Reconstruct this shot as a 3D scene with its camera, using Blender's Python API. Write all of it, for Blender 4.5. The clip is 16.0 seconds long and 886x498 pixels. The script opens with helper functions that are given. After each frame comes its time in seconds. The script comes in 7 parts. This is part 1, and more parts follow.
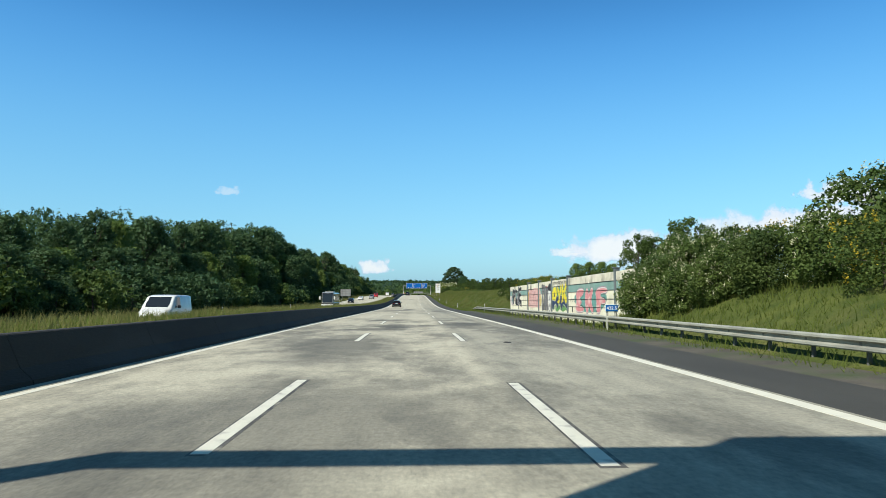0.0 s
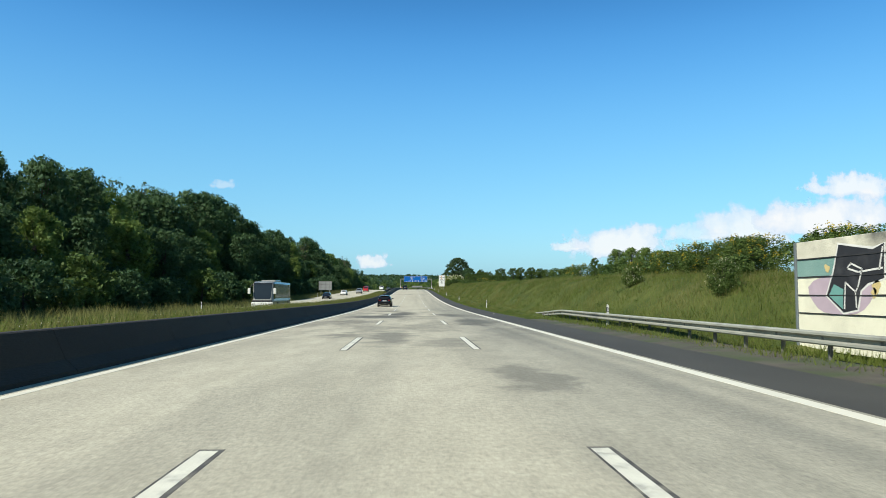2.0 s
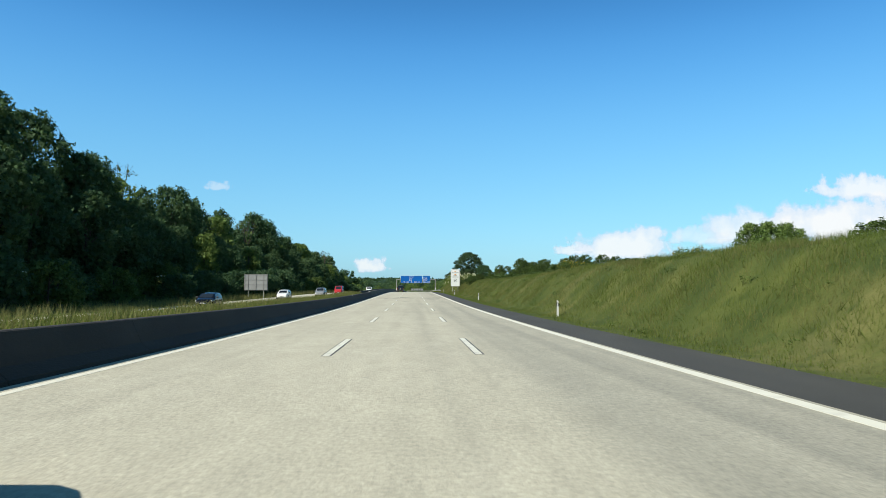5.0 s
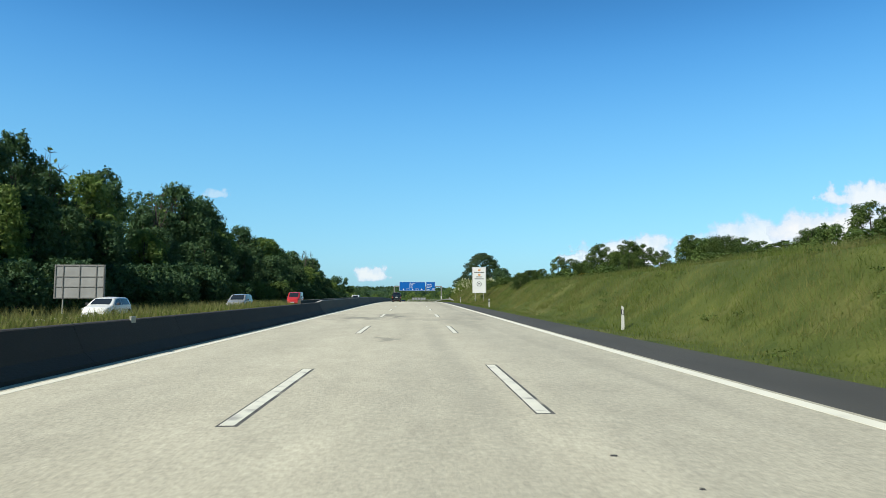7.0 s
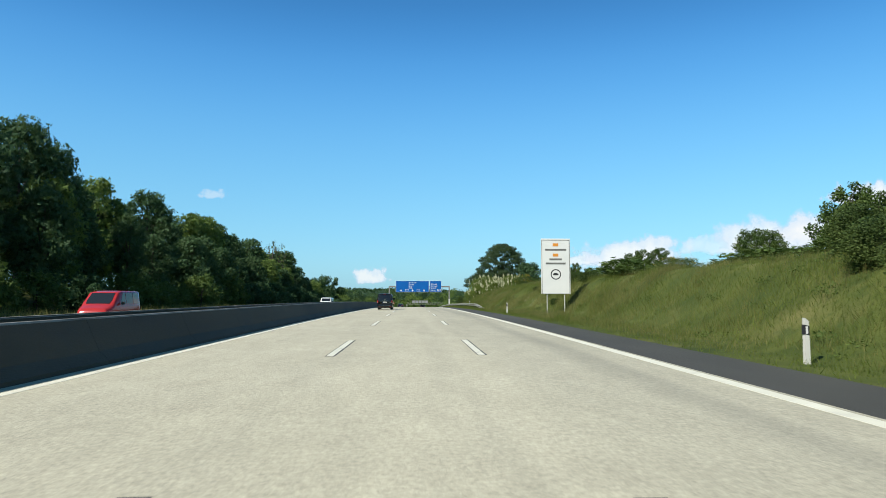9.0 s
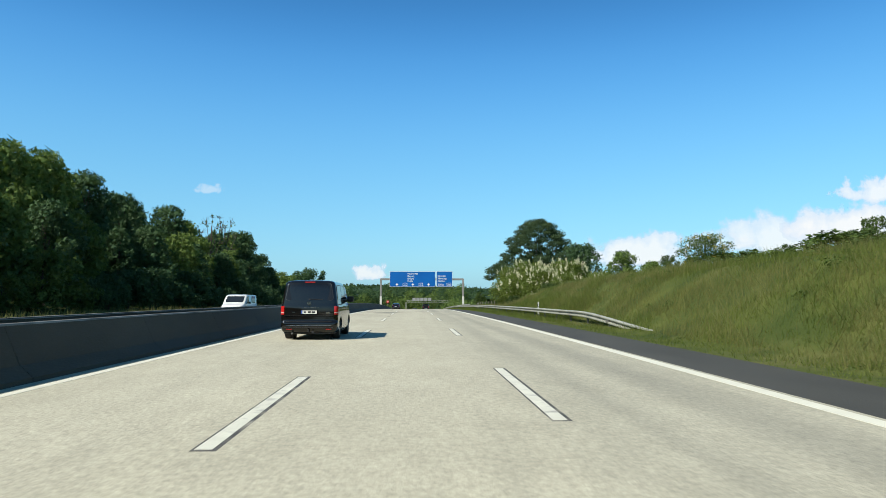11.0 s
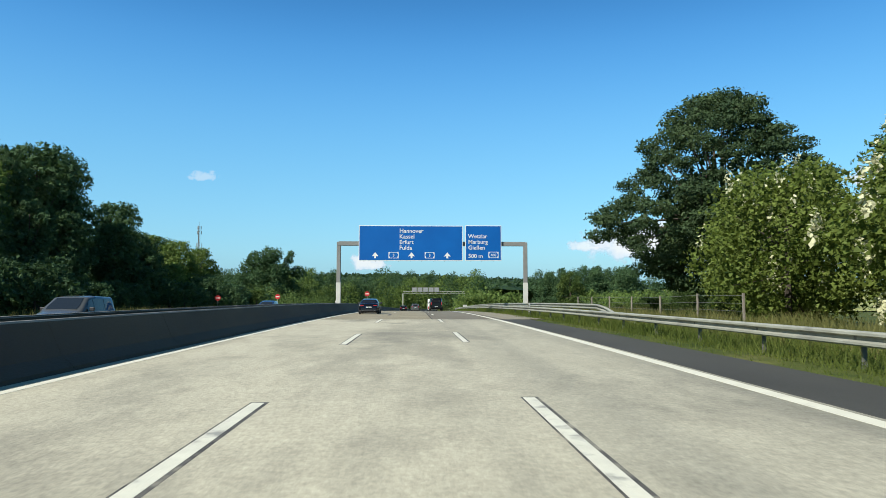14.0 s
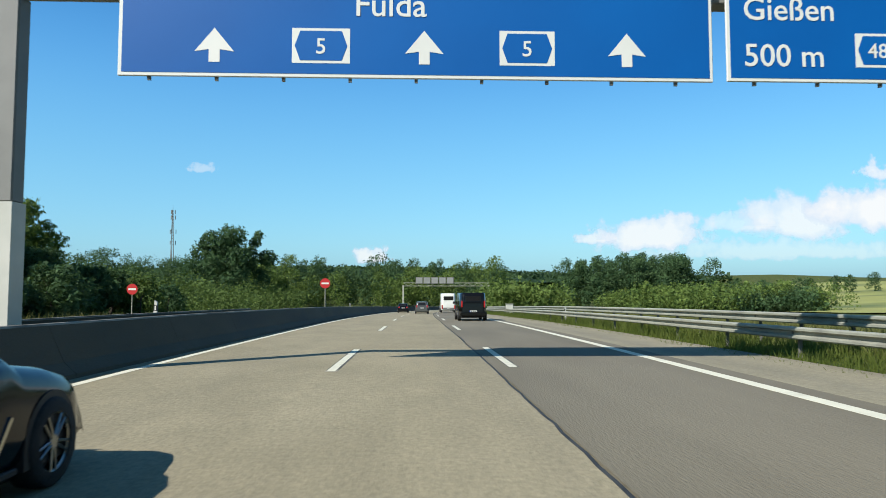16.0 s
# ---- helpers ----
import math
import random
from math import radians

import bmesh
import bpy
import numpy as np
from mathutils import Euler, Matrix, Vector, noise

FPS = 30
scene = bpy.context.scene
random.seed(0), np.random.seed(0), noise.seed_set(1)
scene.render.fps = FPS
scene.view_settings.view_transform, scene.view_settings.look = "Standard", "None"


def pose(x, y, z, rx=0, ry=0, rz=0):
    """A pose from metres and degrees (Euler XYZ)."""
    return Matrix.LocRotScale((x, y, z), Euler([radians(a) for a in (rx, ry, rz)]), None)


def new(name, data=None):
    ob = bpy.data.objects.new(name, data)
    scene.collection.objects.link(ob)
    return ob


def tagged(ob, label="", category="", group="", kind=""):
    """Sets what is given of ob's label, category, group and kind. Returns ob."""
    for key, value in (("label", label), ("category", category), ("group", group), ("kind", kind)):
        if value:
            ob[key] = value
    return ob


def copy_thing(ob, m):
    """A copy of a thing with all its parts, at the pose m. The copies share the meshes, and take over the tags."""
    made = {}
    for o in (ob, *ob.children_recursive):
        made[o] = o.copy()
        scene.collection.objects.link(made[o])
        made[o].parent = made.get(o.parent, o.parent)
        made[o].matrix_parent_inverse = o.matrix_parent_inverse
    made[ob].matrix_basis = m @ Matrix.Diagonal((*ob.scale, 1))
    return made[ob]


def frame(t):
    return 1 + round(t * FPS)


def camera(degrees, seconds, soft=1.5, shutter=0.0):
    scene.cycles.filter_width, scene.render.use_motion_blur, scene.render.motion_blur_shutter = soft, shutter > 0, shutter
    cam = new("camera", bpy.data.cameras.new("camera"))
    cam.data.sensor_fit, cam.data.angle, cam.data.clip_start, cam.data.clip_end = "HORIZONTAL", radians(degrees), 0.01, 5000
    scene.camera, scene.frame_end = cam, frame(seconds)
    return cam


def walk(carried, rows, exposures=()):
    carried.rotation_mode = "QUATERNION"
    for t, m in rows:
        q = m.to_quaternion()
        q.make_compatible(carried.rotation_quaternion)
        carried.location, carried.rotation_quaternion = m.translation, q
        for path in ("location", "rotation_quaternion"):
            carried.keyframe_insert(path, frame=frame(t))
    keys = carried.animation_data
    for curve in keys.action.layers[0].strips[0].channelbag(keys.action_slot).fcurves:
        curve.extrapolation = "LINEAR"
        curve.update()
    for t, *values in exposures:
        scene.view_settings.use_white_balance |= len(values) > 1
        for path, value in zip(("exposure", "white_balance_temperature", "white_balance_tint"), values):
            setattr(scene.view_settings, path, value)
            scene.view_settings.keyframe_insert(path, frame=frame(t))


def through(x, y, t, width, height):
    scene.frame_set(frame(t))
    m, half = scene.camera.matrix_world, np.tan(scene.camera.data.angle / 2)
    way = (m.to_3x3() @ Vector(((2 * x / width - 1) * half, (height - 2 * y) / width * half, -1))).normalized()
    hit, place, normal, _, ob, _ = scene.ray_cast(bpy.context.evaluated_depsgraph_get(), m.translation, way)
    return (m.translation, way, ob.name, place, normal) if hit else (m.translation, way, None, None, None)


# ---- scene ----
# The road runs along +y. Gradient of the carriageway, in percent, at stations along y.
STATIONS = np.array([-300, -60, 0, 60, 120, 180, 240, 300, 360, 420, 470, 520, 560, 660, 740, 800, 3000.0])
GRADIENT = np.array([0.3, 0.3, 0.18, -0.41, -0.19, 1.27, 2.22, 2.2, 1.49, 0.89, 0.02, -1.17, -2.0, -2.2, -0.5, 0.0, 0.0]) / 100
_YY = np.arange(-300, 3001, 1.0)
_GG = np.interp(_YY, STATIONS, GRADIENT)
_ZZ = np.concatenate([[0], np.cumsum((_GG[1:] + _GG[:-1]) / 2)])
_ZZ -= np.interp(0, _YY, _ZZ)


def Z(y):
    """Height of the carriageway at station y."""
    return float(np.interp(y, _YY, _ZZ))


def S(y):
    """Sideways shift of the road where it begins to bend past the gantry."""
    u = max(0.0, min(y, 700.0) - 520.0)
    return 2.2e-6 * u ** 3 + max(0.0, y - 700.0) * 0.214


EYE = 1.44
cam = camera(65.5, 16.0, soft=0.7, shutter=0.04)
# seconds, metres along the road, sideways, pitch, yaw, roll
PATH = [
    (0.0, 0.0, 0.00, 4.22, -2.39, 0.0), (0.5, 14.6, -0.02, 4.11, -2.37, 0.0), (1.5, 43.8, -0.10, 3.90, -2.46, 0.0),
    (3.5, 104.0, 0.0, 3.73, -2.60, 0.0), (5.2, 156.8, 0.06, 4.30, -2.56, 0.0), (7.0, 213.5, 0.08, 4.99, -2.48, 0.0), (8.0, 245.2, 0.04, 5.21, -2.50, 0.0),
    (9.5, 292.4, 0.0, 5.15, -2.46, 0.0), (11.0, 339.7, -0.02, 4.91, -2.45, 0.0), (12.5, 387.1, 0.02, 4.52, -2.56, 0.0),
    (13.5, 418.2, 0.06, 4.25, -2.50, 0.0), (14.5, 450.0, 0.09, 4.00, -2.29, 0.0), (15.5, 480.2, -0.04, 3.80, -2.06, 0.0),
    (16.0, 495.0, -0.31, 3.61, -2.18, 0.0)]
walk(cam, [(t, pose(x, y, Z(y) + EYE, 90 + p, r, w)) for t, y, x, p, w, r in PATH])

# ---- daylight ----
SUN = Vector((-0.86, -0.80, 1.0)).normalized()
elev = math.asin(SUN.z)
azim = math.atan2(SUN.x, SUN.y)
world = bpy.data.worlds.new("world")
scene.world = world
world.use_nodes = True
wn = world.node_tree.nodes
wl = world.node_tree.links
sky = wn.new("ShaderNodeTexSky")
sky.sky_type = "NISHITA"
sky.sun_disc = False
sky.sun_elevation = elev
sky.sun_rotation = azim
sky.altitude = 200
sky.air_density = 1.0
sky.dust_density = 1.8
sky.ozone_density = 2.0
hs = wn.new("ShaderNodeHueSaturation")
hs.inputs["Saturation"].default_value = 1.12
wl.new(sky.outputs[0], hs.inputs["Color"])
tint = wn.new("ShaderNodeMix")
tint.data_type, tint.blend_type = "RGBA", "MULTIPLY"
tint.inputs[0].default_value = 1.0
tint.inputs[7].default_value = (0.35, 0.52, 0.52, 1)
wl.new(hs.outputs[0], tint.inputs[6])
# an even blue haze over the whole dome
haze = wn.new("ShaderNodeMix")
haze.data_type, haze.blend_type = "RGBA", "ADD"
haze.inputs[0].default_value = 1.0
haze.inputs[7].default_value = (0.28, 1.16, 2.45, 1)
wl.new(tint.outputs[2], haze.inputs[6])
# pale towards the horizon, deepening upward
way = wn.new("ShaderNodeTexCoord")
up = wn.new("ShaderNodeSeparateXYZ")
wl.new(way.outputs["Generated"], up.inputs[0])
deep = wn.new("ShaderNodeValToRGB")
deep.color_ramp.interpolation = "B_SPLINE"
tones = deep.color_ramp.elements
tones[0].position, tones[0].color = 0.0, (0.98, 0.82, 0.74, 1)
tones[1].position, tones[1].color = 0.66, (0.28, 0.34, 0.41, 1)
for at_, tone in ((0.15, (0.93, 0.83, 0.73)), (0.25, (0.80, 0.79, 0.76)), (0.345, (0.51, 0.63, 0.71)), (0.42, (0.31, 0.43, 0.53))):
    tones.new(at_).color = (*tone, 1)
wl.new(up.outputs[2], deep.inputs[0])
dome = wn.new("ShaderNodeMix")
dome.data_type, dome.blend_type = "RGBA", "MULTIPLY"
dome.inputs[0].default_value = 1.0
wl.new(haze.outputs[2], dome.inputs[6])
wl.new(deep.outputs["Color"], dome.inputs[7])
wl.new(dome.outputs[2], wn["Background"].inputs["Color"])
wn["Background"].inputs["Strength"].default_value = 0.15
sun = new("sun", bpy.data.lights.new("sun", "SUN"))
sun.data.energy = 5.0
sun.data.angle = radians(0.53)
sun.data.color = (1.0, 0.97, 0.95)
sun.rotation_euler = SUN.to_track_quat("Z", "Y").to_euler()
scene.view_settings.exposure = 0.75


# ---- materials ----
def shade_balanced(c):
    """Deepens shade through colour: every base colour darker and yellower, against the blue skylight."""
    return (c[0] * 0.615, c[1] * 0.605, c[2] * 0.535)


def shader(name, colors, rough=0.8, scale=1.0, detail=6.0, metal=0.0, bump=0.0, bump_scale=None, stain=None, island=0.0, spec=0.4, stretch=(1, 1, 1), coat=0.0, pieces=0.0):
    """A principled material: noise between two colours at one scale, a second tint at a larger scale, fine relief, and per-piece variation."""
    colors = [shade_balanced(c) for c in colors]
    m = bpy.data.materials.new(name)
    m.use_nodes = True
    nt = m.node_tree
    n, l = nt.nodes, nt.links
    b = n["Principled BSDF"]
    b.inputs["Roughness"].default_value = rough
    b.inputs["Metallic"].default_value = metal
    b.inputs["Specular IOR Level"].default_value = spec
    b.inputs["Coat Weight"].default_value = coat
    tc = n.new("ShaderNodeTexCoord")
    mp = n.new("ShaderNodeMapping")
    mp.inputs["Scale"].default_value = stretch
    l.new(tc.outputs["Object"], mp.inputs[0])
    no = n.new("ShaderNodeTexNoise")
    no.inputs["Scale"].default_value = scale
    no.inputs["Detail"].default_value = detail
    l.new(mp.outputs[0], no.inputs["Vector"])
    ra = n.new("ShaderNodeValToRGB")
    ra.color_ramp.elements[0].position, ra.color_ramp.elements[1].position = 0.32, 0.68
    ra.color_ramp.elements[0].color = (*colors[0], 1)
    ra.color_ramp.elements[1].color = (*colors[1], 1)
    l.new(no.outputs["Fac"], ra.inputs[0])
    out = ra.outputs["Color"]
    if stain:
        color, sc, lo, hi = stain
        color = shade_balanced(color)
        n2 = n.new("ShaderNodeTexNoise")
        n2.inputs["Scale"].default_value = sc
        n2.inputs["Detail"].default_value = 4
        l.new(mp.outputs[0], n2.inputs["Vector"])
        r2 = n.new("ShaderNodeMapRange")
        r2.inputs[1].default_value, r2.inputs[2].default_value = lo, hi
        l.new(n2.outputs["Fac"], r2.inputs[0])
        mx = n.new("ShaderNodeMix")
        mx.data_type = "RGBA"
        mx.inputs[7].default_value = (*color, 1)
        l.new(r2.outputs[0], mx.inputs[0])
        l.new(out, mx.inputs[6])
        out = mx.outputs[2]
    if island or pieces:
        if island:
            ge = n.new("ShaderNodeNewGeometry")
            src = ge.outputs["Random Per Island"]
        else:
            oi = n.new("ShaderNodeObjectInfo")
            src = oi.outputs["Random"]
        mr = n.new("ShaderNodeMapRange")
        amount = island or pieces
        mr.inputs[3].default_value, mr.inputs[4].default_value = 1 - amount, 1 + amount
        l.new(src, mr.inputs[0])
        h2 = n.new("ShaderNodeHueSaturation")
        l.new(mr.outputs[0], h2.inputs["Value"])
        l.new(out, h2.inputs["Color"])
        out = h2.outputs[0]
    l.new(out, b.inputs["Base Color"])
    if bump:
        n3 = n.new("ShaderNodeTexNoise")
        n3.inputs["Scale"].default_value = bump_scale or scale * 6
        n3.inputs["Detail"].default_value = 5
        l.new(mp.outputs[0], n3.inputs["Vector"])
        bu = n.new("ShaderNodeBump")
        bu.inputs["Strength"].default_value = bump
        bu.inputs["Distance"].default_value = 0.05
        l.new(n3.outputs["Fac"], bu.inputs["Height"])
        l.new(bu.outputs[0], b.inputs["Normal"])
    return m


def leaf_shader(name, dark, light, through_color, island=0.35, through=0.25, lace=0.0):
    """Leaves that let some light through. lace: leaf gaps per metre in a spray that stands for many small leaves."""
    m = shader(name, (dark, light), rough=0.65, scale=0.35, detail=3, island=island * 0.7, spec=0.12)
    nt = m.node_tree
    n, l = nt.nodes, nt.links
    tr = n.new("ShaderNodeBsdfTranslucent")
    tr.inputs["Color"].default_value = (*shade_balanced(through_color), 1)
    mix = n.new("ShaderNodeMixShader")
    mix.inputs[0].default_value = through
    l.new(n["Principled BSDF"].outputs[0], mix.inputs[1])
    l.new(tr.outputs[0], mix.inputs[2])
    out = mix.outputs[0]
    if lace:
        tc = n.new("ShaderNodeTexCoord")
        gap = n.new("ShaderNodeTexNoise")
        gap.inputs["Scale"].default_value, gap.inputs["Detail"].default_value = lace, 2.0
        l.new(tc.outputs["Object"], gap.inputs["Vector"])
        cut = n.new("ShaderNodeMath")
        cut.operation = "GREATER_THAN"
        cut.inputs[1].default_value = 0.455
        l.new(gap.outputs["Fac"], cut.inputs[0])
        clear = n.new("ShaderNodeBsdfTransparent")
        leaf = n.new("ShaderNodeMixShader")
        l.new(cut.outputs[0], leaf.inputs[0])
        l.new(clear.outputs[0], leaf.inputs[1])
        l.new(out, leaf.inputs[2])
        out = leaf.outputs[0]
    l.new(out, n["Material Output"].inputs["Surface"])
    return m


def add_stain(m, color, scale, lo, hi, most=1.0, stretch=(1, 1, 1)):
    """A further tint over a material's base colour, in broad patches."""
    n, l = m.node_tree.nodes, m.node_tree.links
    base = n["Principled BSDF"].inputs["Base Color"]
    src = base.links[0].from_socket
    tc = n.new("ShaderNodeTexCoord")
    mp = n.new("ShaderNodeMapping")
    mp.inputs["Scale"].default_value = stretch
    l.new(tc.outputs["Object"], mp.inputs[0])
    q = n.new("ShaderNodeTexNoise")
    q.inputs["Scale"].default_value, q.inputs["Detail"].default_value, q.inputs["Roughness"].default_value = scale, 7, 0.62
    l.new(mp.outputs[0], q.inputs["Vector"])
    r = n.new("ShaderNodeMapRange")
    r.inputs[1].default_value, r.inputs[2].default_value, r.inputs[4].default_value = lo, hi, most
    l.new(q.outputs["Fac"], r.inputs[0])
    mx = n.new("ShaderNodeMix")
    mx.data_type = "RGBA"
    mx.inputs[7].default_value = (*shade_balanced(color), 1)
    l.new(r.outputs[0], mx.inputs[0])
    l.new(src, mx.inputs[6])
    l.new(mx.outputs[2], base)


STAINS = ((-2.3, 21.5, 1.7, 5.5, 0.75), (-1.1, 37.2, 0.8, 4.0, 0.9), (0.3, 38.9, 1.7, 1.0, 0.6), (2.8, 41.0, 1.3, 3.4, 0.85), (2.8, 36.5, 1.1, 1.5, 0.7), (-3.8, 39.5, 0.6, 0.9, 0.5), (-2.4, 33.6, 1.3, 1.6, 0.8), (-1.8, 50.6, 1.6, 1.8, 0.8), (2.3, 49.5, 0.6, 0.9, 0.5), (-4.9, 30.4, 0.6, 2.1, 0.5),
          (2.1, 71.4, 0.6, 1.8, 0.5), (-0.9, 84.2, 0.75, 4.2, 0.62), (-2.7, 85.0, 1.0, 1.4, 0.55), (0.9, 80.4, 0.9, 2.6, 0.45), (-3.3, 99.3, 1.2, 2.8, 0.6), (3.5, 100.6, 1.0, 4.0, 0.7), (2.9, 95.5, 0.6, 1.6, 0.65), (-2.6, 109.6, 2.2, 3.8, 0.92), (-1.2, 115.6, 1.2, 3.6, 0.92), (-0.8, 120.4, 0.9, 3.2, 0.85), (2.4, 116.6, 0.9, 1.3, 0.85), (2.8, 112.5, 0.9, 2.2, 0.75), (0.9, 110.2, 1.3, 1.6, 0.4),
          (-2.4, 127.8, 1.3, 2.0, 0.6), (-3.7, 139.4, 1.6, 1.6, 0.6), (-0.8, 125.4, 0.6, 0.9, 0.5), (-1.4, 8.5, 2.4, 4, 0.6), (-0.85, 236.7, 0.35, 0.8, 0.5), (-0.8, 258.4, 0.4, 2.3, 0.7), (-3.0, 256.1, 1.1, 1.6, 0.6), (-1.6, 262.0, 0.5, 3.4, 0.55), (-2.8, 411.0, 1.1, 3.0, 0.7), (-1.6, 417.0, 0.6, 3.0, 0.5), (-0.4, 459.4, 1.4, 3.4, 0.45),
          (-3.1, 475.6, 0.5, 1.8, 0.5), (-2.6, 477.5, 1.6, 0.6, 0.55), (0.2, 473.6, 0.5, 0.9, 0.45), (-0.9, 471.8, 0.5, 0.8, 0.5), (1.8, 475.5, 0.35, 1.4, 0.45), (0.6, 477.0, 0.8, 0.6, 0.4))


def concrete_road(name, base_lo, base_hi, dark, wheel, stained=True):
    """Carriageway concrete: pale base, dark patches that thin out along the road, lengthwise wheel bands, fine grain."""
    m = shader(name, (base_lo, base_hi), rough=0.85, scale=0.5, detail=9, bump=0.2, bump_scale=22, spec=0.3, stretch=(1, 0.5, 1))
    nt = m.node_tree
    n, l = nt.nodes, nt.links
    b = n["Principled BSDF"]
    out = b.inputs["Base Color"].links[0].from_socket
    tc = n.new("ShaderNodeTexCoord")
    sep = n.new("ShaderNodeSeparateXYZ")
    l.new(tc.outputs["Object"], sep.inputs[0])

    def noise_of(scale, stretch, detail, rough=0.55):
        mp = n.new("ShaderNodeMapping")
        mp.inputs["Scale"].default_value = stretch
        l.new(tc.outputs["Object"], mp.inputs[0])
        q = n.new("ShaderNodeTexNoise")
        q.inputs["Scale"].default_value, q.inputs["Detail"].default_value, q.inputs["Roughness"].default_value = scale, detail, rough
        l.new(mp.outputs[0], q.inputs["Vector"])
        return q.outputs["Fac"]

    def span(src, a, b_, c=0.0, d=1.0):
        r = n.new("ShaderNodeMapRange")
        for k, val in enumerate((a, b_, c, d)):
            r.inputs[k + 1].default_value = val
        l.new(src, r.inputs[0])
        return r.outputs[0]

    def times(a, b_):
        q = n.new("ShaderNodeMath")
        q.operation = "MULTIPLY"
        for k, val in enumerate((a, b_)):
            if isinstance(val, float):
                q.inputs[k].default_value = val
            else:
                l.new(val, q.inputs[k])
        return q.outputs[0]

    def blend(src, color, fac):
        mx = n.new("ShaderNodeMix")
        mx.data_type = "RGBA"
        mx.inputs[7].default_value = (*shade_balanced(color), 1)
        l.new(fac, mx.inputs[0])
        l.new(src, mx.inputs[6])
        return mx.outputs[2]
    # the slow lane is greyer as a whole
    fresh = span(sep.outputs[1], 110.0, 260.0, 1.0, 0.5)
    out = blend(out, (0.31, 0.305, 0.25), times(span(sep.outputs[0], 1.3, 2.6, 0.0, 0.5), fresh))
    # worn wheel bands, strongest in the slow lane
    across = span(noise_of(1.0, (0.85, 0.006, 1), 2.0), 0.45, 0.68, 0.0, 1.0)
    out = blend(out, wheel, times(times(across, span(sep.outputs[0], -1.0, 3.4, 0.2, 0.8)), fresh))
    if stained:
        # large dark patches, dense over the first stretches and again near 255 m
        ramp = n.new("ShaderNodeValToRGB")
        els = ramp.color_ramp.elements
        els[0].position, els[0].color = 0.0, (0.6, 0.6, 0.6, 1)
        els[1].position, els[1].color = 1.0, (0.2, 0.2, 0.2, 1)
        for pos, val in ((0.075, 0.65), (0.108, 0.55), (0.122, 0.12), (0.165, 0.15), (0.185, 0.45), (0.225, 0.45), (0.28, 0.3), (0.31, 0.06), (0.50, 0.08), (0.53, 0.3), (0.57, 0.1), (0.80, 0.05), (0.93, 0.35)):
            e = els.new(pos)
            e.color = (val, val, val, 1)
        l.new(span(sep.outputs[1], 0.0, 480.0), ramp.inputs[0])
        patch = span(noise_of(0.3, (1, 0.34, 1), 9.0, 0.68), 0.465, 0.58)
        small = span(noise_of(1.1, (1, 0.5, 1), 8.0, 0.7), 0.52, 0.68, 0.0, 0.7)
        out = blend(out, dark, times(times(patch, 1.0), ramp.outputs[0]))
        out = blend(out, dark, times(small, ramp.outputs[0]))
        # the large oil and damp stains, with ragged edges: centre and half-size
        wob = n.new("ShaderNodeTexNoise")
        wob.inputs["Scale"].default_value, wob.inputs["Detail"].default_value, wob.inputs["Roughness"].default_value = 0.7, 6, 0.6
        l.new(tc.outputs["Object"], wob.inputs["Vector"])
        push = n.new("ShaderNodeVectorMath")
        push.operation = "MULTIPLY_ADD"
        push.inputs[1].default_value = (3.0, 9.0, 0)
        l.new(wob.outputs["Color"], push.inputs[0])
        l.new(tc.outputs["Object"], push.inputs[2])
        total = None
        for cx, cy, rx, ry, deep in STAINS:
            q = n.new("ShaderNodeVectorMath")
            q.operation = "MULTIPLY_ADD"
            q.inputs[1].default_value = (1 / rx, 1 / ry, 0)
            q.inputs[2].default_value = (-(cx + 1.5) / rx, -(cy + 4.5) / ry, 0)
            l.new(push.outputs[0], q.inputs[0])
            ln = n.new("ShaderNodeVectorMath")
            ln.operation = "LENGTH"
            l.new(q.outputs[0], ln.inputs[0])
            v = span(ln.outputs["Value"], 1.4, 0.6, 0.0, deep)
            if total is None:
                total = v
            else:
                mxm = n.new("ShaderNodeMath")
                mxm.operation = "MAXIMUM"
                l.new(total, mxm.inputs[0])
                l.new(v, mxm.inputs[1])
                total = mxm.outputs[0]
        out = blend(out, dark, total)
    # mineral grain at two sizes
    hv = n.new("ShaderNodeHueSaturation")
    l.new(times(span(noise_of(13.0, (1, 0.8, 1), 8.0, 0.8), 0.3, 0.7, 0.66, 1.26), span(noise_of(2.2, (1, 0.4, 1), 4.0), 0.3, 0.7, 0.93, 1.06)), hv.inputs["Value"])
    l.new(out, hv.inputs["Color"])
    l.new(hv.outputs[0], b.inputs["Base Color"])
    return m


def glass_shader(name, tint):
    m = bpy.data.materials.new(name)
    m.use_nodes = True
    b = m.node_tree.nodes["Principled BSDF"]
    b.inputs["Base Color"].default_value = (*tint, 1)
    b.inputs["Roughness"].default_value = 0.04
    b.inputs["Specular IOR Level"].default_value = 0.3
    return m


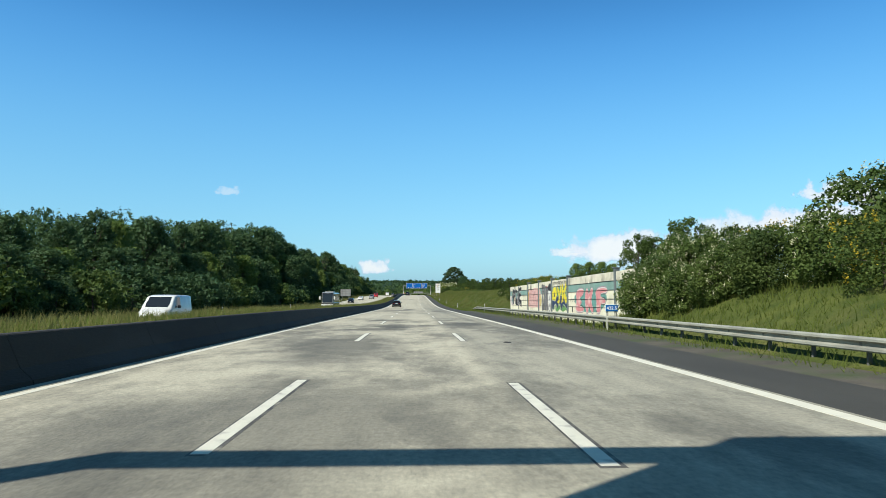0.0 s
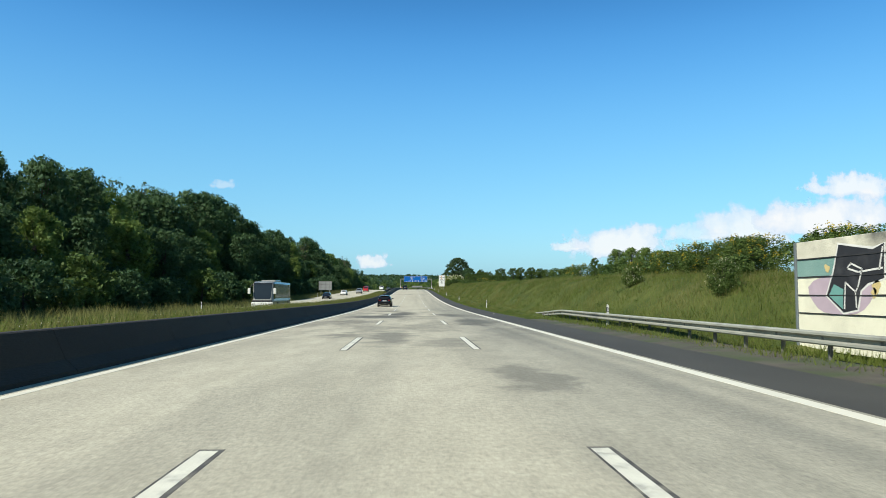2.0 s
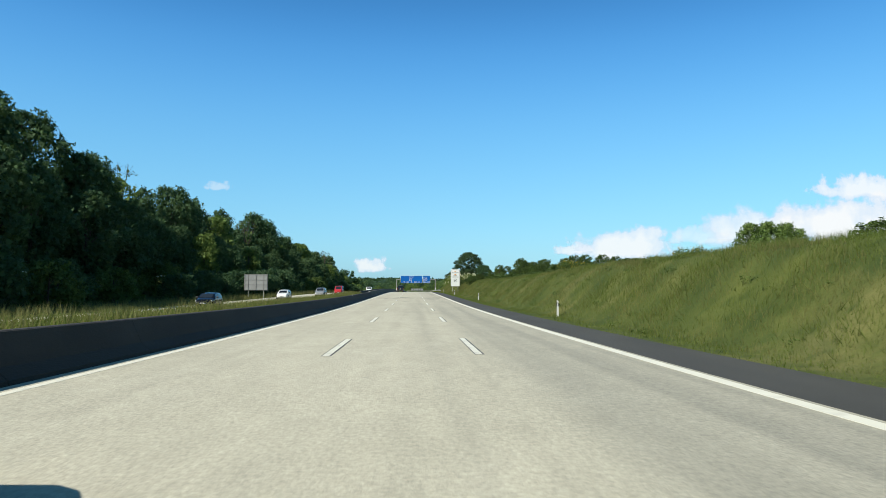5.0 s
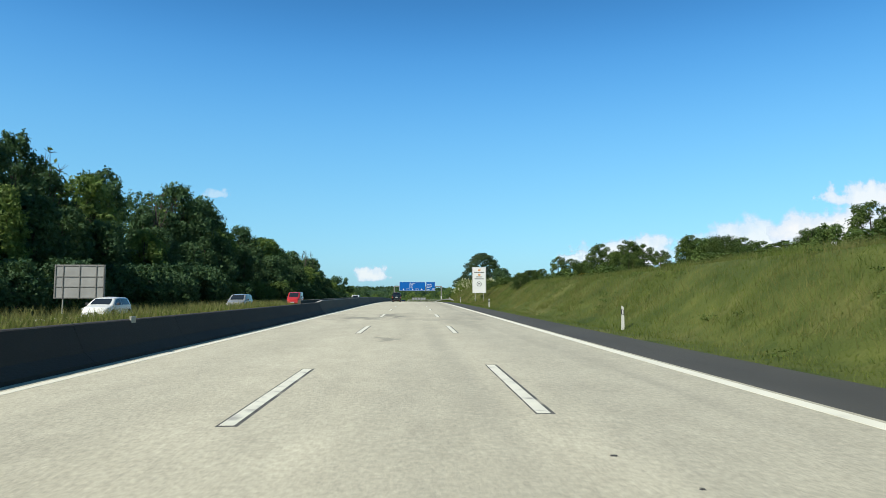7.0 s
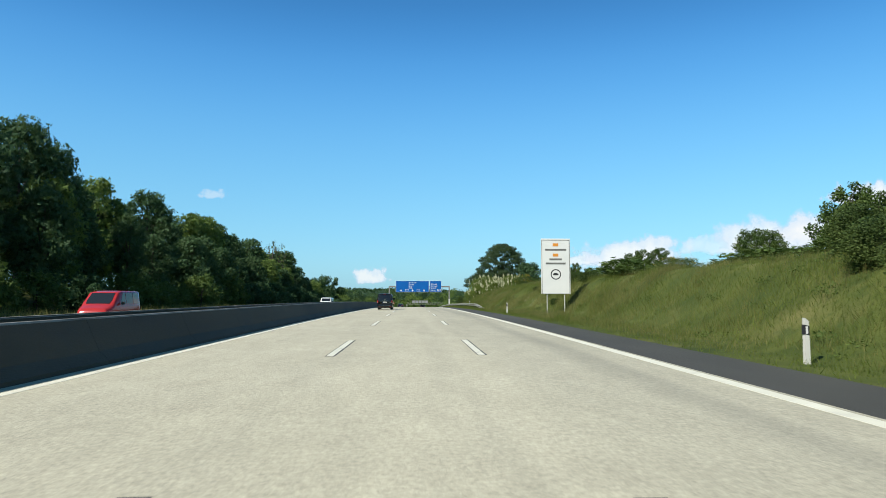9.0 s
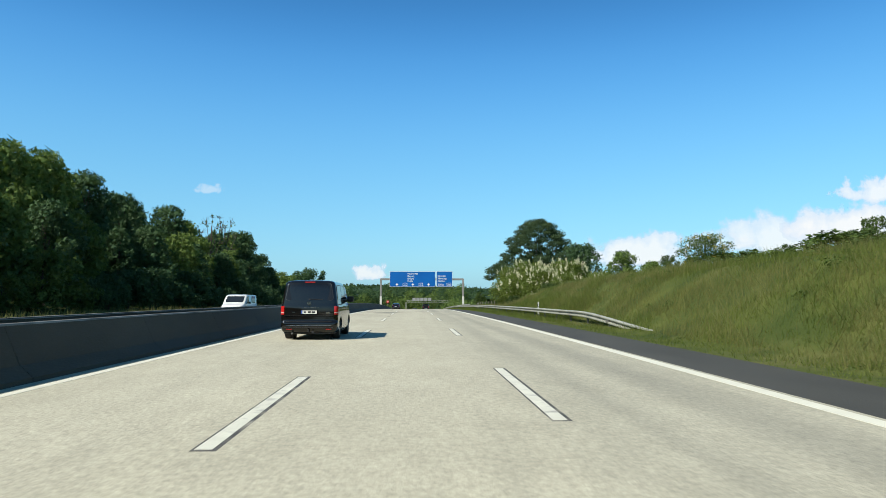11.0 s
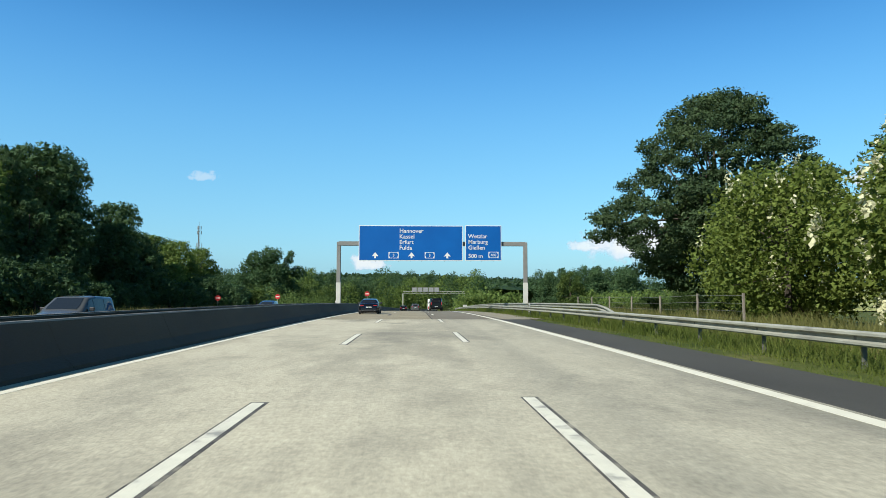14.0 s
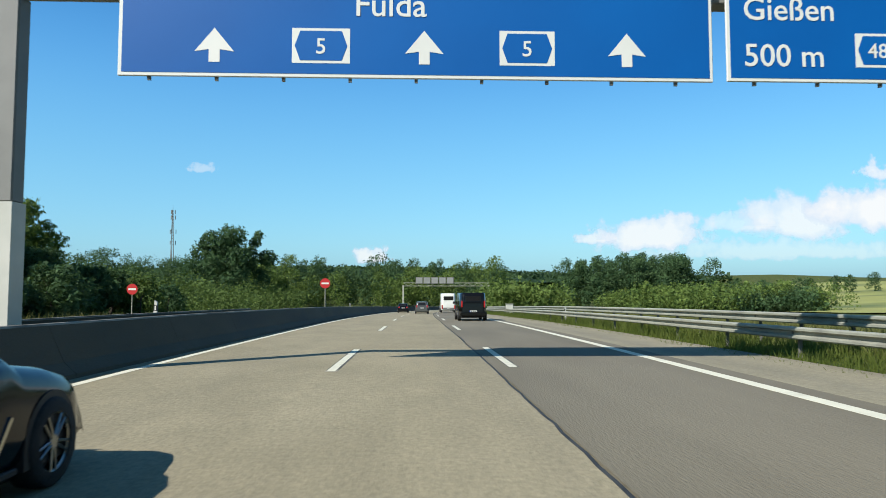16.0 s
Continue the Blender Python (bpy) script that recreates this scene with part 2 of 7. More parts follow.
M = {}
M["concrete"] = concrete_road("road_concrete", (0.555, 0.52, 0.40), (0.60, 0.563, 0.436), (0.11, 0.107, 0.09), (0.225, 0.222, 0.184))
M["old_concrete"] = concrete_road("road_older_surface", (0.31, 0.272, 0.183), (0.38, 0.334, 0.228), (0.17, 0.155, 0.13), (0.2, 0.18, 0.145), False)
M["asphalt"] = shader("shoulder_asphalt", ((0.045, 0.044, 0.034), (0.064, 0.063, 0.05)), 0.9, 0.6, bump=0.3, bump_scale=40, stain=((0.076, 0.075, 0.06), 0.25, 0.55, 0.75), stretch=(1, 0.3, 1))
M["old_asphalt"] = shader("lane_asphalt", ((0.165, 0.147, 0.108), (0.225, 0.2, 0.148)), 0.9, 0.5, bump=0.3, bump_scale=40, stretch=(1, 0.2, 1))
M["paint"] = shader("road_paint", ((0.74, 0.72, 0.6), (0.86, 0.84, 0.7)), 0.6, 3.0, bump=0.15, stain=((0.36, 0.35, 0.31), 3.5, 0.56, 0.72))
M["paint_edge"] = shader("edge_line_paint", ((0.80, 0.78, 0.65), (0.88, 0.86, 0.72)), 0.6, 2.0, bump=0.1, stain=((0.62, 0.6, 0.5), 1.5, 0.6, 0.8))
M["rim_tar"] = shader("worn_primer", ((0.05, 0.048, 0.043), (0.15, 0.142, 0.122)), 0.85, 5.0, stain=((0.34, 0.32, 0.26), 2.0, 0.56, 0.7))
M["tar"] = shader("joint_tar", ((0.02, 0.02, 0.02), (0.05, 0.05, 0.048)), 0.7, 3.0)
# Dark tone of the barrier's shaded road face is put into this colour.
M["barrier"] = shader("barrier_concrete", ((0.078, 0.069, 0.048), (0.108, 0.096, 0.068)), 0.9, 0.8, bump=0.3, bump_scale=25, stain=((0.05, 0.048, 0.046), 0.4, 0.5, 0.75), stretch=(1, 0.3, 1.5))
# Pale tone of the sunlit top faces is put into this worn concrete.
M["edge_sunlit"] = shader("sunlit_worn_edge", ((0.30, 0.29, 0.26), (0.42, 0.40, 0.36)), 0.9, 0.8, bump=0.2, bump_scale=25, stain=((0.12, 0.115, 0.10), 0.7, 0.5, 0.7))
# Near-black because the road face lies in shade; that shade is in the colour.
M["barrier_shaded"] = shader("barrier_concrete_shaded", ((0.03, 0.026, 0.018), (0.044, 0.039, 0.027)), 0.92, 0.8, bump=0.3, bump_scale=25, stain=((0.07, 0.064, 0.055), 0.35, 0.58, 0.8), stretch=(1, 0.3, 1.5))
M["dirt"] = shader("verge_dirt", ((0.07, 0.062, 0.045), (0.13, 0.115, 0.085)), 0.95, 1.2, bump=0.5, bump_scale=12, stain=((0.06, 0.08, 0.025), 0.6, 0.44, 0.6))
M["grass_ground"] = shader("grass_ground", ((0.060, 0.084, 0.019), (0.118, 0.138, 0.034)), 0.95, 0.9, detail=12, bump=0.9, bump_scale=9, stain=((0.048, 0.074, 0.018), 0.45, 0.5, 0.68), spec=0.1)
add_stain(M["grass_ground"], (0.21, 0.195, 0.075), 0.17, 0.52, 0.70, 0.75)
add_stain(M["grass_ground"], (0.05, 0.08, 0.02), 1.3, 0.56, 0.66, 0.6, (1, 1, 0.5))
M["grass_blade"] = leaf_shader("grass_blade", (0.12, 0.165, 0.034), (0.19, 0.235, 0.054), (0.24, 0.31, 0.06), 0.2, 0.5)
M["dry_blade"] = leaf_shader("dry_grass_blade", (0.185, 0.19, 0.062), (0.29, 0.285, 0.105), (0.33, 0.33, 0.11), 0.2, 0.5)
for key, dark, light, glow in (("dark", (0.027, 0.062, 0.029), (0.068, 0.118, 0.049), (0.07, 0.125, 0.034)), ("mid", (0.060, 0.104, 0.026), (0.135, 0.19, 0.048), (0.13, 0.21, 0.034)),
                               ("under", (0.044, 0.078, 0.022), (0.102, 0.148, 0.04), (0.11, 0.17, 0.028))):
    M["leaf_" + key] = leaf_shader("leaf_" + key, dark, light, glow)
    M["spray_of_leaves_" + key] = leaf_shader("leaf_spray_" + key, tuple(v * 1.5 for v in dark), tuple(v * 1.45 for v in light), tuple(v * 1.2 for v in glow), lace=5.5)
M["leaf_oak"] = leaf_shader("leaf_oak", (0.036, 0.070, 0.034), (0.085, 0.132, 0.055), (0.09, 0.145, 0.04))
M["leaf_robinia"] = leaf_shader("leaf_robinia", (0.105, 0.155, 0.03), (0.20, 0.26, 0.06), (0.22, 0.3, 0.045), through=0.35)
M["blossom"] = leaf_shader("blossom_white", (0.72, 0.73, 0.46), (0.95, 0.95, 0.66), (0.75, 0.75, 0.5), 0.15, 0.35)
M["gorse"] = leaf_shader("blossom_yellow", (0.45, 0.34, 0.03), (0.6, 0.46, 0.04), (0.5, 0.4, 0.05), 0.2)
M["bark"] = shader("bark", ((0.05, 0.04, 0.03), (0.11, 0.09, 0.07)), 0.95, 4, bump=0.6, stretch=(1, 1, 0.2))
M["old_wood"] = shader("weathered_wood", ((0.20, 0.18, 0.15), (0.34, 0.31, 0.26)), 0.9, 3, bump=0.4, stretch=(3, 3, 0.3))
M["steel"] = shader("galvanised_steel", ((0.38, 0.39, 0.335), (0.50, 0.51, 0.445)), 0.6, 1.5, metal=0.2, bump=0.05, stain=((0.26, 0.26, 0.24), 0.7, 0.55, 0.75))
M["steel_dull"] = shader("weathered_steel", ((0.16, 0.16, 0.155), (0.24, 0.24, 0.23)), 0.65, 2, metal=0.3)
M["gantry_grey"] = shader("gantry_grey", ((0.21, 0.215, 0.21), (0.26, 0.265, 0.26)), 0.6, 1.2, stain=((0.2, 0.2, 0.2), 0.6, 0.55, 0.8))
M["white_paint"] = shader("white_paint", ((0.6, 0.61, 0.58), (0.72, 0.72, 0.69)), 0.5, 1.5)
M["sign_blue"] = shader("sign_blue", ((0.0, 0.105, 0.42), (0.0, 0.125, 0.48)), 0.5, 0.35, spec=0.2)
M["sign_white"] = shader("sign_white", ((0.78, 0.8, 0.8), (0.84, 0.85, 0.85)), 0.45, 1)
M["sign_back"] = shader("sign_back", ((0.3, 0.31, 0.31), (0.38, 0.39, 0.39)), 0.5, 0.8, metal=0.3)
M["sign_red"] = shader("sign_red", ((0.5, 0.02, 0.02), (0.58, 0.03, 0.03)), 0.45, 2)
M["orange"] = shader("sign_orange", ((0.75, 0.28, 0.03), (0.8, 0.33, 0.04)), 0.5, 2)
M["black"] = shader("black_plastic", ((0.012, 0.012, 0.013), (0.025, 0.025, 0.026)), 0.6, 5)
M["rubber"] = shader("tyre_rubber", ((0.014, 0.014, 0.014), (0.03, 0.03, 0.03)), 0.85, 8, bump=0.2)
M["rim"] = shader("wheel_alloy", ((0.42, 0.42, 0.43), (0.55, 0.55, 0.56)), 0.3, 4, metal=0.9)
M["chrome"] = shader("chrome", ((0.75, 0.75, 0.76), (0.85, 0.85, 0.86)), 0.12, 3, metal=1.0)
M["glass_dark"] = glass_shader("tinted_glass", (0.01, 0.01, 0.01))
M["glass_clear"] = glass_shader("window_glass", (0.012, 0.015, 0.016))
# Sky mirrored in the coach panes is painted in as a grey-blue base.
M["glass_sky_tint"] = shader("coach_glass_sky_tint", ((0.15, 0.19, 0.24), (0.2, 0.25, 0.31)), 0.12, 0.4, spec=0.5)
M["tail_red"] = shader("tail_light_red", ((0.42, 0.012, 0.012), (0.55, 0.02, 0.02)), 0.15, 5, spec=0.6)
M["lamp_clear"] = shader("headlight_clear", ((0.55, 0.56, 0.58), (0.75, 0.76, 0.78)), 0.1, 5, metal=0.4)
M["plate"] = shader("plate_white", ((0.72, 0.72, 0.7), (0.8, 0.8, 0.78)), 0.45, 5)
M["plate_blue"] = shader("plate_blue", ((0.02, 0.08, 0.4), (0.03, 0.1, 0.45)), 0.45, 5)


def car_paint(name, c, metal=0.0):
    k = 1.15
    return shader(name, (c, tuple(min(1, v * k) for v in c)), 0.14, 1.5, metal=metal, coat=0.0, spec=0.3, stain=(tuple(v * 0.8 + 0.003 for v in c), 0.9, 0.55, 0.8))


M["paint_black"] = car_paint("car_paint_black", (0.006, 0.0055, 0.005))
M["paint_gloss"] = shader("car_paint_gloss_black", ((0.007, 0.0065, 0.006), (0.009, 0.0085, 0.008)), 0.07, 1.5, spec=0.5, stain=((0.016, 0.0155, 0.014), 1.2, 0.55, 0.85))
M["lamp_pink"] = shader("reversing_light", ((0.62, 0.36, 0.35), (0.72, 0.45, 0.43)), 0.15, 5, spec=0.6)
M["paint_navy"] = car_paint("car_paint_navy", (0.006, 0.007, 0.012))
M["paint_grey"] = car_paint("car_paint_grey", (0.11, 0.115, 0.115), 0.3)
M["paint_silver"] = car_paint("car_paint_silver", (0.32, 0.33, 0.33), 0.3)
M["paint_white"] = car_paint("car_paint_white", (0.7, 0.71, 0.7))
M["paint_coach"] = car_paint("coach_paint_grey", (0.3, 0.3, 0.28))
M["paint_red"] = car_paint("car_paint_red", (0.42, 0.03, 0.03))
M["paint_bluecar"] = car_paint("car_paint_blue", (0.02, 0.05, 0.13))


# ---- building helpers ----
def mesh_of(name, verts, faces, material, smooth=False):
    me = bpy.data.meshes.new(name)
    me.from_pydata([tuple(v) for v in verts], [], faces)
    me.materials.append(material)
    if smooth:
        me.polygons.foreach_set("use_smooth", [True] * len(me.polygons))
    me.update()
    return me


def bm_mesh(name, bm, material, smooth=False):
    bmesh.ops.recalc_face_normals(bm, faces=bm.faces)
    me = bpy.data.meshes.new(name)
    bm.to_mesh(me)
    bm.free()
    me.materials.append(material)
    if smooth:
        me.polygons.foreach_set("use_smooth", [True] * len(me.polygons))
    return me


def thing(name, label, category, group="", kind="", at=(0, 0, 0), rz=0, data=None):
    ob = new(name, data)
    ob.matrix_basis = pose(*at, 0, 0, rz)
    return tagged(ob, label, category, group, kind)


def part(name, bm, material, parent, label="", smooth=False, at=None):
    me = bm_mesh(name, bm, material, smooth) if isinstance(bm, bmesh.types.BMesh) else bm
    ob = new(name, me)
    ob.parent = parent
    if at is not None:
        ob.matrix_basis = at if isinstance(at, Matrix) else Matrix.Translation(at)
    if label:
        ob["label"] = label
    return ob


def box(x0, x1, y0, y1, z0, z1, bevel=0.0, segments=1):
    bm = bmesh.new()
    bmesh.ops.create_cube(bm, size=1)
    bmesh.ops.scale(bm, vec=(x1 - x0, y1 - y0, z1 - z0), verts=bm.verts)
    bmesh.ops.translate(bm, vec=((x0 + x1) / 2, (y0 + y1) / 2, (z0 + z1) / 2), verts=bm.verts)
    if bevel:
        bmesh.ops.bevel(bm, geom=bm.edges[:], offset=bevel, segments=segments, affect="EDGES", profile=0.5)
    return bm


def tube(p, q, r0, r1=None, sides=8, bm=None):
    """A tapered round bar from p to q."""
    p, q = Vector(p), Vector(q)
    own = bm or bmesh.new()
    d = q - p
    m = Matrix.Translation((p + q) / 2) @ d.to_track_quat("Z", "Y").to_matrix().to_4x4()
    bmesh.ops.create_cone(own, cap_ends=True, segments=sides, radius1=r0, radius2=r0 if r1 is None else r1, depth=d.length, matrix=m)
    return own


def join_boxes(specs, bevel=0.0):
    out = bmesh.new()
    for s in specs:
        b = box(*s, bevel=bevel)
        tmp = bpy.data.meshes.new("tmp")
        b.to_mesh(tmp)
        b.free()
        out.from_mesh(tmp)
        bpy.data.meshes.remove(tmp)
    return out


def prism(points, y0, y1):
    """A plate from an outline in x and z, from y0 to y1."""
    bm = bmesh.new()
    a = [bm.verts.new((x, y0, z)) for x, z in points]
    b = [bm.verts.new((x, y1, z)) for x, z in points]
    bm.faces.new(a)
    bm.faces.new(b[::-1])
    n = len(points)
    for i in range(n):
        bm.faces.new((a[i], b[i], b[(i + 1) % n], a[(i + 1) % n]))
    return bm


def ribbon(profile, ys, shift=None, closed=False):
    """A cross-section of (x, height over the road) carried along the stations ys. shift(y): sideways and upward offset."""
    verts, faces = [], []
    n = len(profile)
    for y in ys:
        dx, dz = shift(y) if shift else (0, 0)
        for x, h in profile:
            verts.append((x + dx + S(y), y, Z(y) + h + dz))
    for i in range(len(ys) - 1):
        for j in range(n if closed else n - 1):
            k = (j + 1) % n
            faces.append((i * n + j, i * n + k, (i + 1) * n + k, (i + 1) * n + j))
    if closed:
        faces.append(tuple(range(n))[::-1])
        faces.append(tuple((len(ys) - 1) * n + j for j in range(n)))
    return verts, faces


def stations(y0, y1, step):
    n = max(1, int(math.ceil((y1 - y0) / step)))
    return [y0 + (y1 - y0) * i / n for i in range(n + 1)]


def lettering(text, size, parent, at, material, name="lettering", align="LEFT"):
    """Words in the built-in font, as a mesh that faces -y."""
    cu = bpy.data.curves.new("words", "FONT")
    cu.body, cu.size, cu.align_x, cu.extrude, cu.offset = text, size, align, 0.004, 0.006 * size
    cu.resolution_u = 3
    tmp = bpy.data.objects.new("words", cu)
    scene.collection.objects.link(tmp)
    bpy.context.view_layer.update()
    me = bpy.data.meshes.new_from_object(tmp.evaluated_get(bpy.context.evaluated_depsgraph_get()))
    bpy.data.objects.remove(tmp)
    me.materials.clear()
    me.materials.append(material)
    ob = new(name, me)
    ob.parent = parent
    ob.matrix_basis = Matrix.Translation(at) @ pose(0, 0, 0, 90, 0, 0)
    return ob


# ---- ground ----
def smooth01(x, a, b):
    t = min(1, max(0, (x - a) / (b - a)))
    return t * t * (3 - 2 * t)


CREST_Y = [-300, 0, 36, 85, 100, 130, 200, 260, 330, 360, 390, 405, 415, 425, 440, 3000]
CREST_H = [1.5, 1.8, 2.0, 2.3, 2.6, 3.1, 3.3, 2.75, 2.85, 2.9, 2.7, 2.5, 1.6, 0.6, 0.1, 0.0]


def ground_height(x, y):
    """Height of the ground over the carriageway's level."""
    x -= S(y)
    c = float(np.interp(y, CREST_Y, CREST_H))
    if -6.8 < x < 7.5:
        return -0.12
    if x >= 7.5:
        h = -0.05
        a = 2.6 * smooth01(y, 33, 43) * (1 - smooth01(y, 77, 84)) + 2.6 * smooth01(y, 286, 318) * (1 - smooth01(y, 340, 360))
        h += c * smooth01(x, 8.6 + a, 13.6 + a * 0.7) + 0.12 * c * smooth01(x, 13.0, 17.0)
        if y > 430:
            k = smooth01(y, 430, 500)
            h += k * (-1.2 * smooth01(x, 13, 30) + 9.0 * smooth01(x, 60, 320) * smooth01(y, 560, 760))
        h += 0.16 * noise.noise((x * 0.35, y * 0.22, 3.1)) * smooth01(x, 9, 12)
        return h
    if x > -11.2:
        return (0.76 - 0.34 * smooth01(y, 258, 270)) * smooth01(-x, 7.2, 8.2) * (1 - smooth01(-x, 10.2, 11.2)) - 0.06 - 0.22 * smooth01(-x, 10.0, 11.2)
    if x > -25:
        return -0.32
    h = -0.28 + 4.2 * smooth01(-x, 28, 60) * (1 - smooth01(y, 520, 600) * 0.9) + 5 * smooth01(-x, 60, 200)
    return h + 0.3 * noise.noise((x * 0.1, y * 0.1, 7.7))


def far_hill(x, y):
    """The wooded rise that closes the view ahead."""
    return 3.0 * smooth01(x, 150, 420) * smooth01(y, 620, 1000) + 26 * smooth01(y, 900, 1700) * (0.8 + 0.2 * math.sin(x * 0.004 + 1.0)) + 6 * noise.noise((x * 0.003, y * 0.003, 1.0)) * smooth01(y, 700, 1200)


def ground_z(x, y):
    return Z(y) + ground_height(x, y) + far_hill(x, y)


gx = [-2500, -1200, -600, -320, -200, -140, -100, -80, -65, -55, -48, -42, -37, -33, -30, -28, -26.5, -25.2, -24.8, -18, -11.3, -11, -10.6, -10, -9, -8, -7.3, -6.9, 0, 7.4, 7.6, 8.2, 8.8, 9.4, 10, 10.6, 11.2, 11.8, 12.4, 13, 13.6, 14.4, 15.4, 17, 20, 25, 32, 42, 60, 85, 120, 170, 230, 320, 450, 700, 1300, 2500]
gy = [-1500, -600, -300, -200, -140, -100] + [-80 + 5 * i for i in range(150)] + [680, 700, 730, 760, 800, 850, 920, 1000, 1100, 1250, 1400, 1600, 1800, 2200, 2800]
verts = [(x + S(y), y, ground_z(x + S(y), y)) for y in gy for x in gx]
nx = len(gx)
faces = [(j * nx + i, j * nx + i + 1, (j + 1) * nx + i + 1, (j + 1) * nx + i) for j in range(len(gy) - 1) for i in range(nx - 1)]
ground = new("ground", mesh_of("ground", verts, faces, M["grass_ground"], True))
tagged(ground, "green grass verges, embankment and fields beside the motorway", "ground", kind="structure")

# ---- carriageways ----
JOINT = 478.4


def strip(name, x0, x1, y0, y1, h, material, label, category="road", step=5.0, parent=None):
    v, f = ribbon([(x0, h - 0.1), (x0, h), (x1, h), (x1, h - 0.1)], stations(y0, y1, step))
    me = mesh_of(name, v, f, material)
    if parent is not None:
        return part(name, me, None, parent)
    return tagged(new(name, me), label, category, kind="structure")


road = strip("road", -6.75, 5.55, -120, JOINT, 0.0, M["concrete"], "pale stained concrete motorway carriageway with three lanes")
road_older = strip("road_older", -6.75, 1.25, JOINT + 0.06, 725, 0.0, M["old_concrete"], "older brownish concrete carriageway past a transverse joint")
strip("road_slow_lane", 1.3, 5.9, JOINT + 0.06, 725, 0.0, M["old_asphalt"], "grey asphalt slow lane beside a tarred seam")
shoulder = strip("shoulder", 5.55, 7.5, -120, JOINT, -0.004, M["asphalt"], "dark asphalt hard shoulder beside the carriageway")
shoulder_older = strip("shoulder_older", 5.9, 8.5, JOINT + 0.06, 725, -0.004, M["old_concrete"], "worn pale hard shoulder past the joint")
joint = strip("road_joint", -6.75, 8.5, JOINT, JOINT + 0.06, -0.008, M["tar"], "dark tarred transverse joint across the carriageway", step=1)
v, f = ribbon([(1.225, -0.03), (1.225, 0.003), (1.265, 0.003), (1.265, -0.03)], stations(JOINT + 0.06, 700, 0.5), shift=lambda y: (0.09 * noise.noise((0, math.floor(y / 3.5) * 1.7, 0)) + 0.05 * noise.noise((5, y * 1.6, 0)), 0))
tagged(new("road_seam", mesh_of("road_seam", v, f, M["tar"])), "dark tarred lengthwise seam between the lanes", "road seam", kind="structure")
opposite = strip("road_opposite", -24.6, -11.2, -200, 725, -0.22, M["concrete"], "pale concrete carriageway of the opposite direction")

v, f = ribbon([(7.5, -0.02), (8.3, 0.012), (9.6, 0.012), (9.9, -0.04)], stations(-40, 104, 4.0))
tagged(new("verge_dirt", mesh_of("verge_dirt", v, f, M["dirt"])), "bare brown gravelly strip under the guard rail", "verge", kind="structure")
# markings
XL, XA, XB, XR = -5.97, -1.99, 1.70, 5.31
strip("edge_line", XL - 0.09, XL + 0.09, -120, 725, 0.004, M["paint_edge"], "white edge line along the median", "road marking")
strip("edge_line_slow_side", XR - 0.13, XR + 0.13, -120, 725, 0.004, M["paint_edge"], "broad white edge line along the hard shoulder", "road marking")
# metres by which a dash lies off the 18 m rhythm, fitted to the camera's view
OFF_A = ((0, 0.6), (1, 0.07), (2, 0.03), (3, -0.65), (4, -0.3), (5, -0.55), (6, -0.5), (7, -1.0), (11, -0.7), (12, -0.6), (14, 0.3), (18, -1.35), (19, -1.6), (21, -1.15), (22, 0.4), (23, -0.9), (24, -0.35), (25, -1.4), (26, -1.4), (28, -1.3))
OFF_B = ((0, 0.0), (1, -0.19), (2, -0.4), (3, -0.68), (4, -0.1), (5, -0.6), (6, -0.3), (7, -0.87), (11, -0.19), (12, 0.09), (14, -0.31), (18, -0.16), (21, -0.23), (22, 0.0), (23, -0.6), (24, 0.0), (25, -0.4), (26, -1.3), (27, -0.5), (28, -0.6))
for x, offs, name in ((XA, OFF_A, "lane_line_fast"), (XB, OFF_B, "lane_line_slow")):
    line = thing(name, "broken white lane line painted on the carriageway", "road marking", kind="structure")
    for k in range(-3, 38):
        y0 = 6 + 18 * k + float(np.interp(k, [q[0] for q in offs], [q[1] for q in offs]))
        worn = x == XA and k == 27
        v, f = ribbon([(x - 0.112, -0.05), (x - 0.112, 0.002), (x + 0.135, 0.002), (x + 0.135, -0.05)], stations(y0 - 0.07, y0 + 5.97, 3.0), closed=True)
        part("dash_rim", mesh_of("dash_rim", v, f, M["rim_tar"]), None, line)
        v, f = ribbon([(x - 0.085, -0.05), (x - 0.085, 0.004), (x + 0.085, 0.004), (x + 0.085, -0.05)], stations(y0, y0 + 5.9, 1.5), closed=True)
        part("dash", mesh_of("dash", v, f, M["tar"] if worn else M["paint"]), None, line)
v, f = ribbon([(XA - 0.1, -0.05), (XA - 0.1, 0.003), (XA + 0.1, 0.003), (XA + 0.1, -0.05)], stations(394.9, 396.1, 0.2), shift=lambda y: (0.025 * noise.noise((y * 3, 2, 0)), 0), closed=True)
tagged(new("road_patch", mesh_of("road_patch", v, f, M["tar"])), "short dark tar patch on the lane line", "road patch", kind="structure")
for x in (-15.2, -19.0):
    line = thing("lane_line_opposite", "broken white lane line of the opposite carriageway", "road marking", kind="structure")
    for k in range(0, 40):
        y0 = 18 * k
        v, f = ribbon([(x - 0.085, -0.27), (x - 0.085, -0.216), (x + 0.085, -0.216), (x + 0.085, -0.27)], stations(y0, y0 + 6, 3.0), closed=True)
        part("dash", mesh_of("dash", v, f, M["paint"]), None, line)
for x in (-11.6, -22.6):
    v, f = ribbon([(x - 0.1, -0.27), (x - 0.1, -0.216), (x + 0.1, -0.216), (x + 0.1, -0.27)], stations(-100, 725, 6.0))
    tagged(new("edge_line_opposite", mesh_of("edge_line", v, f, M["paint"])), "white edge line of the opposite carriageway", "road marking", kind="structure")

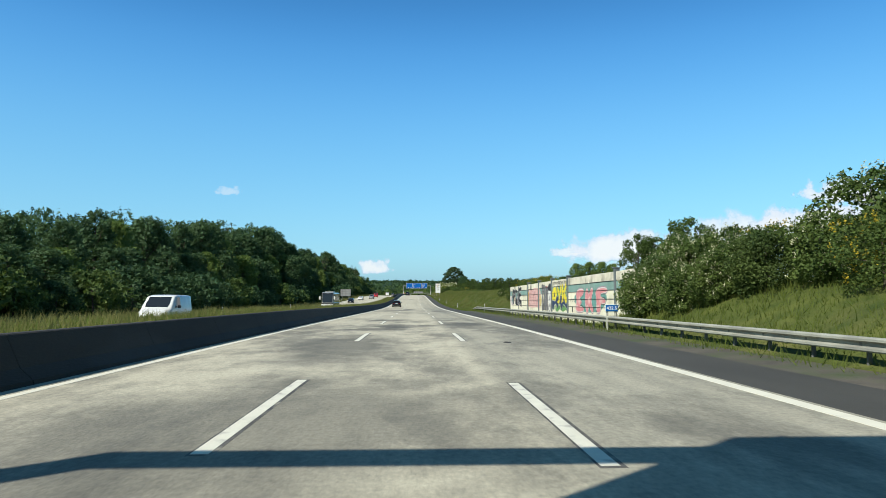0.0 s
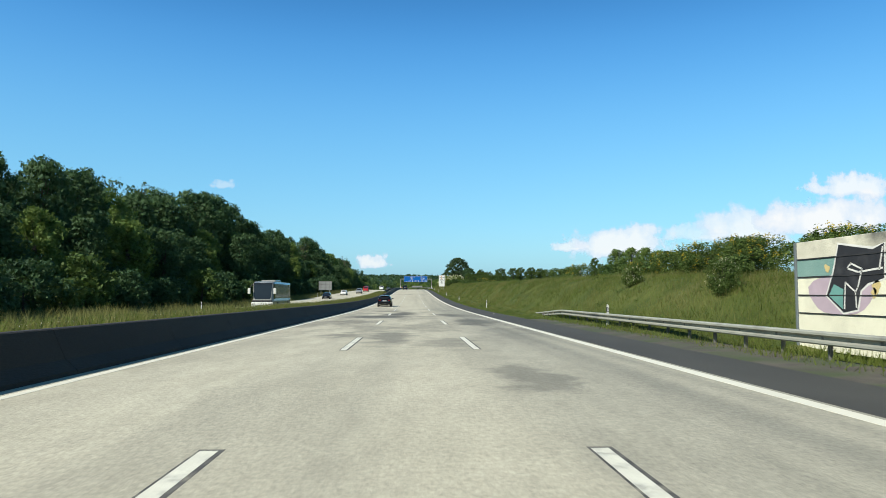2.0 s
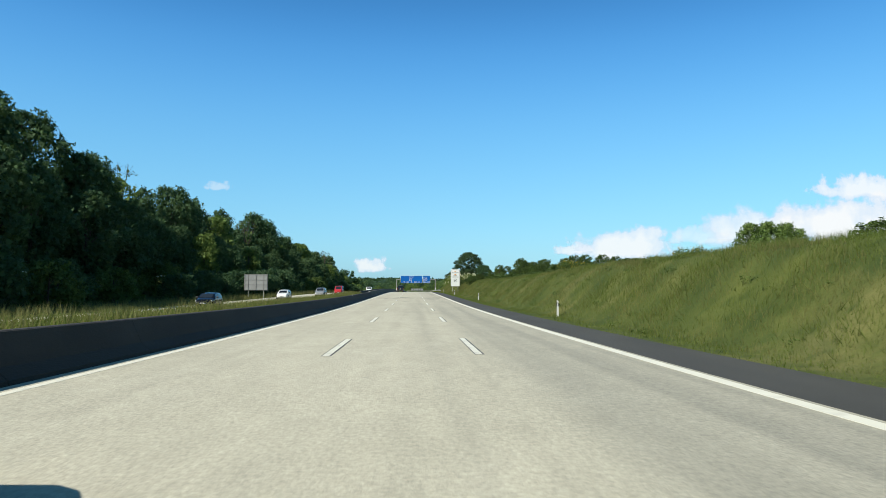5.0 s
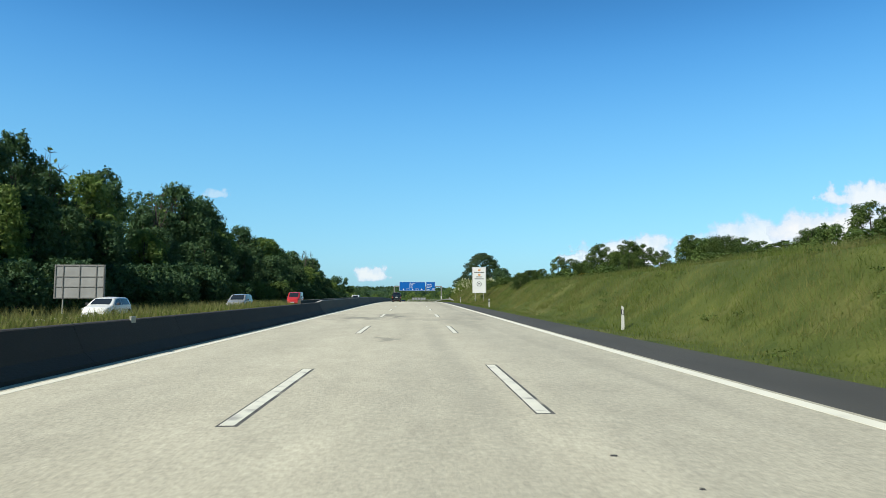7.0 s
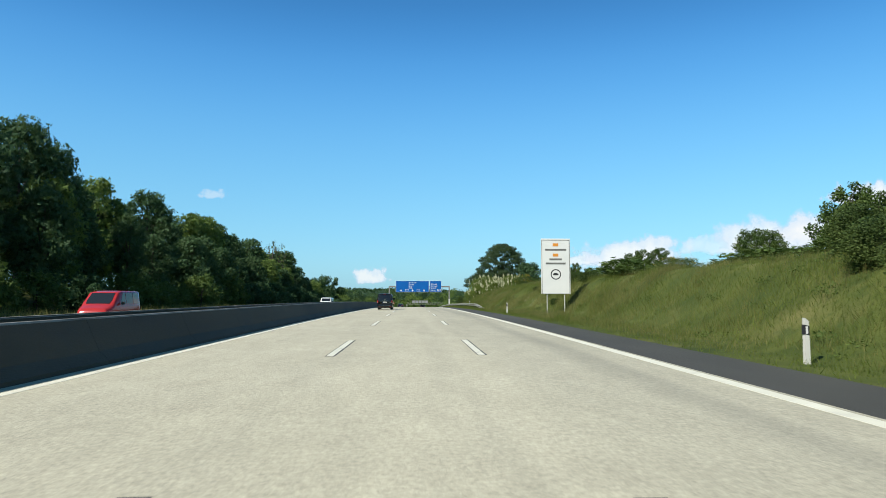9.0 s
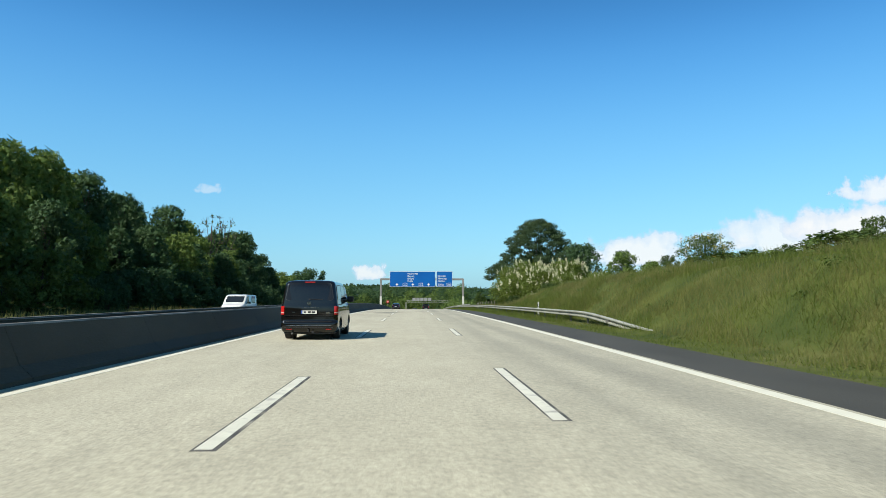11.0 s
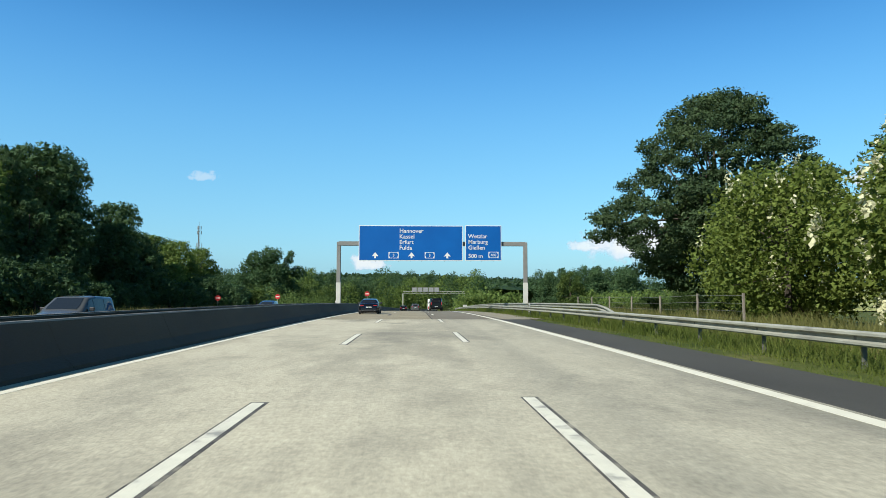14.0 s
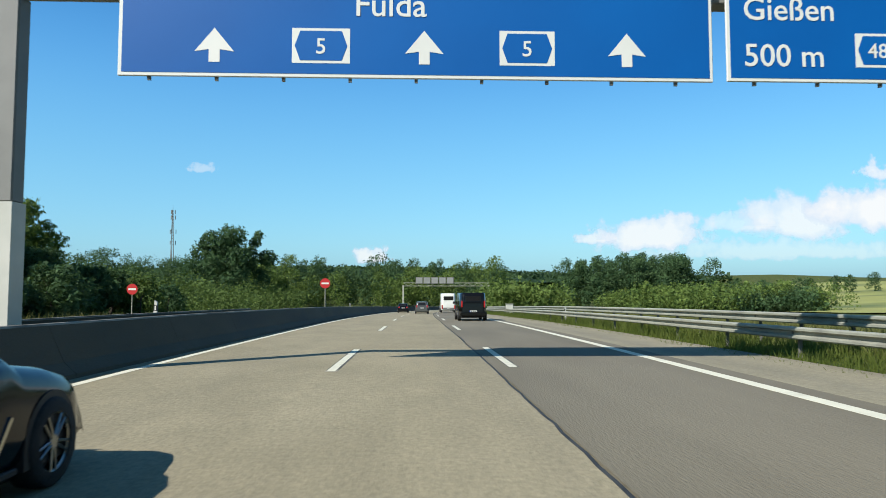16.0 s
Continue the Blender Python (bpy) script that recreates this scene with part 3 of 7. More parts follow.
# ---- median barriers ----
BAR = [(-6.38, -0.02), (-6.4, 0.08), (-6.62, 0.28), (-6.87, 0.83), (-6.90, 0.852), (-7.10, 0.852), (-7.12, 0.83), (-7.2, 0.24), (-7.32, 0.0)]
med = thing("median_barrier", "low concrete step barrier along the median, its shaded tone put into the colour", "barrier", kind="structure")
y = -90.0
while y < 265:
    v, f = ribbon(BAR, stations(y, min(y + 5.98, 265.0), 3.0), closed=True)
    part("barrier_element", mesh_of("barrier_element", v, f, M["barrier_shaded"]), None, med)
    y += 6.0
BAR2 = [(-6.38, -0.02), (-6.4, 0.08), (-6.62, 0.28), (-6.92, 0.94), (-6.95, 0.97), (-7.16, 0.97), (-7.18, 0.94), (-7.25, 0.0)]
med2 = thing("median_barrier_tall", "taller concrete median barrier with a pale top edge", "barrier", kind="structure")
v, f = ribbon(BAR2, [265.0, 267.7], shift=lambda y: (0, -0.12 * (267.7 - y) / 2.7), closed=True)
part("ramp_element", mesh_of("ramp_element", v, f, M["barrier"]), None, med2)
v, f = ribbon([(-6.93, 0.974), (-6.93, 0.984), (-7.17, 0.984), (-7.17, 0.974)], [265.0, 267.7], shift=lambda y: (0, -0.12 * (267.7 - y) / 2.7), closed=True)
part("ramp_plate", mesh_of("ramp_plate", v, f, M["edge_sunlit"]), None, med2, "pale sloping cover plate")
y = 267.7
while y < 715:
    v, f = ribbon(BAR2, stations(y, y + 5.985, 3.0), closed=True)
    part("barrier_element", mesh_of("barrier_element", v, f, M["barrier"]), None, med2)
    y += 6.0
# narrow strips that carry the top edge's sunlit brightness as colour
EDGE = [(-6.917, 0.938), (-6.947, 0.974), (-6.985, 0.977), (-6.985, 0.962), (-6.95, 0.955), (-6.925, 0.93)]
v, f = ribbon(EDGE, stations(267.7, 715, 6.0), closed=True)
part("top_edge", mesh_of("top_edge", v, f, M["edge_sunlit"]), None, med2, "pale worn top edge, its sunlit brightness put into the colour")
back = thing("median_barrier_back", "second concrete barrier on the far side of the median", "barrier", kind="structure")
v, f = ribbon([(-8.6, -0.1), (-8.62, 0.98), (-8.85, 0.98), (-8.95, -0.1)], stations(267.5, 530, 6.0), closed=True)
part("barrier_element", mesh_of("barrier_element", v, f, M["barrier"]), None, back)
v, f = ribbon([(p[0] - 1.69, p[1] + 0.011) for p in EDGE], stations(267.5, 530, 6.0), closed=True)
part("top_edge", mesh_of("top_edge", v, f, M["edge_sunlit"]), None, back, "pale worn top edge, its sunlit brightness put into the colour")

# ---- steel safety rails ----
WBEAM = [(0.05, 0.31), (-0.035, 0.305), (-0.06, 0.275), (-0.06, 0.225), (0.045, 0.19), (0.045, 0.12), (-0.06, 0.085), (-0.06, 0.035), (-0.035, 0.005), (0.05, 0.0), (0.06, 0.0), (0.055, 0.1), (0.055, 0.21), (0.06, 0.31)]


def rail(name, x, y0, y1, base, label, ramp_start=0.0, ramp_end=0.0, back=0.0, post_step=2.4, material=None):
    """A W-beam on posts. ramp_*: metres over which an end dips into the ground."""
    top = thing(name, label, "safety rail", kind="structure")

    def shift(y):
        d = 0.0
        if ramp_start:
            d = max(d, 1 - smooth01(y, y0, y0 + ramp_start))
        if ramp_end:
            d = max(d, min(1.0, max(0.0, (y - y1 + ramp_end) / ramp_end)))
        return (x + 0.5 * d, base - (base + 0.22) * d)
    v, f = ribbon(WBEAM, stations(y0, y1, 1.5), shift=shift, closed=True)
    part("beam", mesh_of("beam", v, f, material or M["steel"], False), None, top)
    post_me = bm_mesh("rail_post", box(-0.05, 0.05, -0.03, 0.03, -0.5, base + 0.26, 0.01), M["steel_dull"])
    arm_me = bm_mesh("rail_spacer", box(-0.14, 0.06, -0.05, 0.05, base + 0.06, base + 0.2, 0.01), M["steel_dull"])
    y = y0 + ramp_start * 0.6
    while y < y1 - ramp_end * 0.5:
        _, dz = shift(y)
        z = Z(y) + dz - base
        part("rail_post", post_me, None, top, at=(x + 0.22 + S(y), y, z))
        part("rail_spacer", arm_me, None, top, at=(x + 0.18 + S(y), y, z))
        y += post_step
    return top


rail("guard_rail_first", 9.2, -60, 116.4, 0.36, "weathered galvanised steel guard rail before the noise wall", ramp_end=15, post_step=2.0)
rail("guard_rail_second", 8.95, 364, 700, 0.42, "galvanised steel guard rail leading to the gantry", ramp_start=13, post_step=4.0)
rail("guard_rail_back", 10.7, 468, 640, 0.70, "raised second steel rail behind the front rail", ramp_start=6)

# ---- noise wall with sprayed paint ----
M["wall_cream"] = shader("wall_cream", ((0.84, 0.82, 0.64), (0.94, 0.92, 0.73)), 0.85, 0.9, bump=0.2, bump_scale=18, stain=((0.36, 0.35, 0.27), 0.45, 0.55, 0.8), pieces=0.05)
M["wall_green"] = shader("wall_green", ((0.19, 0.35, 0.32), (0.26, 0.42, 0.38)), 0.85, 0.9, bump=0.2, bump_scale=18, stain=((0.25, 0.29, 0.25), 0.6, 0.55, 0.8), pieces=0.05)
M["wall_cap"] = shader("wall_cap_stained", ((0.66, 0.64, 0.52), (0.86, 0.83, 0.68)), 0.9, 1.3, bump=0.2, bump_scale=18, stain=((0.16, 0.16, 0.14), 0.8, 0.52, 0.75), pieces=0.05)
M["post_grey"] = shader("wall_post", ((0.12, 0.15, 0.16), (0.17, 0.20, 0.21)), 0.7, 1.5)
for key, c in (("spray_pink", (0.82, 0.34, 0.36)), ("spray_rose", (0.86, 0.56, 0.53)), ("spray_black", (0.03, 0.03, 0.033)), ("spray_white", (0.9, 0.9, 0.86)),
               ("spray_yellow", (0.95, 0.82, 0.04)), ("spray_green", (0.16, 0.38, 0.12)), ("spray_teal", (0.18, 0.42, 0.38)), ("spray_navy", (0.03, 0.06, 0.14)), ("spray_grey", (0.22, 0.22, 0.23)), ("spray_orange", (0.68, 0.42, 0.08)), ("spray_mauve", (0.42, 0.30, 0.36)), ("spray_lilac", (0.6, 0.48, 0.56)), ("spray_straw", (0.78, 0.62, 0.28)), ("spray_lime", (0.5, 0.62, 0.32))):
    M[key] = shader(key, (tuple(v * 0.85 for v in c), c), 0.6, 2.5, stain=(tuple(v * 0.75 + 0.06 for v in c), 1.2, 0.55, 0.8))

WALL_X = 10.9
BAYS = [77.9, 71.75, 65.6, 59.9, 54.2, 48.5, 42.7, 36.9, 34.0]
wall = thing("noise_wall", "cream and green concrete noise wall covered in graffiti", "noise wall", kind="structure")
wall_z = lambda y: Z(y)
for i in range(len(BAYS) - 1):
    y1, y0 = BAYS[i], BAYS[i + 1]
    zb = wall_z((y0 + y1) / 2)
    for r in range(6):
        mat = M["wall_cap"] if r == 5 else M["wall_green"] if r == 4 else M["wall_cream"]
        h0 = 0.5 * r
        top_h = h0 + 0.485
        part("panel", box(WALL_X, WALL_X + 0.14, y0 + 0.06, y1 - 0.06, zb + h0, zb + top_h, 0.012), mat, wall)
for i, yb in enumerate(BAYS):
    if i in (6, 8):
        continue
    thin = i in (0, 1)
    w = 0.05 if thin else 0.11
    part("post", box(WALL_X - (0.03 if thin else 0.09), WALL_X + 0.2, yb - w, yb + w, wall_z(yb) - 0.3, wall_z(yb) + (3.0 if thin else 3.14), 0.012), M["post_grey"], wall)
    if not thin:
        part("post_cap", box(WALL_X - 0.13, WALL_X + 0.24, yb - w - 0.05, yb + w + 0.05, wall_z(yb) + 3.14, wall_z(yb) + 3.2, 0.01), M["post_grey"], wall)


def spray(name, outline, y_left, y_right, h0, h1, layer, material):
    """A flat patch of sprayed paint; outline in 0..1 from the wall's far end (u = 0) to the near end, v upward."""
    pts = []
    for u, v_ in outline:
        y = y_left + (y_right - y_left) * u
        pts.append((y, h0 + (h1 - h0) * v_))
    bm = bmesh.new()
    x = WALL_X - 0.003 - 0.003 * layer
    vs = [bm.verts.new((x, y, wall_z(y) + h)) for y, h in pts]
    fc = bm.faces.new(vs)
    fc.normal_update()
    bmesh.ops.triangulate(bm, faces=[fc])
    return part(name, bm, material, wall)


def blob(cx, cy, rx, ry, wob=0.12, n=18, seed=0):
    return [(cx + rx * math.cos(a) * (1 + wob * math.sin(3 * a + seed)), cy + ry * math.sin(a) * (1 + wob * math.cos(2 * a + seed * 1.7))) for a in (2 * math.pi * k / n for k in range(n))]


def letter_shape(u0, u1, k):
    """One jagged, swollen letter-like block."""
    w = u1 - u0
    shapes = [
        [(0.1, 0.0), (0.45, 0.06), (0.42, 0.42), (0.8, 0.38), (0.86, 0.55), (0.42, 0.6), (0.45, 0.8), (1.0, 0.82), (0.9, 1.0), (0.0, 0.95), (0.15, 0.5)],
        [(0.0, 0.1), (0.5, 0.0), (1.0, 0.12), (0.95, 0.9), (0.5, 1.0), (0.05, 0.92), (0.15, 0.5)],
        [(0.0, 0.0), (1.0, 0.05), (0.9, 0.22), (0.45, 0.25), (0.8, 0.45), (0.45, 0.6), (0.95, 0.78), (1.0, 1.0), (0.1, 0.95), (0.2, 0.5)],
        [(0.05, 0.0), (0.35, 0.0), (0.4, 0.35), (0.75, 0.0), (1.0, 0.08), (0.65, 0.5), (1.0, 0.95), (0.7, 1.0), (0.42, 0.68), (0.35, 1.0), (0.0, 0.92)]]
    return [(u0 + w * a, b) for a, b in shapes[k % 4]]


def soften(pts, times=2):
    """Round the corners of a closed outline."""
    for _ in range(times):
        out = []
        for k, (a, b) in enumerate(pts):
            c, d = pts[(k + 1) % len(pts)]
            out += [(a * 0.75 + c * 0.25, b * 0.75 + d * 0.25), (a * 0.25 + c * 0.75, b * 0.25 + d * 0.75)]
        pts = out
    return pts


def grown(pts, du, dv):
    """The outline pushed outward along its corners' bisectors."""
    n = len(pts)
    out = []
    for k in range(n):
        (x0, y0), (x1, y1), (x2, y2) = pts[k - 1], pts[k], pts[(k + 1) % n]
        nx, ny = (y2 - y0), -(x2 - x0)
        L = math.hypot(nx, ny) or 1
        out.append((x1 + du * nx / L, y1 + dv * ny / L))
    return out


def piece(span, hs, bounds, k, fill, rim, halo=None, soft=2, tone=None, rim_w=0.05):
    """One letter-like block with a rim, an optional pale halo and a counter."""
    ya, yb = span
    length, height = abs(yb - ya), hs[1] - hs[0]
    base = letter_shape(*bounds, k)
    base = soften(base, soft) if soft else base
    if halo:
        spray("spray_halo", grown(base, rim_w * 2.3 / length, rim_w * 2.3 / height), ya, yb, *hs, 0, halo)
    spray("spray_rim", grown(base, rim_w / length, rim_w / height), ya, yb, *hs, 1, rim)
    spray("spray_letter", base, ya, yb, *hs, 2, fill)
    if tone:
        u = (bounds[0] + bounds[1]) / 2
        spray("spray_counter", blob(u, 0.52, 0.12 * (bounds[1] - bounds[0]), 0.16, seed=k), ya, yb, *hs, 3, tone)
        spray("spray_streak", soften([(bounds[0] + 0.02, 0.2), (bounds[0] + 0.35 * (bounds[1] - bounds[0]), 0.26), (bounds[0] + 0.3 * (bounds[1] - bounds[0]), 0.33), (bounds[0] + 0.02, 0.28)], 1), ya, yb, *hs, 3, tone)


def shape_on(outline, y_far, y_near, h0, h1, fill, rim=None, rim_w=0.05, halo=None, layer=1, soft=0):
    """One sprayed shape with an optional rim and halo."""
    base = soften(outline, soft) if soft else outline
    area = sum(a[0] * b[1] - b[0] * a[1] for a, b in zip(base, base[1:] + base[:1]))
    if area < 0:
        base = base[::-1]
    L, H = abs(y_far - y_near), h1 - h0
    if halo:
        spray("spray_halo", grown(base, rim_w * 2.4 / L, rim_w * 2.4 / H), y_far, y_near, h0, h1, layer - 1, halo)
    if rim:
        spray("spray_rim", grown(base, rim_w / L, rim_w / H), y_far, y_near, h0, h1, layer, rim)
    return spray("spray_letter", base, y_far, y_near, h0, h1, layer + 1, fill)


def stroke(points, y_far, y_near, h0, h1, width, material, layer=4):
    """A sprayed line through points, drawn as short flat strips."""
    L, H = abs(y_far - y_near), h1 - h0
    for (a, b), (c, d) in zip(points, points[1:]):
        dx, dy = (c - a) * L, (d - b) * H
        q = math.hypot(dx, dy) or 1
        nx, ny = -dy / q * width / 2 / L, dx / q * width / 2 / H
        ex, ey = dx / q * width * 0.3 / L, dy / q * width * 0.3 / H
        spray("spray_line", [(a - ex + nx, b - ey + ny), (c + ex + nx, d + ey + ny), (c + ex - nx, d + ey - ny), (a - ex - nx, b - ey - ny)], y_far, y_near, h0, h1, layer, material)


# far bay: three black block letters with white rims
LF = [(0.06, 0.25), (0.35, 0.0), (0.58, 0.05), (0.64, 0.32), (0.76, 0.42), (1.0, 0.48), (1.02, 0.95), (0.85, 0.88), (0.3, 1.0), (0.2, 0.6)]
LO = [(0.0, 0.1), (0.3, 0.0), (1.0, 0.02), (0.88, 0.5), (0.95, 0.88), (0.4, 0.97), (0.12, 1.0), (0.1, 0.5)]
LE = [(0.0, 0.22), (0.95, 0.0), (1.0, 0.3), (0.45, 0.42), (0.47, 0.5), (0.85, 0.52), (0.8, 0.66), (0.45, 0.68), (0.45, 0.76), (1.0, 0.82), (0.96, 0.97), (0.8, 1.0), (0.6, 0.9), (0.2, 1.0), (0.05, 0.6)]
spray("spray_haze", blob(0.16, 0.42, 0.17, 0.34, 0.1), 77.2, 69.2, 0.8, 2.5, 0, M["spray_lilac"])
spray("spray_haze", blob(0.62, 0.4, 0.2, 0.3, 0.14, seed=2), 77.2, 69.2, 0.8, 2.4, 0, M["spray_lilac"])
for pts in ([(0.44, 0.64), (0.62, 0.58), (0.99, 0.62)], [(0.44, 0.64), (0.5, 0.71), (0.68, 0.62), (0.6, 0.36), (0.56, 0.3)], [(0.37, 0.06), (0.4, 0.44), (0.56, 0.3), (0.57, 0.08)], [(0.94, 0.6), (1.0, 0.9)]):
    stroke(pts, 76.6, 74.2, 1.05, 2.8, 0.045, M["spray_white"])
for cx, cy, r in ((0.08, 0.66, 0.045), (0.88, 0.36, 0.06), (0.84, 0.28, 0.04)):
    spray("spray_dab", blob(cx, cy, r, r * 1.5, 0.3, seed=cx * 7), 76.6, 74.2, 1.05, 2.8, 1, M["spray_straw"])
shape_on(LF, 76.6, 74.2, 1.05, 2.8, M["spray_black"], M["spray_white"], 0.06)
shape_on(LO, 74.1, 72.3, 1.0, 2.72, M["spray_black"], M["spray_white"], 0.06)
shape_on([(0.38, 0.42), (0.64, 0.45), (0.63, 0.74), (0.38, 0.72)], 74.1, 72.3, 1.0, 2.72, M["spray_teal"], M["spray_white"], 0.05, layer=4)
shape_on(LE, 72.15, 69.7, 0.8, 2.92, M["spray_black"], M["spray_white"], 0.06)
stroke([(0.05, 0.3), (0.9, 0.1)], 72.15, 69.7, 0.8, 2.92, 0.05, M["spray_white"])
spray("spray_shade", [(0.1, 0.25), (0.34, 0.05), (0.36, 0.34), (0.2, 0.42)], 76.6, 74.2, 1.05, 2.8, 3, M["spray_teal"])
for pts in ([(0.1, 0.75), (0.02, 0.9), (0.12, 1.0), (0.25, 0.9), (0.2, 0.72), (0.12, 0.8)], [(0.35, 0.95), (0.5, 0.98), (0.4, 0.7), (0.6, 0.72)], [(0.62, 0.72), (0.75, 0.98), (0.85, 0.7), (0.62, 0.72)], [(0.3, 0.5), (0.6, 0.52)], [(0.25, 0.25), (0.65, 0.27)], [(0.36, 0.55), (0.28, 0.05)], [(0.52, 0.55), (0.62, 0.05)], [(1.2, 1.0), (1.25, 0.6), (1.1, 0.1)]):
    stroke(pts, 68.9, 67.6, 1.05, 2.15, 0.035, M["spray_grey"])
# pink letters in line on a rose ground
spray("spray_ground", [(-0.02, 0.1), (0.3, 0.02), (0.8, 0.06), (1.1, 0.0), (1.2, 0.4), (1.14, 0.75), (1.0, 1.0), (0.9, 0.88), (0.6, 0.93), (0.3, 0.85), (0.02, 0.9)], 65.4, 60.0, 0.75, 2.75, 0, M["spray_rose"])
spray("spray_ground", [(-0.1, 0.15), (0.0, 0.05), (0.04, 0.9), (-0.06, 0.8), (-0.16, 0.5)], 65.4, 60.0, 0.8, 2.5, 1, M["spray_orange"])
for pts in ([(0.06, 0.8), (0.1, 0.5), (0.05, 0.25), (0.18, 0.18)], [(0.2, 0.86), (0.17, 0.55), (0.27, 0.4), (0.24, 0.75)], [(0.32, 0.3), (0.36, 0.6), (0.31, 0.84), (0.42, 0.8)], [(0.46, 0.82), (0.5, 0.5), (0.45, 0.2)], [(0.56, 0.25), (0.53, 0.6), (0.62, 0.78), (0.66, 0.45), (0.6, 0.2)], [(0.74, 0.86), (0.71, 0.5), (0.79, 0.3), (0.77, 0.12)], [(0.86, 0.9), (0.9, 0.6), (0.84, 0.4), (0.93, 0.15)], [(1.02, 0.92), (0.98, 0.55), (1.08, 0.35)]):
    stroke(pts, 65.4, 60.0, 0.75, 2.7, 0.1, M["spray_pink"], 2)
    stroke([(a + 0.012, b - 0.02) for a, b in pts], 65.4, 60.0, 0.75, 2.7, 0.028, M["spray_mauve"], 3)
# tall grey letters with black rims, a pale figure with a dark cap
spray("spray_ground", soften([(0.0, 0.1), (0.16, 0.05), (0.2, 0.75), (0.0, 0.85)]), 59.7, 54.4, 0.9, 2.1, 1, M["spray_straw"])
TALL = ([(0.0, 0.0), (0.45, 0.0), (0.42, 0.35), (0.6, 0.0), (1.0, 0.05), (0.7, 0.5), (1.0, 0.95), (0.6, 1.0), (0.42, 0.65), (0.4, 1.0), (0.0, 0.97)],
        [(0.0, 0.0), (0.3, 0.05), (0.4, 0.3), (0.62, 0.3), (0.7, 0.0), (1.0, 0.02), (0.72, 1.0), (0.3, 0.97)],
        [(0.0, 0.05), (0.3, 0.0), (0.35, 0.5), (0.7, 0.0), (1.0, 0.04), (0.98, 0.96), (0.7, 1.0), (0.66, 0.55), (0.3, 1.0), (0.02, 0.95)],
        [(0.0, 0.0), (1.0, 0.04), (0.8, 0.25), (0.55, 0.25), (0.6, 0.96), (0.1, 1.0)])
for k, (a, b) in enumerate(((0.22, 0.38), (0.38, 0.5), (0.51, 0.64), (0.645, 0.74))):
    shape_on([(a + (b - a) * u, v_) for u, v_ in TALL[k]], 59.7, 54.4, 0.6, 2.8 - 0.06 * k, M["spray_grey"], M["spray_black"], 0.07)
    stroke([(a + (b - a) * 0.2, 0.15), (a + (b - a) * 0.22, 0.85)], 59.7, 54.4, 0.6, 2.7, 0.05, M["spray_white"])
shape_on([(0.76, 0.0), (0.9, 0.02), (0.96, 0.3), (0.97, 0.7), (0.9, 0.95), (0.8, 0.9), (0.73, 0.6)], 59.7, 54.4, 0.6, 2.7, M["spray_white"], M["spray_grey"], 0.06, soft=2)
shape_on([(0.68, 0.76), (0.82, 0.72), (0.98, 0.7), (1.0, 0.86), (0.92, 1.0), (0.8, 0.95)], 59.7, 54.4, 0.6, 2.85, M["spray_black"], None, soft=1, layer=4)
for cy in (0.22, 0.48):
    spray("spray_counter", blob(0.88, cy, 0.035, 0.09, seed=3), 59.7, 54.4, 0.6, 2.7, 5, M["spray_grey"])
spray("spray_accent", [(0.62, 0.84), (0.74, 0.87), (0.63, 0.9)], 59.7, 54.4, 0.6, 2.85, 6, M["sign_red"])
# yellow spiked letters over a navy shadow on green
spray("spray_ground", [(-0.1, 0.25), (0.02, 0.05), (0.15, 0.15), (0.3, 0.0), (0.5, 0.12), (0.7, 0.02), (0.88, 0.1), (1.0, 0.05), (1.0, 1.0), (0.75, 0.92), (0.6, 1.02), (0.4, 0.9), (0.2, 1.0), (0.02, 0.9), (-0.06, 0.6)], 54.0, 48.7, 0.55, 2.5, 0, M["spray_green"])
for cx, cy, r in ((0.2, 0.25, 0.09), (0.55, 0.3, 0.1), (0.86, 0.3, 0.08), (0.95, 0.8, 0.05), (0.1, 0.75, 0.05)):
    spray("spray_haze", blob(cx, cy, r, r * 1.6, 0.2, seed=cx * 9), 54.0, 48.7, 0.6, 2.3, 1, M["spray_lime"])
NAVY = [(-0.08, 0.2), (0.05, 0.05), (0.14, 0.3), (0.24, 0.36), (0.36, 0.1), (0.42, 0.32), (0.52, 0.36), (0.62, 0.02), (0.72, 0.34), (0.84, 0.3), (0.98, 0.1), (1.0, 0.4), (0.9, 0.75), (0.5, 0.72), (0.1, 0.7), (-0.06, 0.5)]
shape_on(NAVY, 54.0, 48.7, 0.62, 2.2, M["spray_navy"], M["spray_white"], 0.03, layer=2)
GOLD = ([(-0.05, 0.28), (0.0, 0.42), (-0.01, 0.66), (0.05, 0.82), (0.16, 0.92), (0.27, 0.86), (0.33, 0.62), (0.30, 0.4), (0.2, 0.26), (0.06, 0.3)],
        [(0.33, 0.2), (0.44, 0.34), (0.45, 0.5), (0.37, 0.66), (0.35, 0.95), (0.44, 0.8), (0.5, 0.66), (0.55, 0.8), (0.57, 1.0), (0.63, 0.9), (0.61, 0.62), (0.54, 0.46), (0.53, 0.3), (0.46, 0.12)],
        [(0.62, 0.14), (0.66, 0.4), (0.64, 0.7), (0.68, 1.06), (0.75, 0.92), (0.75, 0.68), (0.86, 0.86), (0.93, 1.12), (0.97, 0.84), (0.85, 0.58), (0.94, 0.44), (1.02, 0.4), (0.98, 0.22), (0.9, 0.14), (0.82, 0.3), (0.76, 0.44), (0.73, 0.24)])
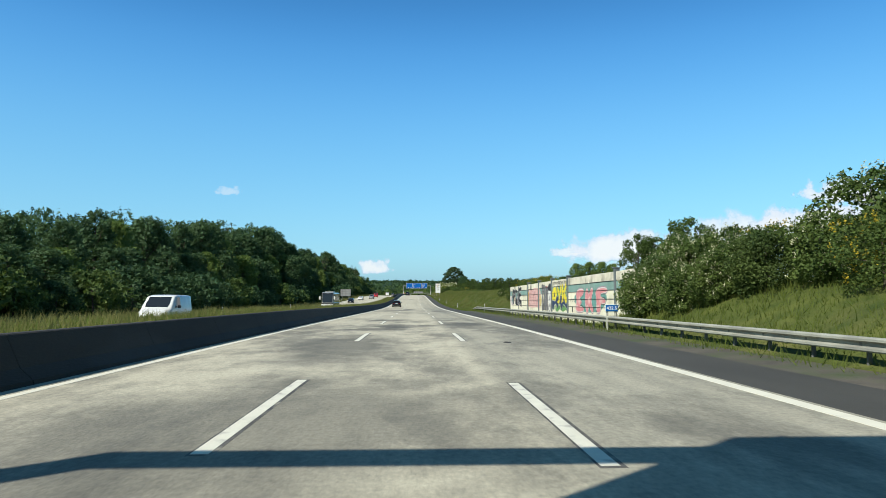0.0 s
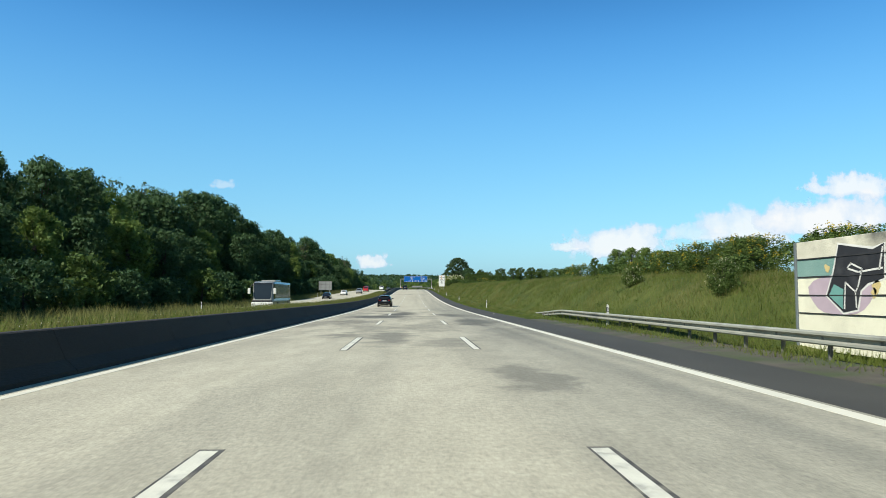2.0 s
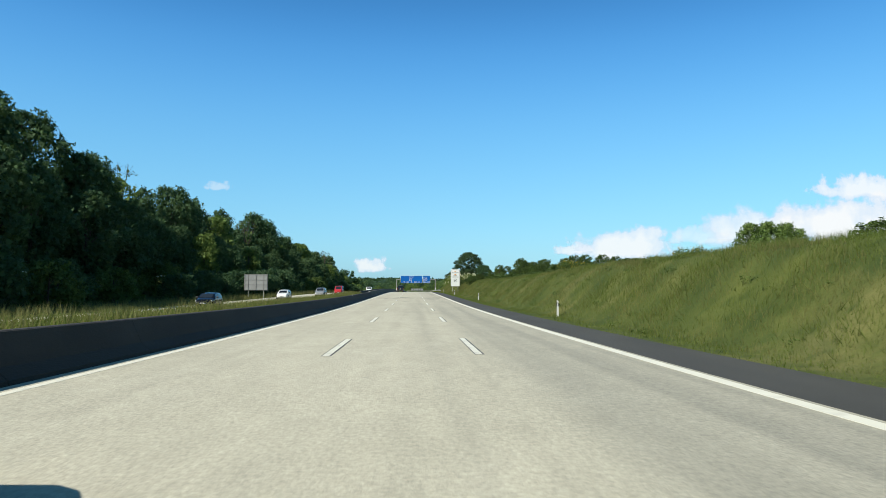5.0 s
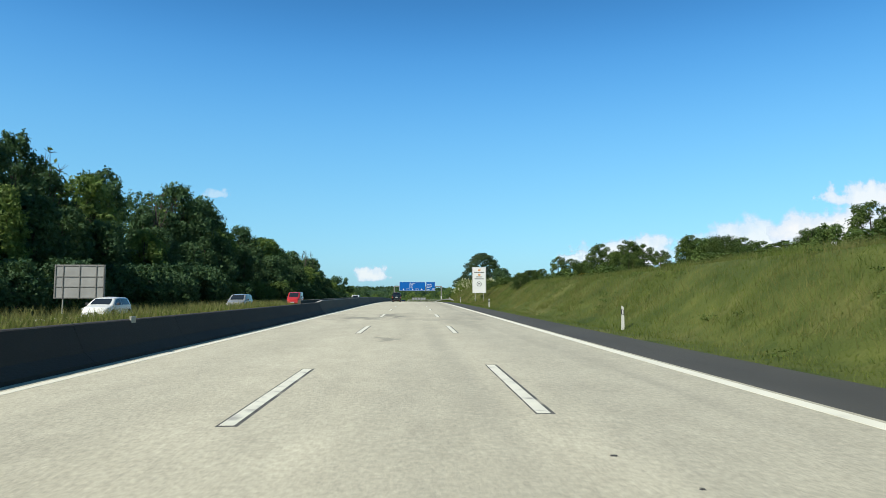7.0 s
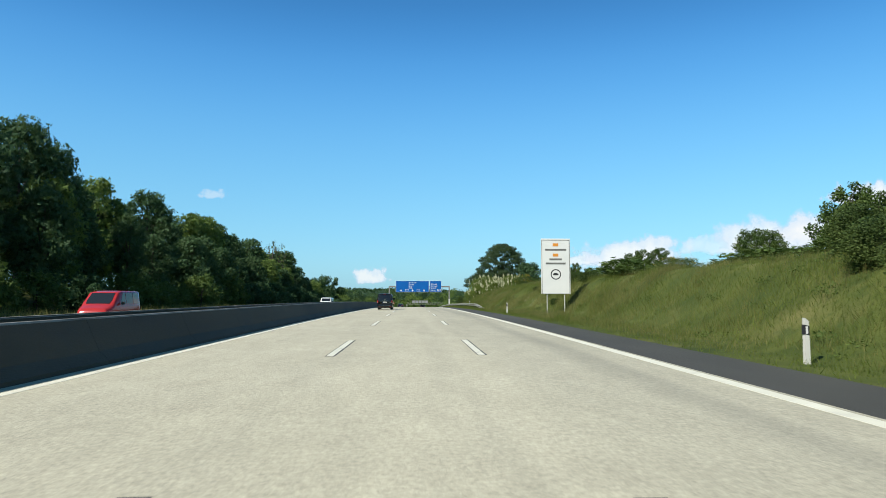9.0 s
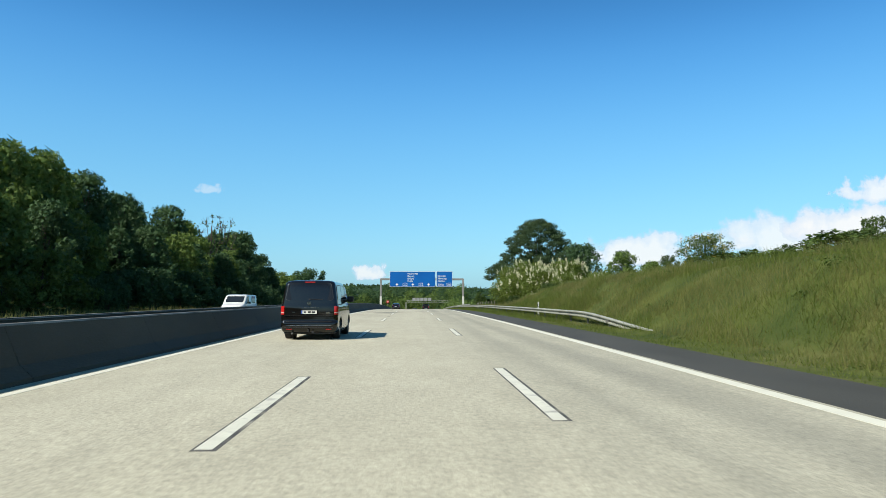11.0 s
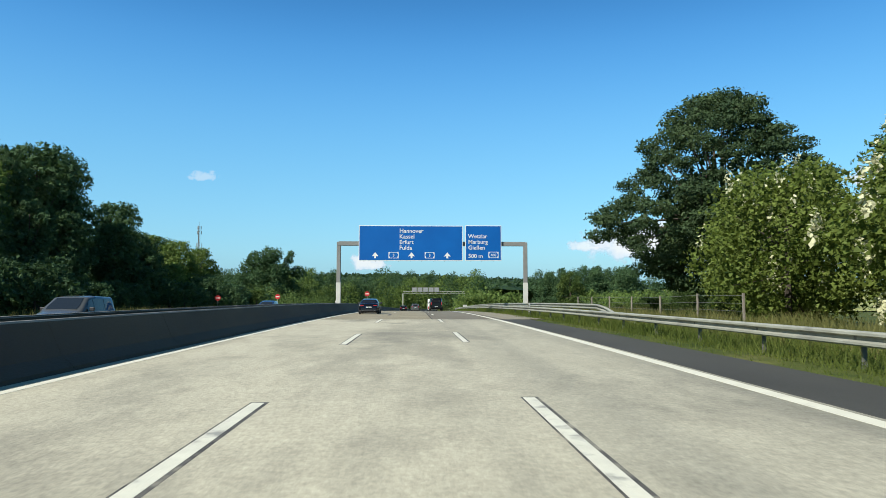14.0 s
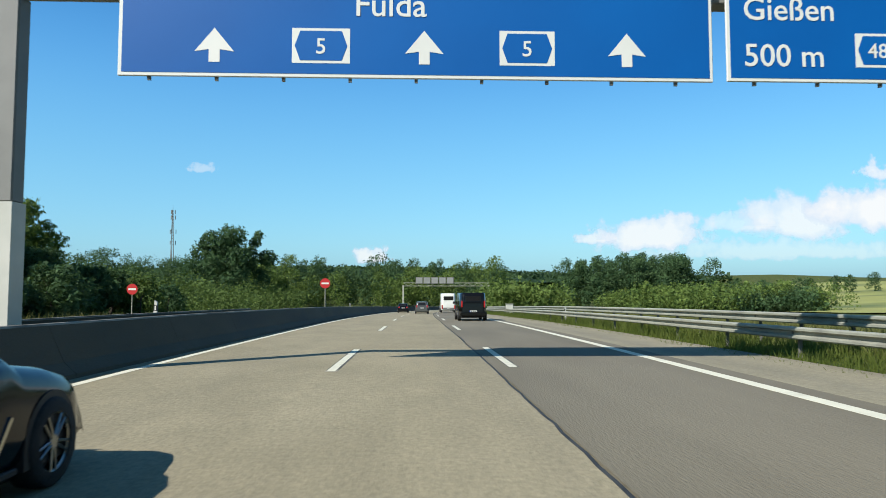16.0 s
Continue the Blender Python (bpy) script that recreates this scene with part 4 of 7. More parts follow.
for pts in GOLD:
    shape_on(pts, 54.0, 48.7, 0.95, 2.66, M["spray_yellow"], M["spray_white"], 0.04, layer=4)
    stroke(pts + pts[:1], 54.0, 48.7, 0.95, 2.66, 0.022, M["spray_navy"], 6)
for tri in ([(0.1, 0.46), (0.2, 0.44), (0.15, 0.66)], [(0.47, 0.6), (0.52, 0.6), (0.5, 0.7)], [(0.28, 0.3), (0.34, 0.38), (0.3, 0.5)], [(0.58, 0.3), (0.62, 0.4), (0.6, 0.52)], [(0.75, 0.52), (0.8, 0.56), (0.76, 0.62)]):
    spray("spray_counter", tri, 54.0, 48.7, 0.95, 2.66, 7, M["spray_navy"])
rs = random.Random(31)
for k in range(30):
    u = 0.02 + 0.032 * k + (0.015 if k % 6 == 0 else 0)
    stroke([(u, rs.uniform(0.1, 0.3)), (u + rs.uniform(-0.012, 0.012), rs.uniform(0.7, 1.0)), (u + 0.022, rs.uniform(0.3, 0.9))], 54.0, 48.7, 2.58, 2.9, 0.03, M["spray_black"], 2)
# nearest bays: broad pink letters with white rims and a teal ground
spray("spray_ground", blob(0.52, 0.5, 0.36, 0.5, 0.08), 48.3, 37.4, 0.6, 2.2, 0, M["spray_teal"])
for k, bounds in enumerate(((0.18, 0.40), (0.43, 0.62), (0.65, 0.9))):
    piece((48.3, 37.4), (0.65, 2.15), bounds, k + 2, M["spray_pink"], M["spray_white"], M["spray_mauve"], 3, M["spray_rose"], 0.05)
spray("spray_mark", [(0.09, 0.0), (0.115, 0.03), (0.115, 0.3), (0.09, 0.28)], 48.3, 37.4, 0.6, 2.0, 1, M["spray_black"])
for k in range(5):
    spray("spray_scrawl", [(0.03 + 0.03 * k, 0.35 + 0.1 * (k % 2)), (0.06 + 0.03 * k, 0.5), (0.062 + 0.03 * k, 0.54), (0.03 + 0.03 * k, 0.39 + 0.1 * (k % 2))], 48.3, 37.4, 0.6, 2.4, 1, M["spray_grey"])
# dark joints between the panel rows
for i in range(len(BAYS) - 1):
    y1, y0 = BAYS[i] - 0.1, BAYS[i + 1] + 0.1
    zb = wall_z((y0 + y1) / 2)
    for r in range(1, 6):
        part("joint", box(WALL_X - 0.026, WALL_X + 0.01, y0, y1, zb + 0.5 * r - 0.018, zb + 0.5 * r + 0.002), M["tar"], wall)


# ---- gantries and signs ----
def gantry(y0, xl, xr, beam_h, label, pole=0.42):
    g = thing("sign_gantry", label, "gantry", at=(0, y0, Z(y0)))
    for x in (xl, xr):
        p = part("post", box(x - pole / 2, x + pole / 2, -0.2, 0.2, 3.2, beam_h, 0.03), M["gantry_grey"], g)
        part("post_foot", prism([(x - pole / 2 - 0.02, 0.5), (x - pole / 2 - 0.02, 3.2), (x + pole / 2 + 0.02, 3.2), (x + pole / 2 + 0.02, 0.5), (x + pole / 2 + 0.25, 0.1), (x - pole / 2 - 0.25, 0.1)], -0.23, 0.23), M["white_paint"], p)
        part("footing", box(x - 0.6, x + 0.6, -0.6, 0.6, -1.2, 0.12, 0.03), M["barrier"], p)
        part("base_plate", box(x - 0.5, x + 0.5, -0.45, 0.45, 0.12, 0.17, 0.01), M["steel"], p)
        for bx in (-0.4, 0.4):
            for by in (-0.33, 0.33):
                part("anchor_bolt", tube((x + bx, by, 0.15), (x + bx, by, 0.3), 0.03, sides=6), M["steel_dull"], p)
    part("crossbeam", box(xl - pole / 2, xr + pole / 2, -0.19, 0.21, beam_h + 0.004, beam_h + 0.42, 0.03), M["gantry_grey"], g)
    part("crossbeam_rib", box(xl, xr, -0.1, 0.12, beam_h + 0.42, beam_h + 0.47, 0.01), M["steel_dull"], g)
    return g


def sign_board(name, label, x0, x1, h0, h1, y0, parent_back=True):
    """A blue board with a pale rim that hangs before a gantry; its origin is at its lower left corner."""
    s = thing(name, label, "road sign", at=(x0, y0, Z(y0) + h0))
    w, h = x1 - x0, h1 - h0
    part("board", box(0, w, 0.0, 0.05, 0, h, 0.012), M["sign_white"], s, "white rim of the board")
    part("face", box(0.07, w - 0.07, -0.006, 0.0, 0.07, h - 0.07), M["sign_blue"], s, "deep blue face")
    part("backing_rail", join_boxes([(0.1, w - 0.1, 0.05, 0.12, h * f - 0.05, h * f + 0.05) for f in (0.12, 0.5, 0.88)]), M["steel_dull"], s)
    k = 0.55
    while k < w:
        part("hanger", box(k - 0.03, k + 0.03, 0.05, 0.1, -0.06, h, 0.0), M["steel_dull"], s)
        k += 1.23
    return s


def arrow(x, parent):
    z0 = 0.27
    pts = [(x - 0.1, z0), (x + 0.1, z0), (x + 0.1, z0 + 0.24), (x + 0.36, z0 + 0.2), (x, z0 + 0.64), (x - 0.36, z0 + 0.2), (x - 0.1, z0 + 0.24)]
    part("arrow", prism(pts, -0.012, -0.006), M["sign_white"], parent, "white upward arrow")


def route_box(x0, x1, z0, z1, text, parent, size=0.42):
    w, h = x1 - x0, z1 - z0
    b = part("route_box", prism([(x0, z0), (x1, z0), (x1, z1), (x0, z1)], -0.010, -0.006), M["sign_white"], parent, "white outlined route number box")
    c = 0.1
    part("route_field", prism([(x0 + 0.05 + c, z0 + 0.05), (x1 - 0.05 - c, z0 + 0.05), (x1 - 0.05, (z0 + z1) / 2), (x1 - 0.05 - c, z1 - 0.05), (x0 + 0.05 + c, z1 - 0.05), (x0 + 0.05, (z0 + z1) / 2)], -0.014, -0.010), M["sign_blue"], b)
    lettering(text, size, b, ((x0 + x1) / 2, -0.016, (z0 + z1) / 2 - size * 0.36), M["sign_white"], "route_number", "CENTER")


GY = 507.6
gantry(GY + 0.45, -7.95, 12.1, 7.13, "grey steel sign gantry with white lower posts spanning the carriageway")
big = sign_board("direction_sign", "large blue motorway direction sign with white place names and lane arrows", -5.8, 5.29, 5.5, 9.28, GY)
for word, z in (("Hannover", 3.0), ("Kassel", 2.39), ("Erfurt", 1.79), ("Fulda", 1.18)):
    lettering(word, 0.64, big, (4.31, -0.012, z), M["sign_white"])
for x in (1.75, 5.62, 9.44):
    arrow(x, big)
route_box(3.17, 4.24, 0.27, 0.93, "5", big)
route_box(7.03, 8.07, 0.27, 0.93, "5", big)
small = sign_board("exit_sign", "smaller blue exit sign with white place names and distance", 5.56, 9.46, 5.52, 9.32, GY)
for word, z in (("Wetzlar", 2.43), ("Marburg", 1.82), ("Gießen", 1.2), ("500 m", 0.30)):
    lettering(word, 0.62, small, (0.32, -0.012, z), M["sign_white"])
route_box(2.5, 3.58, 0.3, 0.96, "480", small, 0.4)

# the gantry that stands over the start of the drive and throws its shadow ahead
gantry(1.2, -8.4, 11.0, 6.3, "grey steel sign gantry spanning the carriageway overhead")
over = sign_board("overhead_sign", "large blue overhead motorway sign board on a steel gantry", -3.5, 8.8, 4.6, 7.95, 0.8)

# gantry with changing signs far ahead
VY = 651.0
vm = thing("signal_gantry", "slim steel lattice gantry with square signal boards", "gantry", at=(S(VY), VY, Z(VY)))
for x in (-8.3, 11.1):
    part("post", box(x - 0.18, x + 0.18, -0.18, 0.18, -0.5, 5.8, 0.02), M["steel"], vm)
part("top_chord", box(-8.3, 11.1, -0.06, 0.06, 6.3, 6.42), M["steel"], vm)
part("bottom_chord", box(-8.3, 11.1, -0.06, 0.06, 5.6, 5.72), M["steel"], vm)
for k in range(16):
    x = -8.3 + k * 19.4 / 16
    part("lattice", tube((x, 0, 5.66) if k % 2 else (x, 0, 6.36), (x + 19.4 / 16, 0, 6.36) if k % 2 else (x + 19.4 / 16, 0, 5.66), 0.035, sides=5), M["steel"], vm)
for k in range(5):
    x = -5.5 + k * 1.75
    b = part("signal_board", box(x, x + 1.6, -0.25, -0.12, 6.15, 7.65, 0.03), M["steel_dull"], vm, "grey back of a signal board")
    part("screen", box(x + 0.12, x + 1.48, -0.258, -0.25, 6.27, 7.53), M["sign_back"], b)


def post_sign(name, label, at, w, h, base, posts, thick=0.04, face=None):
    s = thing(name, label, "road sign", at=(at[0], at[1], ground_z(at[0], at[1])))
    dz = Z(at[1]) - ground_z(at[0], at[1])
    part("board", box(-w / 2, w / 2, -thick / 2, thick / 2, base + dz, base + h + dz, 0.01), face or M["sign_back"], s)
    for p in posts:
        part("post", tube((p, thick / 2 + 0.05, -0.4), (p, thick / 2 + 0.05, base + h * 0.9 + dz), 0.055), M["steel"], s)
    return s, dz


# tourist or junction board on the embankment
ps, dz = post_sign("information_sign", "tall white information board with orange marks and faint text", (11.4, 331.3), 2.35, 4.45, 1.68, (-0.7, 0.7), face=M["sign_white"])
part("rim", join_boxes([(-1.12, 1.12, -0.026, -0.021, 1.68 + dz, 1.72 + dz), (-1.12, 1.12, -0.026, -0.021, 5.98 + dz, 6.02 + dz), (-1.13, -1.09, -0.026, -0.021, 1.7 + dz, 6.0 + dz), (1.09, 1.13, -0.026, -0.021, 1.7 + dz, 6.0 + dz)]), M["steel_dull"], ps)
part("orange_mark", box(-0.22, 0.22, -0.026, -0.021, 5.5 + dz, 5.75 + dz), M["orange"], ps)
part("orange_mark", box(-0.22, 0.22, -0.026, -0.021, 4.68 + dz, 4.92 + dz), M["orange"], ps)
for z, w in ((5.15, 0.85), (4.38, 0.5), (4.05, 0.8)):
    part("text_bar", box(-w, w, -0.026, -0.021, z + dz, z + 0.15 + dz), M["steel_dull"], ps)
ring = bmesh.new()
n = 24
o = [ring.verts.new((0.42 * math.cos(2 * math.pi * k / n), -0.026, 3.25 + dz + 0.42 * math.sin(2 * math.pi * k / n))) for k in range(n)]
i_ = [ring.verts.new((0.34 * math.cos(2 * math.pi * k / n), -0.026, 3.25 + dz + 0.34 * math.sin(2 * math.pi * k / n))) for k in range(n)]
for k in range(n):
    ring.faces.new((o[k], o[(k + 1) % n], i_[(k + 1) % n], i_[k]))
part("ring_mark", ring, M["black"], ps)
part("symbol", prism([(-0.2, 3.18 + dz), (0.2, 3.18 + dz), (0.22, 3.27 + dz), (0.05, 3.38 + dz), (-0.15, 3.36 + dz), (-0.24, 3.26 + dz)], -0.027, -0.021), M["black"], ps)

# sign of the opposite carriageway, seen from behind
bs, dz = post_sign("sign_from_behind", "back of a large grey road sign on posts", (-26.65, 270.0), 4.0, 2.75, 1.05, (-1.3, 1.3))
part("frame", join_boxes([(-1.95, 1.95, -0.06, -0.02, 1.05 + 2.75 * f_ - 0.03 + dz, 1.05 + 2.75 * f_ + 0.03 + dz) for f_ in (0.03, 0.35, 0.65, 0.97)] + [(x - 0.03, x + 0.03, -0.08, -0.06, 1.05 + dz, 3.8 + dz) for x in (-1.9, -1.3, 0.0, 1.3, 1.9)]), M["steel_dull"], bs)

# kilometre board
ks, dz = post_sign("kilometre_sign", "small blue kilometre board with white numerals", (9.35, 32.4), 0.62, 0.33, 0.88, (-0.2, 0.2), face=M["sign_white"])
part("face", box(-0.29, 0.29, -0.028, -0.021, 0.90 + dz, 1.19 + dz), M["sign_blue"], ks)
lettering("432.5", 0.22, ks, (0, -0.032, 0.97 + dz), M["sign_white"], "numerals", "CENTER")

# no-entry signs
for x, y0, h in ((-30.0, 541.6, 2.0), (-22.5, 549.7, 2.35), (-7.9, 552.5, 2.9)):
    s = thing("no_entry_sign", "round red no-entry sign with a white bar on a post", "road sign", "no-entry signs", at=(x, y0, ground_z(x, y0)))
    zc = Z(y0) + h - ground_z(x, y0)
    part("post", tube((0, 0.05, -0.3), (0, 0.05, zc + 0.3), 0.035), M["steel"], s)
    part("disc", tube((0, 0.0, zc), (0, 0.02, zc), 0.42, sides=28), M["sign_red"], s)
    part("bar", box(-0.3, 0.3, -0.006, -0.001, zc - 0.07, zc + 0.07), M["sign_white"], s)


# ---- delineator posts ----
def delineator(x, y, h_base=None):
    z = ground_z(x, y)
    d = thing("delineator_post", "white roadside delineator post with a black band", "delineator", "delineator posts", at=(x, y, z))
    part("post", prism([(-0.06, -0.2), (0.06, -0.2), (0.055, 0.95), (-0.035, 1.02)], -0.05, 0.05), M["white_paint"], d)
    part("band", prism([(-0.061, 0.66), (0.062, 0.63), (0.06, 0.84), (-0.052, 0.87)], -0.054, 0.054), M["black"], d)
    part("reflector", box(-0.022, 0.022, -0.06, -0.054, 0.67, 0.83), M["sign_white"], d)
    return d


for x, y in ((9.35, 91.7), (8.9, 142.4), (8.9, 192.2), (8.9, 242.3), (8.7, 291.7), (8.85, 341.5), (9.45, 391.8), (9.5, 441.5), (9.7, 491.5), (9.75, 541.5), (10.5, 591.0),
             (-25.2, 92.0), (-25.2, 142.0), (-25.2, 192.0), (-25.2, 242.0), (-9.6, 520.0), (-19.0, 545.0), (-16.5, 553.0), (-8.0, 575.0)):
    delineator(x, y)
mb = thing("marker_box", "small grey marker box fixed on the median barrier", "marker", at=(-6.9, 231.0, Z(231.0)))
part("box", box(0.0, 0.06, -0.14, 0.14, 0.62, 0.92, 0.01), M["steel"], mb)
cb = thing("roadside_cabinet", "small white roadside switch cabinet", "cabinet", at=(10.6, 576.0, ground_z(10.6, 576.0)))
part("body", box(-0.4, 0.4, -0.3, 0.3, -0.1, 1.25, 0.02), M["white_paint"], cb)
part("lid", box(-0.45, 0.45, -0.35, 0.35, 1.25, 1.31, 0.01), M["steel"], cb)

# ---- litter on the road ----
def litter(name, label, x, y, w, d, h, material, seed):
    r = random.Random(seed)
    bm = bmesh.new()
    n = 9
    ring = [(w * (0.75 + 0.25 * r.random()) * math.cos(6.2832 * k / n), d * (0.75 + 0.25 * r.random()) * math.sin(6.2832 * k / n)) for k in range(n)]
    low = [bm.verts.new((a, b, 0)) for a, b in ring]
    high = [bm.verts.new((a * 0.7, b * 0.7, h * (0.7 + 0.3 * r.random()))) for a, b in ring]
    bm.faces.new(high)
    for k in range(n):
        bm.faces.new((low[k], low[(k + 1) % n], high[(k + 1) % n], high[k]))
    thing(name, label, "litter", at=(x, y, Z(y)), data=bm_mesh(name, bm, material))


# dark oval spot on the slow lane, built as a thin raised piece
litter("tyre_scrap", "flat dark oval spot on the slow lane", 3.12, 23.1, 0.17, 0.24, 0.03, M["rubber"], 1)
litter("rubber_chip", "small dark rubber chip on the concrete", 1.9, 219.8, 0.04, 0.035, 0.012, M["rubber"], 2)
litter("rubber_chip", "small dark rubber chip on the concrete", 2.25, 218.7, 0.03, 0.03, 0.01, M["rubber"], 3)
litter("paper_scrap", "crumpled pale paper scrap on the hard shoulder", 6.9, 117.9, 0.09, 0.05, 0.02, M["white_paint"], 4)

# ---- mast beyond the trees ----
MX, MY = -154.0, 933.0
mast = thing("radio_mast", "slim grey lattice radio mast with antennas", "mast", at=(MX, MY, ground_z(MX, MY)))
for k in range(3):
    a = k * 2.094
    part("leg", tube((1.3 * math.cos(a), 1.3 * math.sin(a), 0), (0.5 * math.cos(a), 0.5 * math.sin(a), 52), 0.24, 0.16, 6), M["steel_dull"], mast)
for k in range(25):
    z = 2 + k * 2
    r = 1.3 - 0.8 * z / 52
    part("bracing", join_boxes([(-r, r, -0.08, 0.08, z, z + 0.14), (-0.08, 0.08, -r, r, z + 2, z + 2.14)]), M["steel_dull"], mast)
for z, r in ((30, 1.9), (37, 2.1), (46, 1.6), (49.5, 1.4)):
    for k in range(3):
        a = k * 2.094 + 0.5
        part("antenna", tube((r * math.cos(a), r * math.sin(a), z), (r * math.cos(a), r * math.sin(a), z + 2.6), 0.22, sides=6), M["sign_back"], mast)
part("spike", tube((0, 0, 51), (0, 0, 55), 0.14, 0.05, 5), M["steel_dull"], mast)


# ---- trees, shrubs and grass ----
def leaf_quads(rng, blobs, count, size, flat=0.5, corners=4, ragged=1.0):
    """Leaf sprays scattered through the shells of the clumps (cx, cy, cz, rx, ry, rz)."""
    b = np.array(blobs)
    area = b[:, 3] * b[:, 4] + b[:, 3] * b[:, 5] + b[:, 4] * b[:, 5]
    idx = rng.choice(len(b), count, p=area / area.sum())
    d = rng.normal(size=(count, 3))
    d /= np.linalg.norm(d, axis=1)[:, None]
    lump = 0.86 + 0.2 * ragged * np.sin(d[:, 0] * 6 + idx) * np.cos(d[:, 1] * 7 + idx * 2) + 0.14 * ragged * np.sin(d[:, 2] * 11 + d[:, 0] * 8 + idx)
    rad = lump * (1.04 - 0.5 * rng.random(count) ** 1.4)
    c = b[idx, :3] + d * b[idx, 3:] * rad[:, None]
    n = d + rng.normal(size=(count, 3)) * flat
    n[:, 2] += 0.3
    n /= np.linalg.norm(n, axis=1)[:, None]
    t = np.cross(n, rng.normal(size=(count, 3)))
    t /= np.linalg.norm(t, axis=1)[:, None]
    s = np.cross(n, t)
    sz = size * (0.6 + 0.8 * rng.random(count))[:, None]
    if corners == 3:
        v = np.stack([c - t * sz * 0.85, c - s * sz * 0.75 + t * sz * 0.5, c + s * sz * 0.85 + t * sz * 0.35], 1).reshape(-1, 3)
    else:
        v = np.stack([c - t * sz, c - s * sz * 0.55 - n * sz * 0.12, c + t * sz, c + s * sz * 0.6 - n * sz * 0.12], 1).reshape(-1, 3)
    f = np.arange(count * corners).reshape(-1, corners)
    return v, f


def fast_mesh(name, v, f, material):
    me = bpy.data.meshes.new(name)
    k = f.shape[1]
    me.vertices.add(len(v))
    me.vertices.foreach_set("co", np.asarray(v, dtype=np.float32).ravel())
    me.loops.add(f.size)
    me.loops.foreach_set("vertex_index", f.ravel().astype(np.int32))
    me.polygons.add(len(f))
    me.polygons.foreach_set("loop_start", np.arange(0, f.size, k, dtype=np.int32))
    me.polygons.foreach_set("loop_total", np.full(len(f), k, dtype=np.int32))
    me.materials.append(material)
    me.update(calc_edges=True)
    return me


def make_tree(name, label, category, height, radius, count, size, material, seed, low=0.18, nblobs=14, blossom=None, bare=False, group="", corners=4):
    """A tapered trunk, limbs and a crown of leaf clumps, standing at the origin."""
    rng = np.random.default_rng(seed)
    t = thing(name, label, category, group)
    bm = bmesh.new()
    tr = max(0.04, height * 0.018)
    lean = rng.normal(size=2) * height * 0.02
    mid = Vector((lean[0], lean[1], height * 0.45))
    tube((0, 0, -0.5), mid, tr * 1.3, tr * 0.8, 8, bm)
    tube(mid, (lean[0] * 1.5, lean[1] * 1.5, height * 0.85), tr * 0.8, tr * 0.2, 7, bm)
    blobs = []
    for k in range(nblobs):
        u = (k + 0.5) / nblobs
        z = height * (low + (0.97 - low) * u)
        env = math.sin(math.pi * (0.14 + 0.80 * u)) ** 0.7
        a = k * 2.39996 + rng.random() * 0.8
        rr = radius * env * (0.2 + 0.62 * math.sqrt(rng.random()))
        br = radius * (0.26 + 0.2 * rng.random()) * (0.6 + 0.4 * env)
        cz = min(z, height - br * 0.75)
        blobs.append((lean[0] + rr * math.cos(a), lean[1] + rr * math.sin(a), cz, br, br, br * 0.8))
        start = mid * (0.45 + 0.8 * u)
        if k % 3 == 0 or bare:
            tube(start, (blobs[-1][0], blobs[-1][1], cz - br * 0.2), tr * 0.4, tr * 0.1, 5, bm)
        if bare:
            for q in range(9):
                dirv = Vector(rng.normal(size=3)).normalized() * br
                tube((blobs[-1][0], blobs[-1][1], cz - br * 0.2), Vector((blobs[-1][0], blobs[-1][1], cz)) + Vector((dirv.x, dirv.y, abs(dirv.z))), tr * 0.1, tr * 0.03, 4, bm)
    part("trunk", bm, M["bark"], t)
    v, f = leaf_quads(rng, blobs, count, size, 1.1, corners=corners)
    part("crown", fast_mesh("crown", v, f, material), None, t)
    if blossom:
        outer = []
        for k in range(blossom[3] if len(blossom) > 3 else 40):
            bx, by, bz, r1, r2, r3 = blobs[int(rng.integers(len(blobs)))]
            dv = rng.normal(size=3)
            dv /= np.linalg.norm(dv)
            q = 0.06 * radius * (0.6 + 0.8 * rng.random())
            outer.append((bx + dv[0] * r1, by + dv[1] * r2, bz + abs(dv[2]) * r3, q * 0.8, q * 0.8, q * 1.9))
        v, f = leaf_quads(rng, outer, blossom[0], blossom[2])
        part("blossom", fast_mesh("blossom", v, f, blossom[1]), None, t)
    return t


def plant(src, x, y, s=1.0, sz=None, rz=0.0, sink=0.1):
    m = Matrix.Translation((x, y, ground_z(x, y) - sink)) @ Matrix.Rotation(rz, 4, "Z") @ Matrix.Diagonal((s, s, sz or s, 1))
    return copy_thing(src, m)


rnd = random.Random(5)
oak = make_tree("broadleaf_tree", "tall dark green broadleaf tree at the forest edge", "tree", 17, 5.6, 6300, 0.40, M["spray_of_leaves_dark"], 1, nblobs=46, corners=3, group="forest edge trees")
beech = make_tree("broadleaf_tree", "tall broadleaf tree with a rounded green crown", "tree", 16, 5.2, 5900, 0.40, M["spray_of_leaves_mid"], 2, nblobs=42, corners=3, group="forest edge trees")
slim = make_tree("broadleaf_tree", "narrow dark broadleaf tree in the forest", "tree", 18, 4.0, 4700, 0.38, M["spray_of_leaves_dark"], 3, low=0.25, nblobs=36, corners=3, group="forest edge trees")
dead = make_tree("bare_tree", "half-bare tree with thin grey branches", "tree", 18, 3.6, 110, 0.35, M["leaf_mid"], 4, bare=True, group="half-bare trees")
bush = make_tree("shrub", "dense green shrub at the forest edge", "shrub", 4.6, 3.0, 2300, 0.25, M["spray_of_leaves_under"], 5, low=0.1, nblobs=20, corners=3, group="shrubs")
